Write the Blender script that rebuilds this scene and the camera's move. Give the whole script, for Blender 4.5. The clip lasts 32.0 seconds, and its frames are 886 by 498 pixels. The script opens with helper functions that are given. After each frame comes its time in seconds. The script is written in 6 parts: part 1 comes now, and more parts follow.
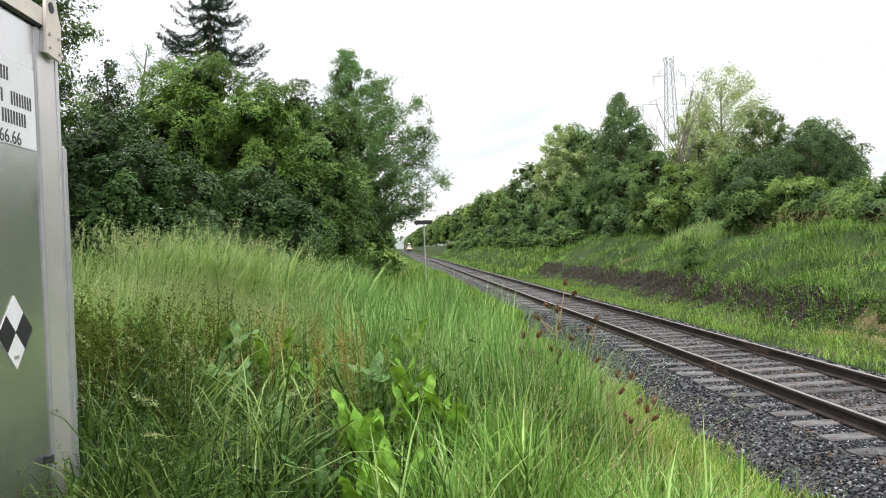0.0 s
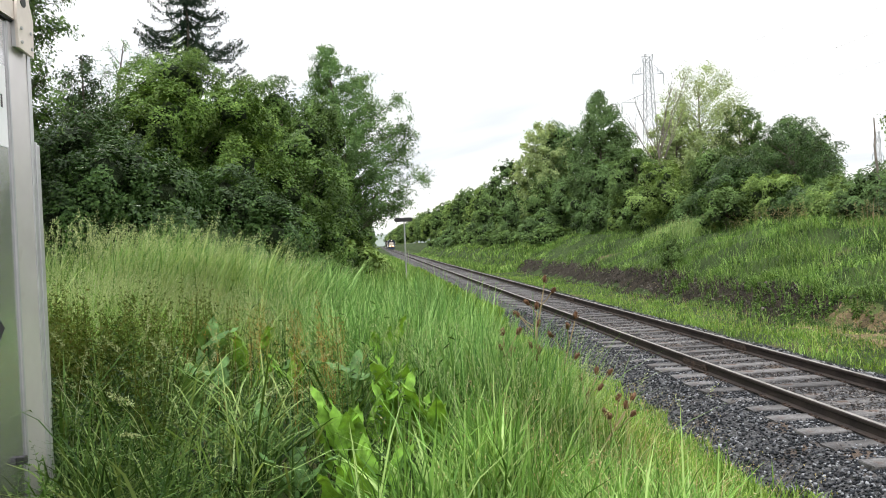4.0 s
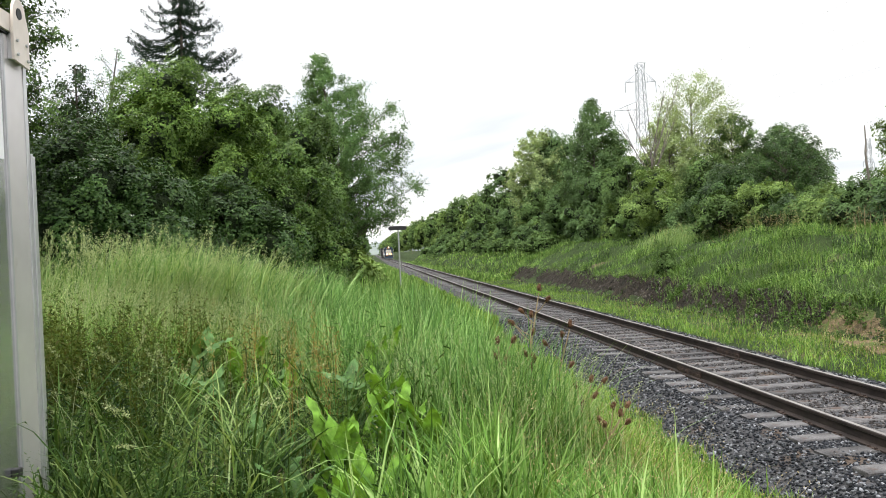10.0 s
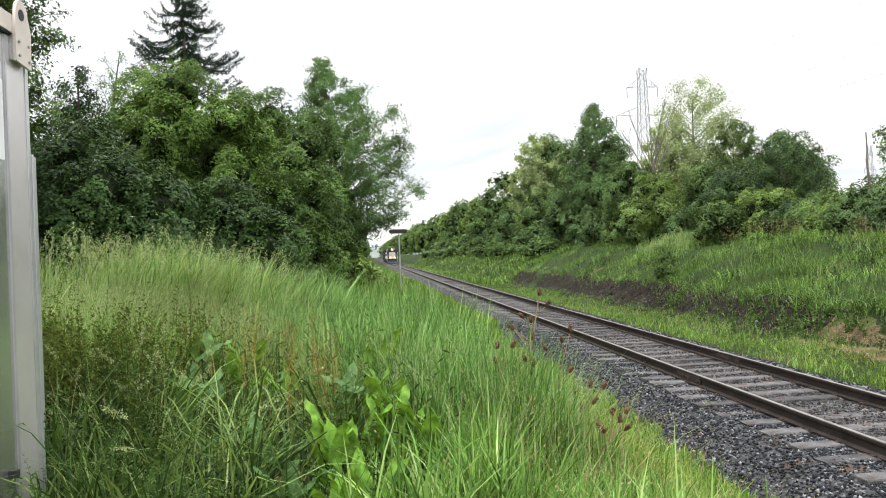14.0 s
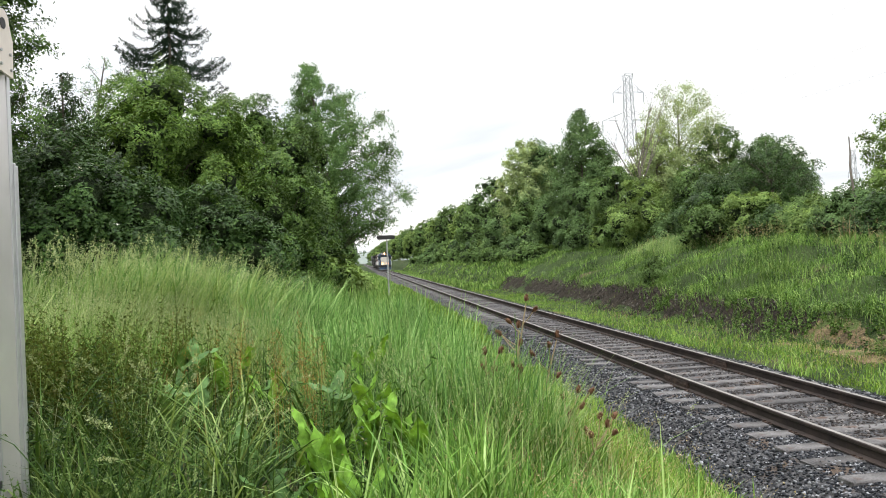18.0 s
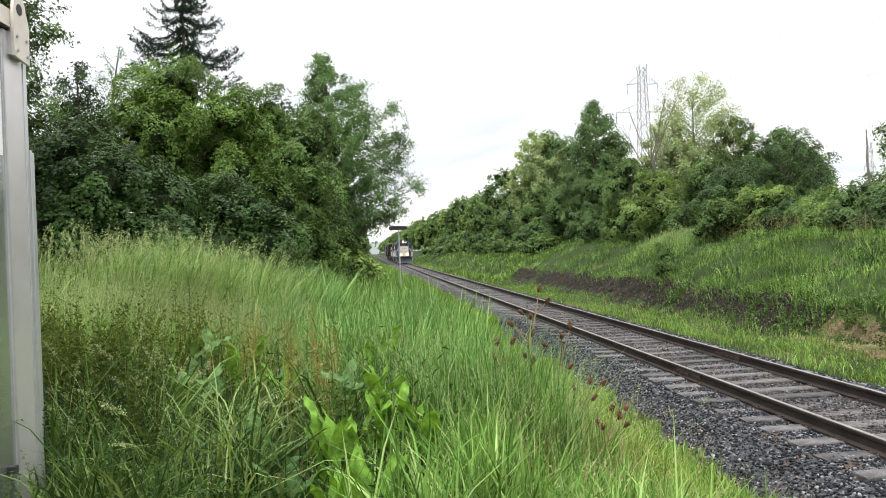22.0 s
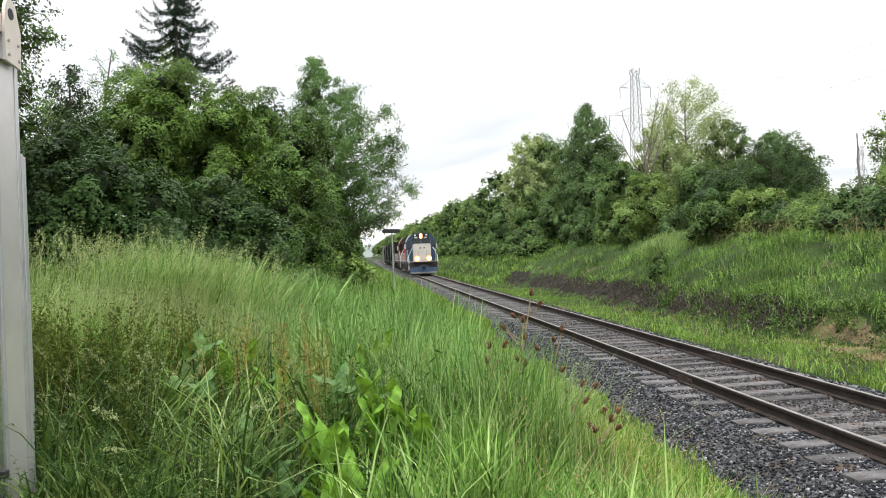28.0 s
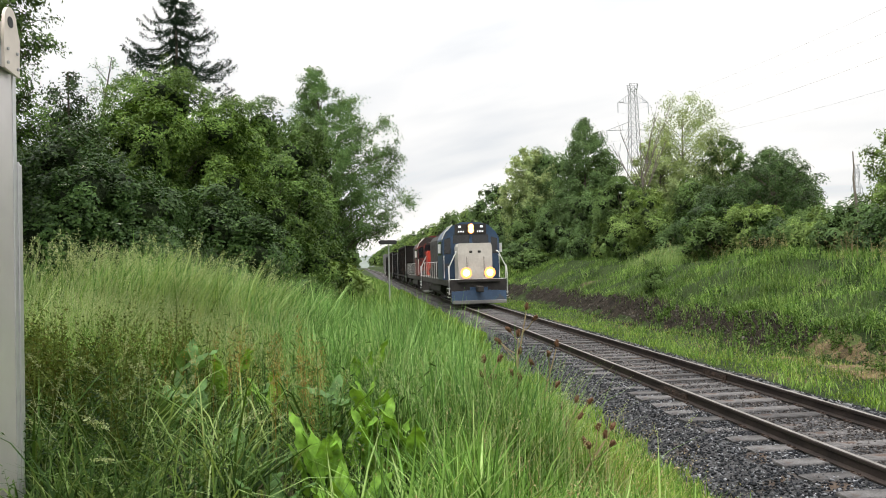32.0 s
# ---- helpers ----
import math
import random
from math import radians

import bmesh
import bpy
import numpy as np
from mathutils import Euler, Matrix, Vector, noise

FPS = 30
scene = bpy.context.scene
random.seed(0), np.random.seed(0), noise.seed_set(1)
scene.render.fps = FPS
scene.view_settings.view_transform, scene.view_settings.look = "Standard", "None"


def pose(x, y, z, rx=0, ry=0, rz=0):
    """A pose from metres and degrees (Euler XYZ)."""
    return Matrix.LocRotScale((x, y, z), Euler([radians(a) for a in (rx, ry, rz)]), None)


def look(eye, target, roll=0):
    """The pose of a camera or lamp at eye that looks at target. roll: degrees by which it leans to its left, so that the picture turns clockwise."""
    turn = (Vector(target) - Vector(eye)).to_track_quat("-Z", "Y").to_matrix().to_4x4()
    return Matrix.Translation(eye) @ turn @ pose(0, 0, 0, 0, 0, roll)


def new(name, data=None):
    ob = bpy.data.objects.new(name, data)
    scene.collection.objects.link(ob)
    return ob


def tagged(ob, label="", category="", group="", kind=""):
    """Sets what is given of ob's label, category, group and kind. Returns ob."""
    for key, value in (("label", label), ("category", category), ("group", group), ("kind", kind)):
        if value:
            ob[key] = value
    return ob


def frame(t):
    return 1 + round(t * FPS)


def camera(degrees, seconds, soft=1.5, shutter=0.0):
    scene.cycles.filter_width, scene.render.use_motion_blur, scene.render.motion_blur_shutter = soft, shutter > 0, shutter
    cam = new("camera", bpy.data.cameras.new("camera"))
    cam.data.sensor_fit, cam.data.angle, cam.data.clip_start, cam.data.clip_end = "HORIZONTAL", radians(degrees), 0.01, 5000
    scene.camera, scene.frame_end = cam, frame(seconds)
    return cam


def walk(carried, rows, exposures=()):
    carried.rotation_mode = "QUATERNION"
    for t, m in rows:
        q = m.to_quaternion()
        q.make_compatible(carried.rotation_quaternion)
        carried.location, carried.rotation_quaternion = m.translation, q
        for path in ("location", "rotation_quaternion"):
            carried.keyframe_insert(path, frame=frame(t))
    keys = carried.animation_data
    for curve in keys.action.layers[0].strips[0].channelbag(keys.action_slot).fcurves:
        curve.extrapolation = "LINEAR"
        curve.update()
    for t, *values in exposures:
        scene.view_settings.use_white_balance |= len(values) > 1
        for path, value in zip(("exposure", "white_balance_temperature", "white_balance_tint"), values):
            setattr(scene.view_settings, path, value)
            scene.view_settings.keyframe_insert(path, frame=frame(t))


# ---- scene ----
cam = camera(62.0, 32.0, soft=1.0)
# seconds, place (metres), yaw, pitch, roll (degrees)
PATH = [
    (0, -5.900, 0.000, 2.100, -3.550, -0.220, 2.500),
    (0.5, -5.901, -0.002, 2.096, -3.653, -0.328, 2.482),
    (1, -5.900, -0.007, 2.096, -3.831, -0.115, 2.508),
    (1.5, -5.896, -0.008, 2.094, -3.979, -0.314, 2.892),
    (2, -5.893, -0.003, 2.093, -4.424, -1.229, 3.122),
    (2.5, -5.898, -0.001, 2.095, -4.196, -0.848, 2.609),
    (3, -5.897, 0.010, 2.096, -4.030, -0.777, 2.681),
    (3.5, -5.893, 0.008, 2.097, -4.850, -0.755, 2.812),
    (5.5, -5.900, -0.002, 2.107, -4.993, 0.487, 2.261),
    (6, -5.907, 0.009, 2.106, -4.655, 0.260, 2.112),
    (6.5, -5.907, 0.001, 2.104, -4.517, 0.229, 2.308),
    (7, -5.907, 0.001, 2.099, -4.678, 0.026, 2.435),
    (7.5, -5.904, -0.001, 2.100, -4.664, -0.057, 2.552),
    (8, -5.901, -0.004, 2.099, -4.722, -0.144, 2.361),
    (8.5, -5.902, -0.007, 2.107, -5.060, 0.263, 2.305),
    (9, -5.899, -0.005, 2.108, -5.434, 0.033, 2.394),
    (9.5, -5.893, -0.027, 2.106, -5.397, 0.017, 2.829),
    (10, -5.900, -0.013, 2.109, -5.533, 0.100, 2.807),
    (10.5, -5.902, -0.002, 2.110, -5.813, 0.286, 2.810),
    (11, -5.903, -0.011, 2.109, -6.085, 0.255, 2.506),
    (11.5, -5.908, -0.009, 2.110, -5.619, 0.448, 2.173),
    (12, -5.913, 0.001, 2.111, -5.163, 0.383, 2.147),
    (12.5, -5.909, 0.009, 2.112, -5.561, 0.291, 2.177),
    (13, -5.901, -0.002, 2.113, -5.908, 0.428, 2.139),
    (13.5, -5.895, -0.008, 2.112, -5.629, 0.542, 2.346),
    (14, -5.897, -0.009, 2.112, -5.488, 0.383, 2.352),
    (14.5, -5.896, -0.012, 2.114, -5.689, 0.663, 2.500),
    (16.5, -5.894, -0.015, 2.110, -5.531, 0.274, 2.814),
    (17, -5.893, -0.016, 2.110, -6.020, -0.747, 2.813),
    (17.5, -5.891, -0.011, 2.114, -6.283, 0.168, 2.805),
    (18, -5.887, -0.010, 2.116, -6.409, 0.776, 2.722),
    (18.5, -5.885, 0.002, 2.115, -6.462, 0.859, 2.573),
    (19, -5.881, -0.006, 2.117, -6.571, 0.827, 2.414),
    (19.5, -5.881, 0.003, 2.117, -6.346, 0.590, 2.394),
    (20, -5.886, 0.004, 2.116, -5.961, 0.539, 2.351),
    (20.5, -5.892, 0.001, 2.117, -5.574, 0.457, 2.393),
    (21, -5.896, -0.001, 2.117, -5.618, 0.399, 2.486),
    (21.5, -5.897, -0.010, 2.114, -5.753, 0.422, 2.348),
    (22, -5.895, 0.000, 2.110, -5.508, 0.126, 2.272),
    (22.5, -5.894, -0.003, 2.110, -5.347, 0.014, 2.268),
    (23, -5.893, 0.004, 2.110, -5.367, -0.015, 2.396),
    (23.5, -5.893, 0.000, 2.110, -5.485, -0.086, 2.411),
    (24, -5.894, 0.006, 2.110, -5.602, -0.157, 2.366),
    (24.5, -5.896, -0.001, 2.112, -5.605, 0.030, 2.278),
    (25, -5.891, 0.003, 2.113, -5.715, 0.372, 2.233),
    (25.5, -5.891, 0.000, 2.112, -6.041, 0.360, 2.195),
    (27.5, -5.887, -0.010, 2.115, -5.970, 0.490, 2.145),
    (28, -5.887, -0.014, 2.114, -6.007, 0.339, 2.317),
    (28.5, -5.886, -0.004, 2.118, -6.258, 0.705, 2.093),
    (29, -5.886, -0.003, 2.119, -6.410, 1.016, 1.765),
    (29.5, -5.886, -0.007, 2.123, -6.317, 1.109, 1.664),
    (30, -5.891, -0.006, 2.120, -6.006, 1.170, 1.732),
    (30.5, -5.889, -0.007, 2.122, -5.910, 1.242, 1.659),
    (31, -5.889, -0.006, 2.123, -5.916, 1.194, 1.591),
    (31.5, -5.887, -0.010, 2.122, -6.008, 1.043, 1.751),
    (32, -5.883, -0.012, 2.124, -6.289, 1.237, 1.511),
]
EXPOSURES = [(0.0, 0.0, 6500, 10), (27.0, 0.0, 6500, 10), (28.0, -0.04, 6500, 10), (29.0, -0.14, 6500, 10), (30.0, -0.14, 6550, 10), (31.0, -0.17, 6650, 10), (32.0, -0.2, 6700, 10)]
walk(cam, [(t, pose(x, y, z, 90 + pitch, roll, yaw)) for t, x, y, z, yaw, pitch, roll in PATH], EXPOSURES)

# ---- world: bright overcast evening sky with faint cloud bands ----
SKY_LEVEL = 13.6
world = bpy.data.worlds.new("overcast_sky")
scene.world = world
world.use_nodes = True
wn, wl = world.node_tree.nodes, world.node_tree.links
wn.clear()
w_out = wn.new("ShaderNodeOutputWorld")
w_bg = wn.new("ShaderNodeBackground")
w_sky = wn.new("ShaderNodeTexSky")
w_sky.sky_type, w_sky.sun_disc = "NISHITA", False
w_sky.sun_elevation, w_sky.sun_rotation = radians(48), radians(200)
w_co = wn.new("ShaderNodeTexCoord")
w_sep = wn.new("ShaderNodeSeparateXYZ")
wl.new(w_co.outputs["Generated"], w_sep.inputs[0])
w_add = wn.new("ShaderNodeMath")
w_add.operation, w_add.inputs[1].default_value = "ADD", 0.22
w_max = wn.new("ShaderNodeMath")
w_max.operation, w_max.inputs[1].default_value = "MAXIMUM", 0.05
wl.new(w_sep.outputs["Z"], w_add.inputs[0])
wl.new(w_add.outputs[0], w_max.inputs[0])
w_comb = wn.new("ShaderNodeCombineXYZ")
for i, axis in enumerate("XY"):
    d = wn.new("ShaderNodeMath")
    d.operation = "DIVIDE"
    wl.new(w_sep.outputs[axis], d.inputs[0])
    wl.new(w_max.outputs[0], d.inputs[1])
    wl.new(d.outputs[0], w_comb.inputs[i])
w_turn = wn.new("ShaderNodeMapping")
w_turn.inputs["Rotation"].default_value = (0, 0, radians(40))
wl.new(w_comb.outputs[0], w_turn.inputs["Vector"])
w_map = wn.new("ShaderNodeMapping")
w_map.inputs["Location"].default_value = (0.35, 0.1, 0.0)
w_map.inputs["Scale"].default_value = (0.42, 1.15, 1)
wl.new(w_turn.outputs[0], w_map.inputs["Vector"])
w_noise = wn.new("ShaderNodeTexNoise")
w_noise.inputs["Scale"].default_value, w_noise.inputs["Detail"].default_value = 1.1, 6
w_noise.inputs["Roughness"].default_value = 0.52
wl.new(w_map.outputs[0], w_noise.inputs["Vector"])
w_ramp = wn.new("ShaderNodeValToRGB")
w_ramp.color_ramp.elements[0].position, w_ramp.color_ramp.elements[1].position = 0.38, 0.6
w_ramp.color_ramp.elements[0].color = (0.68, 0.71, 0.75, 1)
w_ramp.color_ramp.elements[1].color = (1.0, 0.985, 0.965, 1)
wl.new(w_noise.outputs["Fac"], w_ramp.inputs[0])
w_gain = wn.new("ShaderNodeVectorMath")
w_gain.operation = "SCALE"
w_up = wn.new("ShaderNodeMath")
w_up.operation, w_up.inputs[1].default_value = "MAXIMUM", 0.0
wl.new(w_sep.outputs["Z"], w_up.inputs[0])
w_pow = wn.new("ShaderNodeMath")
w_pow.operation, w_pow.inputs[1].default_value = "POWER", 2.5
wl.new(w_up.outputs[0], w_pow.inputs[0])
w_zen = wn.new("ShaderNodeMath")  # an overcast sky is brightest overhead
w_zen.operation = "MULTIPLY_ADD"
w_zen.inputs[1].default_value, w_zen.inputs[2].default_value = SKY_LEVEL * 3.2, SKY_LEVEL
wl.new(w_pow.outputs[0], w_zen.inputs[0])
wl.new(w_zen.outputs[0], w_gain.inputs["Scale"])
wl.new(w_ramp.outputs[0], w_gain.inputs[0])
w_mix = wn.new("ShaderNodeMix")
w_mix.data_type = "RGBA"
w_mix.inputs["Factor"].default_value = 0.93
wl.new(w_sky.outputs[0], w_mix.inputs["A"])
wl.new(w_gain.outputs[0], w_mix.inputs["B"])
wl.new(w_mix.outputs["Result"], w_bg.inputs["Color"])
w_bg.inputs["Strength"].default_value = 0.1
wl.new(w_bg.outputs[0], w_out.inputs["Surface"])

sun_data = bpy.data.lights.new("sun", "SUN")
sun_data.energy, sun_data.angle, sun_data.color = 1.5, radians(30), (1.0, 0.96, 0.9)
sun = new("sun", sun_data)
sun.matrix_world = look((-25, -25, 95), (0, 10, 0))

# ---- materials ----
def nodes_of(name):
    m = bpy.data.materials.new(name)
    m.use_nodes = True
    nt = m.node_tree
    return m, nt.nodes, nt.links, nt.nodes["Principled BSDF"]


def surface(name, c1, c2, rough=0.8, metal=0.0, scale=4.0, fine=60.0, bump=0.2, dist=0.01, wear=None, wear_scale=1.5, wear_at=0.6, spec=0.4, rand=0.0):
    """Two-scale mottled surface; wear: a third colour in patches; rand: brightness change from piece to piece."""
    m, n, l, b = nodes_of(name)
    co = n.new("ShaderNodeTexCoord")
    big, small = n.new("ShaderNodeTexNoise"), n.new("ShaderNodeTexNoise")
    for t, s, d in ((big, scale, 5), (small, fine, 4)):
        t.inputs["Scale"].default_value, t.inputs["Detail"].default_value = s, d
        l.new(co.outputs["Object"], t.inputs["Vector"])
    add = n.new("ShaderNodeMath")
    add.operation = "MULTIPLY_ADD"
    add.inputs[1].default_value = 0.5
    l.new(small.outputs["Fac"], add.inputs[0])
    l.new(big.outputs["Fac"], add.inputs[2])
    ramp = n.new("ShaderNodeValToRGB")
    ramp.color_ramp.elements[0].position, ramp.color_ramp.elements[1].position = 0.52, 0.98
    ramp.color_ramp.elements[0].color, ramp.color_ramp.elements[1].color = (*c1, 1), (*c2, 1)
    l.new(add.outputs[0], ramp.inputs[0])
    colour = ramp.outputs[0]
    if wear:
        wt, wr = n.new("ShaderNodeTexNoise"), n.new("ShaderNodeValToRGB")
        wt.inputs["Scale"].default_value, wt.inputs["Detail"].default_value = wear_scale, 8
        l.new(co.outputs["Object"], wt.inputs["Vector"])
        wr.color_ramp.elements[0].position, wr.color_ramp.elements[1].position = wear_at, wear_at + 0.08
        l.new(wt.outputs["Fac"], wr.inputs[0])
        mx = n.new("ShaderNodeMix")
        mx.data_type = "RGBA"
        mx.inputs["B"].default_value = (*wear, 1)
        l.new(wr.outputs[0], mx.inputs["Factor"])
        l.new(colour, mx.inputs["A"])
        colour = mx.outputs["Result"]
    if rand:
        info, mr, hs = n.new("ShaderNodeObjectInfo"), n.new("ShaderNodeMapRange"), n.new("ShaderNodeHueSaturation")
        mr.inputs["To Min"].default_value, mr.inputs["To Max"].default_value = 1 - rand, 1 + rand
        l.new(info.outputs["Random"], mr.inputs["Value"])
        l.new(mr.outputs[0], hs.inputs["Value"])
        l.new(colour, hs.inputs["Color"])
        colour = hs.outputs[0]
    l.new(colour, b.inputs["Base Color"])
    b.inputs["Roughness"].default_value, b.inputs["Metallic"].default_value = rough, metal
    b.inputs["Specular IOR Level"].default_value = spec
    if bump:
        bp = n.new("ShaderNodeBump")
        bp.inputs["Strength"].default_value, bp.inputs["Distance"].default_value = bump, dist
        l.new(small.outputs["Fac"], bp.inputs["Height"])
        l.new(bp.outputs[0], b.inputs["Normal"])
    return m


def leafy(name, colours, rough=0.42, through_light=0.35, patch=0.25, patch_scale=0.6, spec=0.1):
    """Leaves or blades: colour by island over a ramp, broad patches, and light that comes through."""
    m, n, l, b = nodes_of(name)
    geo = n.new("ShaderNodeNewGeometry")
    ramp = n.new("ShaderNodeValToRGB")
    cr = ramp.color_ramp
    while len(cr.elements) < len(colours):
        cr.elements.new(0.5)
    for i, c in enumerate(colours):
        cr.elements[i].position, cr.elements[i].color = i / (len(colours) - 1), (*c, 1)
    l.new(geo.outputs["Random Per Island"], ramp.inputs[0])
    noi, mr, hs = n.new("ShaderNodeTexNoise"), n.new("ShaderNodeMapRange"), n.new("ShaderNodeHueSaturation")
    noi.inputs["Scale"].default_value, noi.inputs["Detail"].default_value = patch_scale, 3
    l.new(geo.outputs["Position"], noi.inputs["Vector"])
    mr.inputs["From Min"].default_value, mr.inputs["From Max"].default_value = 0.3, 0.7
    mr.inputs["To Min"].default_value, mr.inputs["To Max"].default_value = 1 - patch, 1 + patch
    l.new(noi.outputs["Fac"], mr.inputs["Value"])
    l.new(mr.outputs[0], hs.inputs["Value"])
    l.new(ramp.outputs[0], hs.inputs["Color"])
    l.new(hs.outputs[0], b.inputs["Base Color"])
    b.inputs["Roughness"].default_value, b.inputs["Specular IOR Level"].default_value = rough, spec
    tr, mx, out = n.new("ShaderNodeBsdfTranslucent"), n.new("ShaderNodeMixShader"), n["Material Output"]
    warm = n.new("ShaderNodeMix")
    warm.data_type, warm.blend_type = "RGBA", "MULTIPLY"
    warm.inputs["Factor"].default_value = 1.0
    warm.inputs["B"].default_value = (1.25, 1.15, 0.55, 1)
    l.new(hs.outputs[0], warm.inputs["A"])
    l.new(warm.outputs["Result"], tr.inputs["Color"])
    mx.inputs[0].default_value = through_light
    l.new(b.outputs[0], mx.inputs[1])
    l.new(tr.outputs[0], mx.inputs[2])
    l.new(mx.outputs[0], out.inputs["Surface"])
    return m


def glow(name, colour, strength):
    m, n, l, b = nodes_of(name)
    b.inputs["Emission Color"].default_value, b.inputs["Emission Strength"].default_value = (*colour, 1), strength
    b.inputs["Base Color"].default_value = (*colour, 1)
    return m


M = {}
M["soil"] = surface("grassy_soil", (0.014, 0.024, 0.008), (0.045, 0.07, 0.02), 0.95, scale=0.7, fine=14, bump=0.8, dist=0.08, wear=(0.1, 0.075, 0.045), wear_scale=0.35, wear_at=0.62, spec=0.12)
M["ballast"] = surface("ballast_bed", (0.01, 0.01, 0.012), (0.12, 0.12, 0.125), 0.9, scale=14, fine=30, bump=1.0, dist=0.06, wear=(0.1, 0.075, 0.058), wear_scale=1.2, wear_at=0.58, spec=0.12)
M["tie"] = surface("weathered_tie_wood", (0.043, 0.041, 0.041), (0.145, 0.14, 0.14), 0.75, scale=5, fine=45, bump=0.6, dist=0.01, wear=(0.075, 0.052, 0.042), wear_scale=3, wear_at=0.6, rand=0.3, spec=0.12)
M["rail_rust"] = surface("rusty_rail_steel", (0.016, 0.012, 0.011), (0.045, 0.033, 0.028), 0.85, 0.2, scale=3, fine=50, bump=0.3, dist=0.004)
M["rail_top"] = surface("polished_rail_steel", (0.2, 0.18, 0.165), (0.36, 0.33, 0.31), 0.4, 0.8, scale=2, fine=40, bump=0.05, dist=0.002)
M["plate"] = surface("tie_plate_rust", (0.025, 0.018, 0.015), (0.07, 0.046, 0.036), 0.9, 0.2, scale=9, fine=70, bump=0.4, dist=0.004)
M["alu"] = surface("dull_aluminium_sheet", (0.58, 0.58, 0.59), (0.7, 0.695, 0.7), 0.24, 0.88, scale=1.3, fine=3, bump=0.25, dist=0.012, wear=(0.42, 0.44, 0.43), wear_scale=2.2, wear_at=0.6)
M["alu_trim"] = surface("aluminium_trim", (0.5, 0.495, 0.51), (0.62, 0.615, 0.62), 0.36, 0.65, scale=3, fine=20, bump=0.05, dist=0.004)
M["beige"] = surface("pale_painted_steel", (0.62, 0.55, 0.49), (0.74, 0.66, 0.6), 0.5, scale=2, fine=25, bump=0.06, dist=0.003, wear=(0.55, 0.47, 0.4), wear_scale=3, wear_at=0.64)
M["beige_metal"] = surface("pale_beige_metal", (0.6, 0.565, 0.56), (0.7, 0.665, 0.66), 0.32, 0.55, scale=1.5, fine=6, bump=0.1, dist=0.01, wear=(0.5, 0.45, 0.42), wear_scale=2.5, wear_at=0.64)
M["white"] = surface("white_sheet", (0.72, 0.72, 0.73), (0.82, 0.82, 0.83), 0.55, scale=2, fine=30, bump=0.03, dist=0.002)
M["black"] = surface("black_paint", (0.012, 0.012, 0.013), (0.03, 0.03, 0.03), 0.6, scale=3, fine=40, bump=0.1, dist=0.002)
M["ink"] = surface("grey_black_ink", (0.05, 0.05, 0.055), (0.08, 0.08, 0.085), 0.6, scale=3, fine=40, bump=0)
M["galv"] = surface("galvanised_post", (0.32, 0.33, 0.33), (0.48, 0.48, 0.47), 0.55, 0.6, scale=5, fine=60, bump=0.1, dist=0.002)
M["bark"] = surface("grey_brown_bark", (0.06, 0.05, 0.04), (0.16, 0.135, 0.11), 0.95, scale=6, fine=40, bump=0.8, dist=0.02, spec=0.12)
M["dead_wood"] = surface("bleached_dead_wood", (0.12, 0.1, 0.085), (0.26, 0.23, 0.2), 0.95, scale=6, fine=40, bump=0.5, dist=0.01, spec=0.12)
M["pylon"] = surface("pylon_steel", (0.33, 0.34, 0.36), (0.46, 0.47, 0.48), 0.6, 0.3, scale=1, fine=10, bump=0)
M["wire"] = surface("power_wire", (0.4, 0.4, 0.41), (0.5, 0.5, 0.5), 0.6, 0.2, scale=1, fine=10, bump=0)
# dark fill that paints the shade inside crowns; also colours the spruce boughs
M["twigs"] = surface("crown_shade_and_bough", (0.01, 0.017, 0.007), (0.028, 0.042, 0.016), 0.95, scale=7, fine=30, bump=0.9, dist=0.06, spec=0.12)
M["stone_dark"] = surface("dark_cut_bank", (0.008, 0.007, 0.005), (0.045, 0.036, 0.027), 0.95, scale=3, fine=20, bump=1.0, dist=0.08, wear=(0.05, 0.06, 0.025), wear_scale=1.2, wear_at=0.6, spec=0.12)
M["earth"] = surface("bare_brown_earth", (0.045, 0.036, 0.02), (0.2, 0.15, 0.085), 0.95, scale=2.5, fine=18, bump=1.0, dist=0.05, wear=(0.07, 0.095, 0.03), wear_scale=1.4, wear_at=0.5, spec=0.12)
M["stone"] = surface("loose_bank_stone", (0.07, 0.062, 0.055), (0.3, 0.28, 0.26), 0.9, scale=9, fine=30, bump=0.5, dist=0.02, spec=0.12)
# pale grey-green with the distance haze mixed in
M["hill"] = surface("haze_tinted_hill", (0.17, 0.2, 0.18), (0.22, 0.25, 0.225), 1.0, scale=0.02, fine=0.1, bump=0)

M["grass_bright"] = leafy("fresh_yellow_green_grass", [(0.0523, 0.11, 0.0218), (0.11, 0.219, 0.0409), (0.169, 0.302, 0.0615), (0.371, 0.489, 0.178)], through_light=0.18, patch=0.3, patch_scale=1.1, rough=0.5, spec=0.078)
M["grass_lush"] = leafy("lush_spring_grass", [(0.0491, 0.107, 0.0218), (0.103, 0.213, 0.0408), (0.159, 0.295, 0.0612), (0.349, 0.476, 0.177)], through_light=0.18, patch=0.3, patch_scale=1.1, rough=0.5, spec=0.078)
M["grass_lime"] = leafy("lime_green_verge_grass", [(0.0773, 0.148, 0.0263), (0.132, 0.237, 0.0368), (0.199, 0.315, 0.0525), (0.31, 0.414, 0.105)], through_light=0.2, patch=0.3, patch_scale=0.7, rough=0.55, spec=0.05)
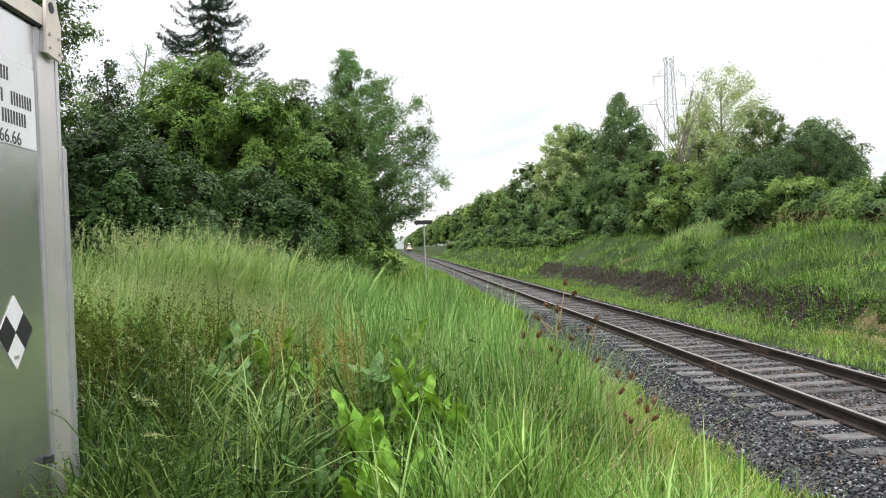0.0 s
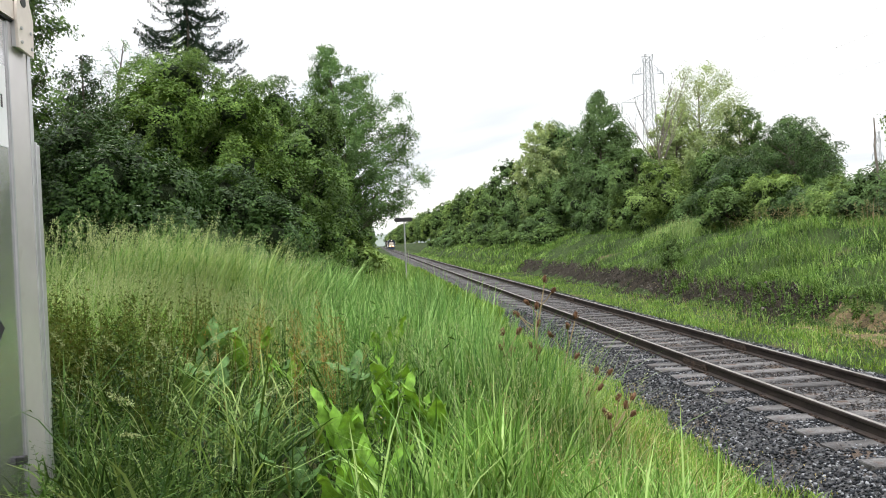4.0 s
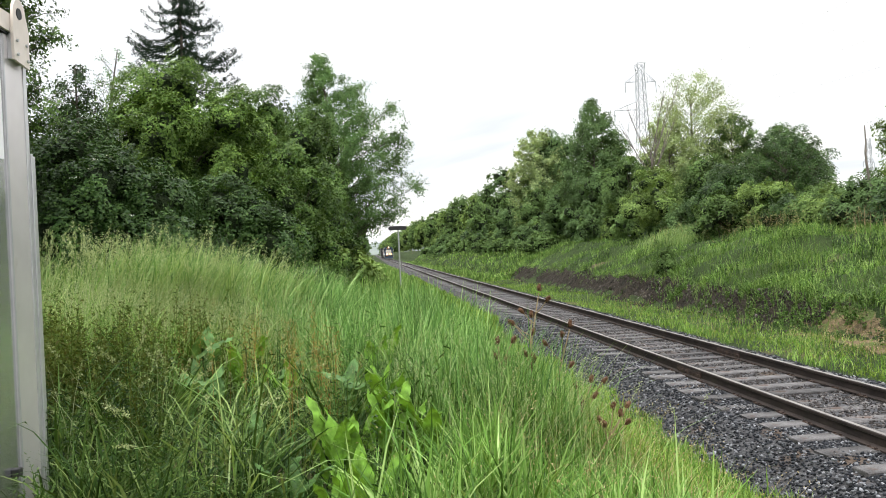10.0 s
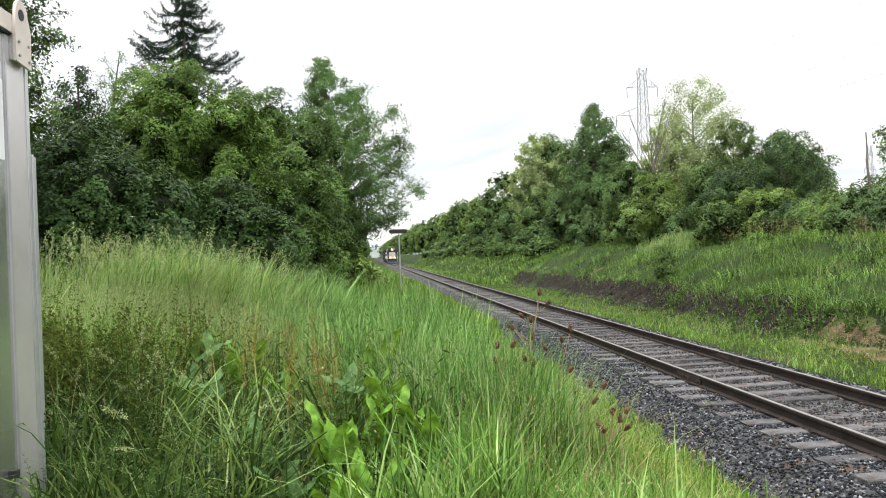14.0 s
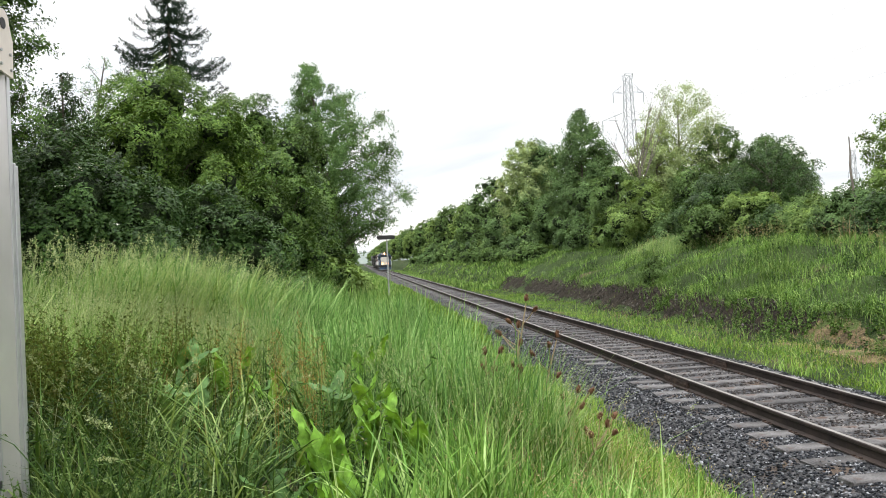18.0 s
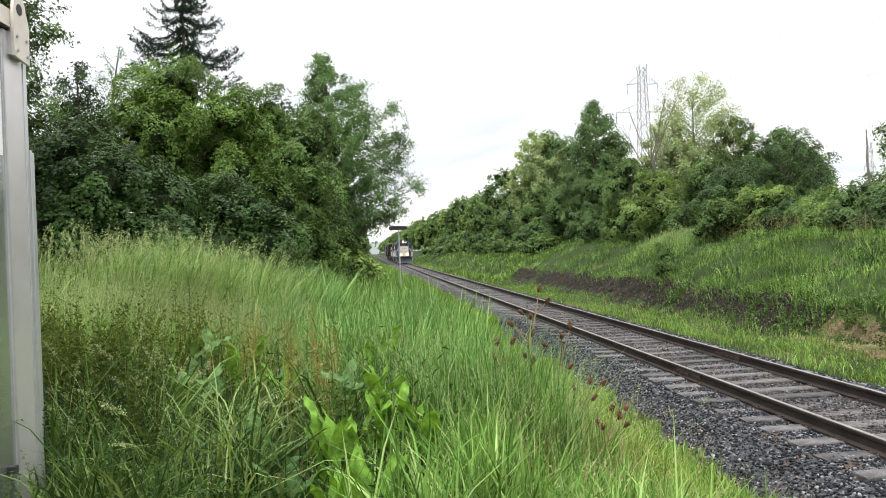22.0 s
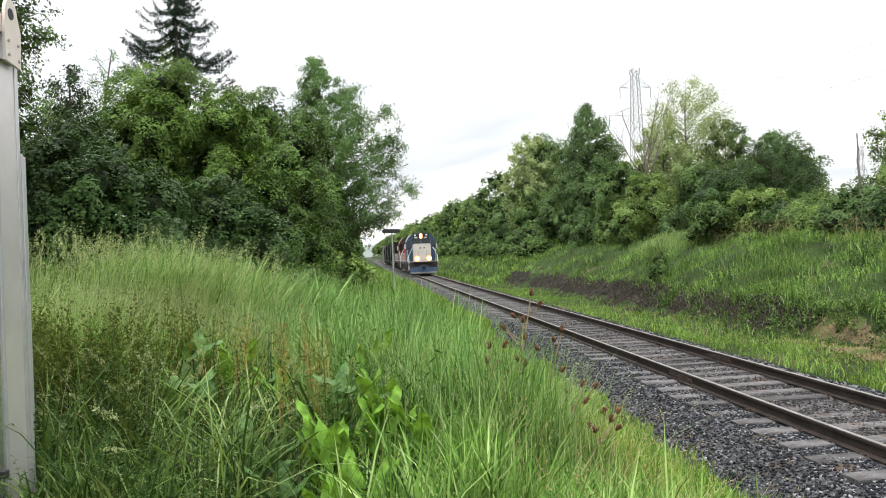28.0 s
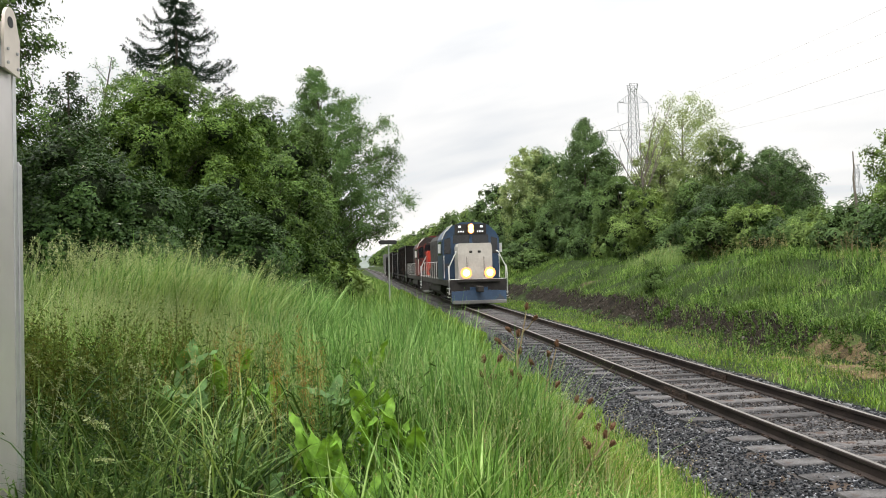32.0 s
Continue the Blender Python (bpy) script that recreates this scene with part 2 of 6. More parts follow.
M["grass_bank"] = leafy("rough_bank_grass", [(0.0587, 0.117, 0.0311), (0.111, 0.204, 0.0482), (0.163, 0.277, 0.0651), (0.3, 0.407, 0.142)], through_light=0.18, patch=0.6, patch_scale=0.5, rough=0.55, spec=0.05)
M["grass_mid"] = leafy("meadow_grass", [(0.0272, 0.0603, 0.013), (0.0588, 0.121, 0.0262), (0.0997, 0.184, 0.0411), (0.218, 0.319, 0.103)], through_light=0.17, patch=0.3, patch_scale=0.8, rough=0.55, spec=0.05)
M["grass_blue"] = leafy("blue_green_tall_grass", [(0.0575, 0.135, 0.0383), (0.109, 0.223, 0.0587), (0.166, 0.312, 0.0842), (0.358, 0.511, 0.204)], through_light=0.17, patch=0.35, patch_scale=0.9, rough=0.55, spec=0.05)
M["grass_soft"] = leafy("soft_rank_grass", [(0.0249, 0.0539, 0.0122), (0.0498, 0.1, 0.021), (0.0997, 0.169, 0.0393), (0.265, 0.339, 0.122)], through_light=0.17, patch=0.3, patch_scale=0.9, rough=0.55, spec=0.05)
# near-black green: shade at the foot of taller grass is in the colour
M["grass_dark"] = leafy("shade_toned_undergrowth_grass", [(0.00588, 0.0168, 0.00504), (0.0168, 0.0437, 0.0118), (0.0588, 0.118, 0.0336)], through_light=0.12)
M["reed_light"] = leafy("light_reed_blades", [(0.114, 0.2, 0.0571), (0.19, 0.295, 0.0859), (0.343, 0.438, 0.19)], through_light=0.25, rough=0.42, spec=0.11)
M["grass_pale"] = leafy("pale_seed_heads", [(0.21, 0.271, 0.115), (0.313, 0.376, 0.188), (0.438, 0.489, 0.303)], through_light=0.3, rough=0.6, spec=0.042)
M["grass_tan"] = leafy("dry_tan_stalks", [(0.246, 0.19, 0.0896), (0.381, 0.314, 0.157), (0.448, 0.381, 0.224)], through_light=0.2)
M["weed_olive"] = leafy("olive_weed_leaves", [(0.0345, 0.0582, 0.0114), (0.0653, 0.0986, 0.0178), (0.104, 0.137, 0.029), (0.1, 0.101, 0.0299)], through_light=0.16, rough=0.6, spec=0.04)
M["weed_green"] = leafy("green_weed_leaves", [(0.0142, 0.0355, 0.00849), (0.0355, 0.078, 0.0185), (0.078, 0.142, 0.0355)], through_light=0.15, rough=0.38, spec=0.13)
M["rust_seed"] = leafy("rust_dock_seed", [(0.168, 0.112, 0.028), (0.28, 0.168, 0.0448), (0.358, 0.235, 0.0784)], through_light=0.1)
M["dock"] = leafy("broad_dock_leaf", [(0.11, 0.23, 0.0303), (0.158, 0.309, 0.044), (0.219, 0.393, 0.0618)], through_light=0.25, patch=0.45, patch_scale=16, rough=0.45, spec=0.098)
M["dock_dull"] = leafy("dull_dock_leaf", [(0.056, 0.129, 0.0392), (0.0952, 0.19, 0.0582), (0.14, 0.252, 0.0874)], through_light=0.25, patch=0.4, patch_scale=12, rough=0.42, spec=0.11)
M["teasel"] = leafy("dead_teasel_brown", [(0.0784, 0.0403, 0.0224), (0.129, 0.0672, 0.0381), (0.179, 0.101, 0.0582)], through_light=0.05)
M["teasel_stem"] = leafy("dead_teasel_stalk", [(0.269, 0.202, 0.112), (0.381, 0.302, 0.179)], through_light=0.05)
M["leaf_bush"] = leafy("shrub_leaves", [(0.0431, 0.0865, 0.0214), (0.0791, 0.142, 0.0333), (0.143, 0.222, 0.0546)], through_light=0.1, patch=0.5, patch_scale=1.1, rough=0.48, spec=0.084)
M["leaf_bush_light"] = leafy("light_shrub_leaves", [(0.0616, 0.121, 0.0246), (0.112, 0.196, 0.0381), (0.19, 0.291, 0.0616)], through_light=0.12, patch=0.5, patch_scale=1.1, rough=0.48, spec=0.084)
M["leaf_dark"] = leafy("dark_shrub_leaves", [(0.0228, 0.0533, 0.0142), (0.041, 0.0832, 0.0214), (0.0797, 0.139, 0.0374)], through_light=0.08, patch=0.5, patch_scale=1.1, rough=0.42, spec=0.11)
M["leaf_willow"] = leafy("grey_green_willow_leaves", [(0.084, 0.159, 0.0585), (0.123, 0.217, 0.0798), (0.185, 0.294, 0.117)], through_light=0.32, patch=0.4, patch_scale=0.8, rough=0.6, spec=0.042)
M["leaf_tree"] = leafy("tree_leaves", [(0.0815, 0.14, 0.0544), (0.103, 0.17, 0.0652), (0.135, 0.209, 0.0805)], through_light=0.2, patch=0.45, patch_scale=0.7, rough=0.6, spec=0.042)
M["leaf_bank"] = leafy("bank_shrub_leaves", [(0.075, 0.128, 0.042), (0.0969, 0.159, 0.0509), (0.131, 0.201, 0.0643)], through_light=0.16, patch=0.55, patch_scale=0.8, rough=0.6, spec=0.042)
M["leaf_yellow"] = leafy("yellow_green_leaves", [(0.116, 0.182, 0.0538), (0.162, 0.243, 0.0698), (0.22, 0.312, 0.0982)], through_light=0.22, patch=0.45, patch_scale=1.2, rough=0.6, spec=0.05)
M["leaf_pale"] = leafy("pale_olive_tree_leaves", [(0.224, 0.297, 0.134), (0.291, 0.37, 0.174), (0.37, 0.448, 0.224)], through_light=0.36, patch=0.35, patch_scale=1.0, rough=0.6, spec=0.05)
M["blossom"] = leafy("cream_white_blossom", [(0.5, 0.52, 0.44), (0.62, 0.64, 0.56), (0.72, 0.73, 0.66)], through_light=0.3, rough=0.7, spec=0.04)
M["needles"] = leafy("dark_spruce_needles", [(0.0134, 0.0269, 0.0179), (0.0246, 0.0448, 0.028), (0.0448, 0.0672, 0.0426)], through_light=0.05, rough=0.7, spec=0.04)

M["loco_blue"] = surface("faded_blue_loco_paint", (0.018, 0.042, 0.085), (0.034, 0.07, 0.13), 0.4, scale=1.5, fine=12, bump=0.04, dist=0.01, wear=(0.05, 0.055, 0.065), wear_scale=2, wear_at=0.6)
M["loco_white"] = surface("off_white_nose_paint", (0.5, 0.47, 0.43), (0.64, 0.61, 0.56), 0.55, scale=1.5, fine=12, bump=0.03, dist=0.01)
M["loco_red"] = surface("orange_red_loco_paint", (0.42, 0.035, 0.02), (0.55, 0.06, 0.035), 0.5, scale=1.5, fine=12, bump=0.03, dist=0.01)
M["loco_maroon"] = surface("sooty_dark_red_paint", (0.1, 0.014, 0.01), (0.2, 0.03, 0.02), 0.6, scale=1.5, fine=12, bump=0.05, dist=0.01, wear=(0.03, 0.02, 0.018), wear_scale=1.6, wear_at=0.5)
M["loco_black"] = surface("sooty_black_steel", (0.015, 0.014, 0.014), (0.045, 0.04, 0.036), 0.75, scale=2, fine=20, bump=0.15, dist=0.01)
M["car_brown"] = surface("dark_brown_car_steel", (0.009, 0.008, 0.007), (0.026, 0.02, 0.018), 0.85, scale=1.2, fine=14, bump=0.15, dist=0.01, wear=(0.07, 0.035, 0.022), wear_scale=1.4, wear_at=0.62, spec=0.2)
M["car_black"] = surface("dark_car_steel", (0.007, 0.007, 0.008), (0.022, 0.021, 0.022), 0.85, scale=1.2, fine=14, bump=0.15, dist=0.01, wear=(0.06, 0.04, 0.03), wear_scale=1.4, wear_at=0.62, spec=0.2)
M["car_grey"] = surface("grey_car_steel", (0.14, 0.14, 0.145), (0.24, 0.235, 0.23), 0.75, scale=1.2, fine=14, bump=0.1, dist=0.01)
M["rail_white"] = surface("white_handrail_paint", (0.62, 0.62, 0.6), (0.75, 0.74, 0.72), 0.6, scale=3, fine=30, bump=0)
M["cab_glass"] = surface("dark_cab_glass", (0.012, 0.014, 0.016), (0.02, 0.022, 0.025), 0.08, scale=1, fine=4, bump=0, spec=0.6)
M["headlamp"] = glow("warm_headlamp", (1.0, 0.72, 0.36), 9.0)
M["ditch_lamp"] = glow("warm_ditch_lamp", (1.0, 0.66, 0.3), 9.0)
# amber glow that stands for the flare round the lit lamps
M["lamp_flare"] = glow("amber_lamp_flare", (1.0, 0.4, 0.11), 1.7)
M["marker"] = glow("number_board_light", (0.9, 0.92, 1.0), 0.8)

# ---- mesh helpers ----
def fast_mesh(name, verts, faces, material, smooth=False):
    """A mesh from arrays: verts (n, 3), faces (m, k) with k corners each."""
    verts, faces = np.asarray(verts, dtype=np.float32), np.asarray(faces, dtype=np.int32)
    me = bpy.data.meshes.new(name)
    m, k = faces.shape
    me.vertices.add(len(verts))
    me.vertices.foreach_set("co", verts.ravel())
    me.loops.add(m * k)
    me.loops.foreach_set("vertex_index", faces.ravel())
    me.polygons.add(m)
    me.polygons.foreach_set("loop_start", np.arange(0, m * k, k, dtype=np.int32))
    if smooth:
        me.polygons.foreach_set("use_smooth", np.ones(m, dtype=bool))
    me.update(calc_edges=True)
    me.materials.append(material)
    return me


def put(name, mesh, parent=None, label="", m=None):
    ob = new(name, mesh)
    ob.parent = parent
    if m is not None:
        ob.matrix_basis = m
    return tagged(ob, label)


def part(name, bm, material, parent, label="", smooth=False):
    """Links a bmesh as one mesh object under a thing or under a part."""
    me = bpy.data.meshes.new(name)
    if smooth:
        for f in bm.faces:
            f.smooth = True
    bm.to_mesh(me)
    bm.free()
    me.materials.append(material)
    ob = new(name, me)
    ob.parent = parent
    return tagged(ob, label)


def thing(name, m, label, category, group=""):
    ob = new(name)
    ob.empty_display_size = 0.2
    ob.matrix_basis = m
    return tagged(ob, label, category, group)


def box_in(bm, x0, x1, y0, y1, z0, z1, bevel=0.0):
    vs = [bm.verts.new(p) for p in ((x0, y0, z0), (x1, y0, z0), (x1, y1, z0), (x0, y1, z0), (x0, y0, z1), (x1, y0, z1), (x1, y1, z1), (x0, y1, z1))]
    fs = [bm.faces.new([vs[i] for i in q]) for q in ((3, 2, 1, 0), (4, 5, 6, 7), (0, 1, 5, 4), (1, 2, 6, 5), (2, 3, 7, 6), (3, 0, 4, 7))]
    if bevel:
        es = list({e for f in fs for e in f.edges})
        bmesh.ops.bevel(bm, geom=es, offset=bevel, segments=2, affect="EDGES", profile=0.5)
    return bm


def box(x0, x1, y0, y1, z0, z1, bevel=0.0):
    return box_in(bmesh.new(), x0, x1, y0, y1, z0, z1, bevel)


def tube_in(bm, points, r, sides=6, r2=None, cap=True):
    """A tube along points; r at the start, r2 at the end."""
    r2 = r if r2 is None else r2
    pts = [Vector(p) for p in points]
    rings = []
    for i, p in enumerate(pts):
        d = (pts[min(i + 1, len(pts) - 1)] - pts[max(i - 1, 0)]).normalized()
        side = d.cross(Vector((0, 0, 1)))
        if side.length < 0.05:
            side = d.cross(Vector((0, 1, 0)))
        side.normalize()
        up = side.cross(d)
        rad = r + (r2 - r) * i / max(1, len(pts) - 1)
        rings.append([bm.verts.new(p + (side * math.cos(a) + up * math.sin(a)) * rad) for a in [2 * math.pi * k / sides for k in range(sides)]])
    for a, b in zip(rings, rings[1:]):
        for k in range(sides):
            bm.faces.new((a[k], a[(k + 1) % sides], b[(k + 1) % sides], b[k]))
    if cap:
        bm.faces.new(rings[0])
        bm.faces.new(rings[-1][::-1])
    return bm


def tube(points, r, sides=6, r2=None):
    return tube_in(bmesh.new(), points, r, sides, r2)


def prism_in(bm, outline, a0, a1, axis="y"):
    """An outline of (u, z) pairs pushed from a0 to a1 along x or y."""
    def at(u, z, a):
        return (u, a, z) if axis == "y" else (a, u, z)
    lo = [bm.verts.new(at(u, z, a0)) for u, z in outline]
    hi = [bm.verts.new(at(u, z, a1)) for u, z in outline]
    n = len(outline)
    for i in range(n):
        bm.faces.new((lo[i], lo[(i + 1) % n], hi[(i + 1) % n], hi[i]))
    bm.faces.new(lo[::-1])
    bm.faces.new(hi)
    bmesh.ops.recalc_face_normals(bm, faces=bm.faces)
    return bm


def prism(outline, a0, a1, axis="y"):
    return prism_in(bmesh.new(), outline, a0, a1, axis)


def disc_in(bm, centre, r, depth, axis="y", sides=20):
    """A round plate whose flat faces look along an axis."""
    ret = bmesh.ops.create_cone(bm, cap_ends=True, segments=sides, radius1=r, radius2=r, depth=depth)
    turn = {"x": Matrix.Rotation(math.pi / 2, 4, "Y"), "y": Matrix.Rotation(math.pi / 2, 4, "X"), "z": Matrix.Identity(4)}[axis]
    bmesh.ops.transform(bm, matrix=Matrix.Translation(centre) @ turn, verts=ret["verts"])
    return bm


def disc(centre, r, depth, axis="y", sides=20):
    return disc_in(bmesh.new(), centre, r, depth, axis, sides)


# ---- ground ----
LEFT_X = [-3000, -60, -30, -16, -11, -8.6, -7.4, -6.4, -5.2, -4.2, -3.2, -2.5, -1.9, 0]
LEFT_Z = [1.5, 1.6, 1.6, 1.4, 1.15, 0.85, 0.62, 0.5, 0.36, 0.12, -0.22, -0.48, -0.58, -0.6]
RIGHT_X = [0, 2.3, 2.9, 4.2, 5.3, 6.1, 7.3, 9.2, 11, 14, 25, 60, 3000]
RIGHT_Z = [-0.6, -0.58, -0.55, -0.62, -0.5, 0.3, 0.8, 1.35, 1.65, 1.8, 2.0, 2.0, 2.0]


def wave(x, y, s, k):
    return np.sin(x * s + k) * np.cos(y * s * 0.83 + 1.7 * k) + 0.5 * np.sin(x * s * 2.3 + y * s * 1.9 + k * 2)


def ground_z(x, y):
    x, y = np.asarray(x, dtype=float), np.asarray(y, dtype=float)
    z = np.where(x < 0, np.interp(x, LEFT_X, LEFT_Z), np.interp(x, RIGHT_X, RIGHT_Z))
    rough = np.clip((np.abs(x) - 2.4) / 2.5, 0, 1)
    z = z + rough * (0.05 * wave(x, y, 1.1, 0.4) + 0.1 * wave(x, y, 0.31, 1.3))
    bank = np.clip((x - 5.0) / 2.0, 0, 1)
    z = z + bank * 0.55 * np.clip((y - 18) / 24, 0, 1) * np.clip((x - 5) / 5, 0, 1)
    hump = np.clip((x - 5.6) / 1.2, 0, 1) * np.clip((14 - x) / 3, 0, 1) * np.clip((70 - np.abs(y)) / 20, 0, 1)
    z = z + hump * (0.2 * wave(x, y, 0.8, 0.9) + 0.08 * wave(x, y, 1.9, 2.6))
    return z + bank * 0.12 * wave(x, y, 0.22, 2.2) * np.clip((60 - np.abs(y)) / 20, 0, 1)


def grid_mesh(name, xs, ys, zf, material):
    gx, gy = np.meshgrid(xs, ys)
    v = np.stack([gx, gy, zf(gx, gy)], -1).reshape(-1, 3)
    a = (np.arange(len(ys) - 1)[:, None] * len(xs) + np.arange(len(xs) - 1)[None]).ravel()
    return fast_mesh(name, v, np.stack([a, a + 1, a + 1 + len(xs), a + len(xs)], -1), material, True)


gxs = np.concatenate([[-3000, -1000, -300, -120], np.arange(-60, -16, 4), np.arange(-16, 16, 0.4), np.arange(16, 60, 4), [60, 120, 300, 1000, 3000]])
gys = np.concatenate([[-3000, -800, -200, -60], np.arange(-30, 0, 3), np.arange(0, 50, 0.5), np.arange(50, 150, 4), np.arange(150, 420, 20), [420, 600, 1000, 3000]])
tagged(put("ground", grid_mesh("ground", gxs, gys, ground_z, M["soil"])), "grassy railway cutting ground with soil showing", "ground", kind="structure")



def patch_mesh(name, x0, x1, y0, y1, step, material, seed):
    """A patch of bare earth lying just over the ground, sinking into it along a ragged edge."""
    xs, ys = np.arange(x0, x1 + step / 2, step), np.arange(y0, y1 + step / 2, step)

    def zf(x, y):
        ex = np.minimum(x - x0, x1 - x) + 0.32 * wave(x * 1.0, y, 1.9, seed) + 0.18 * wave(x, y, 4.3, seed + 1)
        ey = np.minimum(y - y0, y1 - y) * 0.4
        inside = np.clip(np.minimum(ex, ey) * 2.5, -1, 1)
        return ground_z(x, y) + np.where(inside > 0, 0.05, 0.25) * inside + 0.03 * wave(x, y, 5.1, seed + 2) * np.clip(inside, 0, 1)
    return grid_mesh(name, xs, ys, zf, material)


bank_cut = tagged(put("cut_bank", patch_mesh("cut_bank", 4.95, 6.4, 17.5, 63, 0.16, M["stone_dark"], 0.8)), "dark bare stony cut at the bank's foot", "cut bank", kind="structure")
tagged(put("bare_earth", patch_mesh("bare_earth", 4.6, 6.0, 10.5, 18.5, 0.14, M["earth"], 2.1)), "bare brown earth at the bank's foot", "earth", kind="structure")

# distant ridge closing the view along the line, its haze painted in the colour
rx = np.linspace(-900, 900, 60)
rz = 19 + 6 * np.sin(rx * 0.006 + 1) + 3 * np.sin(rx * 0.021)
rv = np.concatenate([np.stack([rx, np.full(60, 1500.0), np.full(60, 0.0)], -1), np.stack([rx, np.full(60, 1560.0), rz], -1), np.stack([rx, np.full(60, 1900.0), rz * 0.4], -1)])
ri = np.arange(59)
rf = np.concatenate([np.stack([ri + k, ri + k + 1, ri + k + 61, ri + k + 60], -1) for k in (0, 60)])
tagged(put("backdrop", fast_mesh("backdrop", rv, rf, M["hill"], True)), "wooded hill far along the line, haze painted into its colour", "hill", kind="structure")

# ---- railway track: ballast bed, stones, ties, rails ----
BED_X = [-2.45, -2.1, -1.55, -1.3, 1.3, 1.6, 2.2, 2.75]
BED_Z = [-0.62, -0.5, -0.225, -0.185, -0.183, -0.22, -0.48, -0.63]


def bed_z(x, y):
    edge = np.clip(np.abs(x) - 1.4, 0, 1)
    return np.interp(x, BED_X, BED_Z) + (0.02 + 0.06 * edge) * wave(x, y, 2.4, 0.7) * 0.5


bxs = np.concatenate([np.arange(-2.45, 2.76, 0.13)])
bys = np.concatenate([np.arange(-12, 45, 0.25), np.arange(45, 130, 2), np.arange(130, 1100, 15)])
track = thing("railway_track", pose(0, 0, 0), "single railway track on grey crushed-stone ballast with weathered ties", "railway track")
put("ballast_bed", grid_mesh("ballast_bed", bxs, bys, bed_z, M["ballast"]), track, "grey crushed stone bed")

rng = np.random.default_rng(5)


def stones(name, xy, z, size, material, parent, label):
    """Angular loose stones: squashed eight-sided lumps."""
    n = len(xy)
    base = np.array([(1, 0, 0), (-1, 0, 0), (0, 1, 0), (0, -1, 0), (0, 0, 1), (0, 0, -1)], dtype=float)
    fac = np.array([(0, 2, 4), (2, 1, 4), (1, 3, 4), (3, 0, 4), (2, 0, 5), (1, 2, 5), (3, 1, 5), (0, 3, 5)])
    v = base[None] * rng.uniform(0.55, 1.2, (n, 6, 1)) + rng.normal(0, 0.22, (n, 6, 3))
    a = rng.uniform(0, 6.28, n)
    b = rng.uniform(-0.7, 0.7, n)
    c, s = np.cos(a)[:, None], np.sin(a)[:, None]
    x, y = v[..., 0] * c - v[..., 1] * s, v[..., 0] * s + v[..., 1] * c
    zz = v[..., 2] * 0.75
    cb, sb = np.cos(b)[:, None], np.sin(b)[:, None]
    y, zz = y * cb - zz * sb, y * sb + zz * cb
    v = np.stack([x, y, zz], -1) * size[:, None, None] + np.stack([xy[:, 0], xy[:, 1], z], -1)[:, None]
    f = fac[None] + (np.arange(n) * 6)[:, None, None]
    ob = put(name, fast_mesh(name, v.reshape(-1, 3), f.reshape(-1, 3), material), parent, label)
    ob["kind"] = "stuff"
    return ob


def gravel_material(name, low, mid, high):
    m, n, l, b = nodes_of(name)
    geo, ramp = n.new("ShaderNodeNewGeometry"), n.new("ShaderNodeValToRGB")
    ramp.color_ramp.elements.new(0.5)
    ramp.color_ramp.elements.new(0.86)
    for e, p, c in zip(ramp.color_ramp.elements, (0.0, 0.4, 0.7, 1.0), (low, mid, mid, high)):
        e.position, e.color = p, (*c, 1)
    l.new(geo.outputs["Random Per Island"], ramp.inputs[0])
    noi, mx = n.new("ShaderNodeTexNoise"), n.new("ShaderNodeMix")
    noi.inputs["Scale"].default_value, noi.inputs["Detail"].default_value = 50, 4
    mx.data_type, mx.blend_type = "RGBA", "MULTIPLY"
    mx.inputs["Factor"].default_value = 0.6
    l.new(geo.outputs["Position"], noi.inputs["Vector"])
    l.new(ramp.outputs[0], mx.inputs["A"])
    l.new(noi.outputs["Fac"], mx.inputs["B"])
    l.new(mx.outputs["Result"], b.inputs["Base Color"])
    b.inputs["Roughness"].default_value, b.inputs["Specular IOR Level"].default_value = 0.75, 0.15
    return m


M["gravel"] = gravel_material("crushed_stone", (0.008, 0.009, 0.011), (0.038, 0.042, 0.05), (0.42, 0.43, 0.46))
M["gravel_dark"] = gravel_material("dark_broken_stone", (0.012, 0.01, 0.008), (0.045, 0.038, 0.03), (0.22, 0.2, 0.18))
M["earth_lump"] = gravel_material("brown_earth", (0.03, 0.024, 0.016), (0.1, 0.078, 0.05), (0.22, 0.18, 0.13))
M["gravel_brown"] = gravel_material("rust_stained_stone", (0.016, 0.014, 0.013), (0.07, 0.06, 0.056), (0.36, 0.34, 0.33))


def scatter(n, x0, x1, y0, y1, near=1.0):
    """Random places in a stretch, thinning with y when near is under 1."""
    u = rng.uniform(0, 1, n)
    y = y0 + (y1 - y0) * u ** (1 / near)
    return np.stack([rng.uniform(x0, x1, n), y], -1)


for label, n, x0, x1, y0, y1, s, mat in (("loose shoulder stones", 20000, -2.45, -0.85, 4.5, 24, 0.0185, "gravel"), ("stones between the rails", 8000, -0.7, 0.68, 7, 30, 0.018, "gravel_brown"), ("loose shoulder stones", 6000, 0.85, 2.7, 8, 34, 0.026, "gravel")):
    xy = scatter(n, x0, x1, y0, y1, 0.62)
    stones("loose_gravel", xy, bed_z(xy[:, 0], xy[:, 1]) + 0.005, rng.uniform(0.7, 1.5, n) * s, M[mat], track, label)

TIE_STEP = 0.575


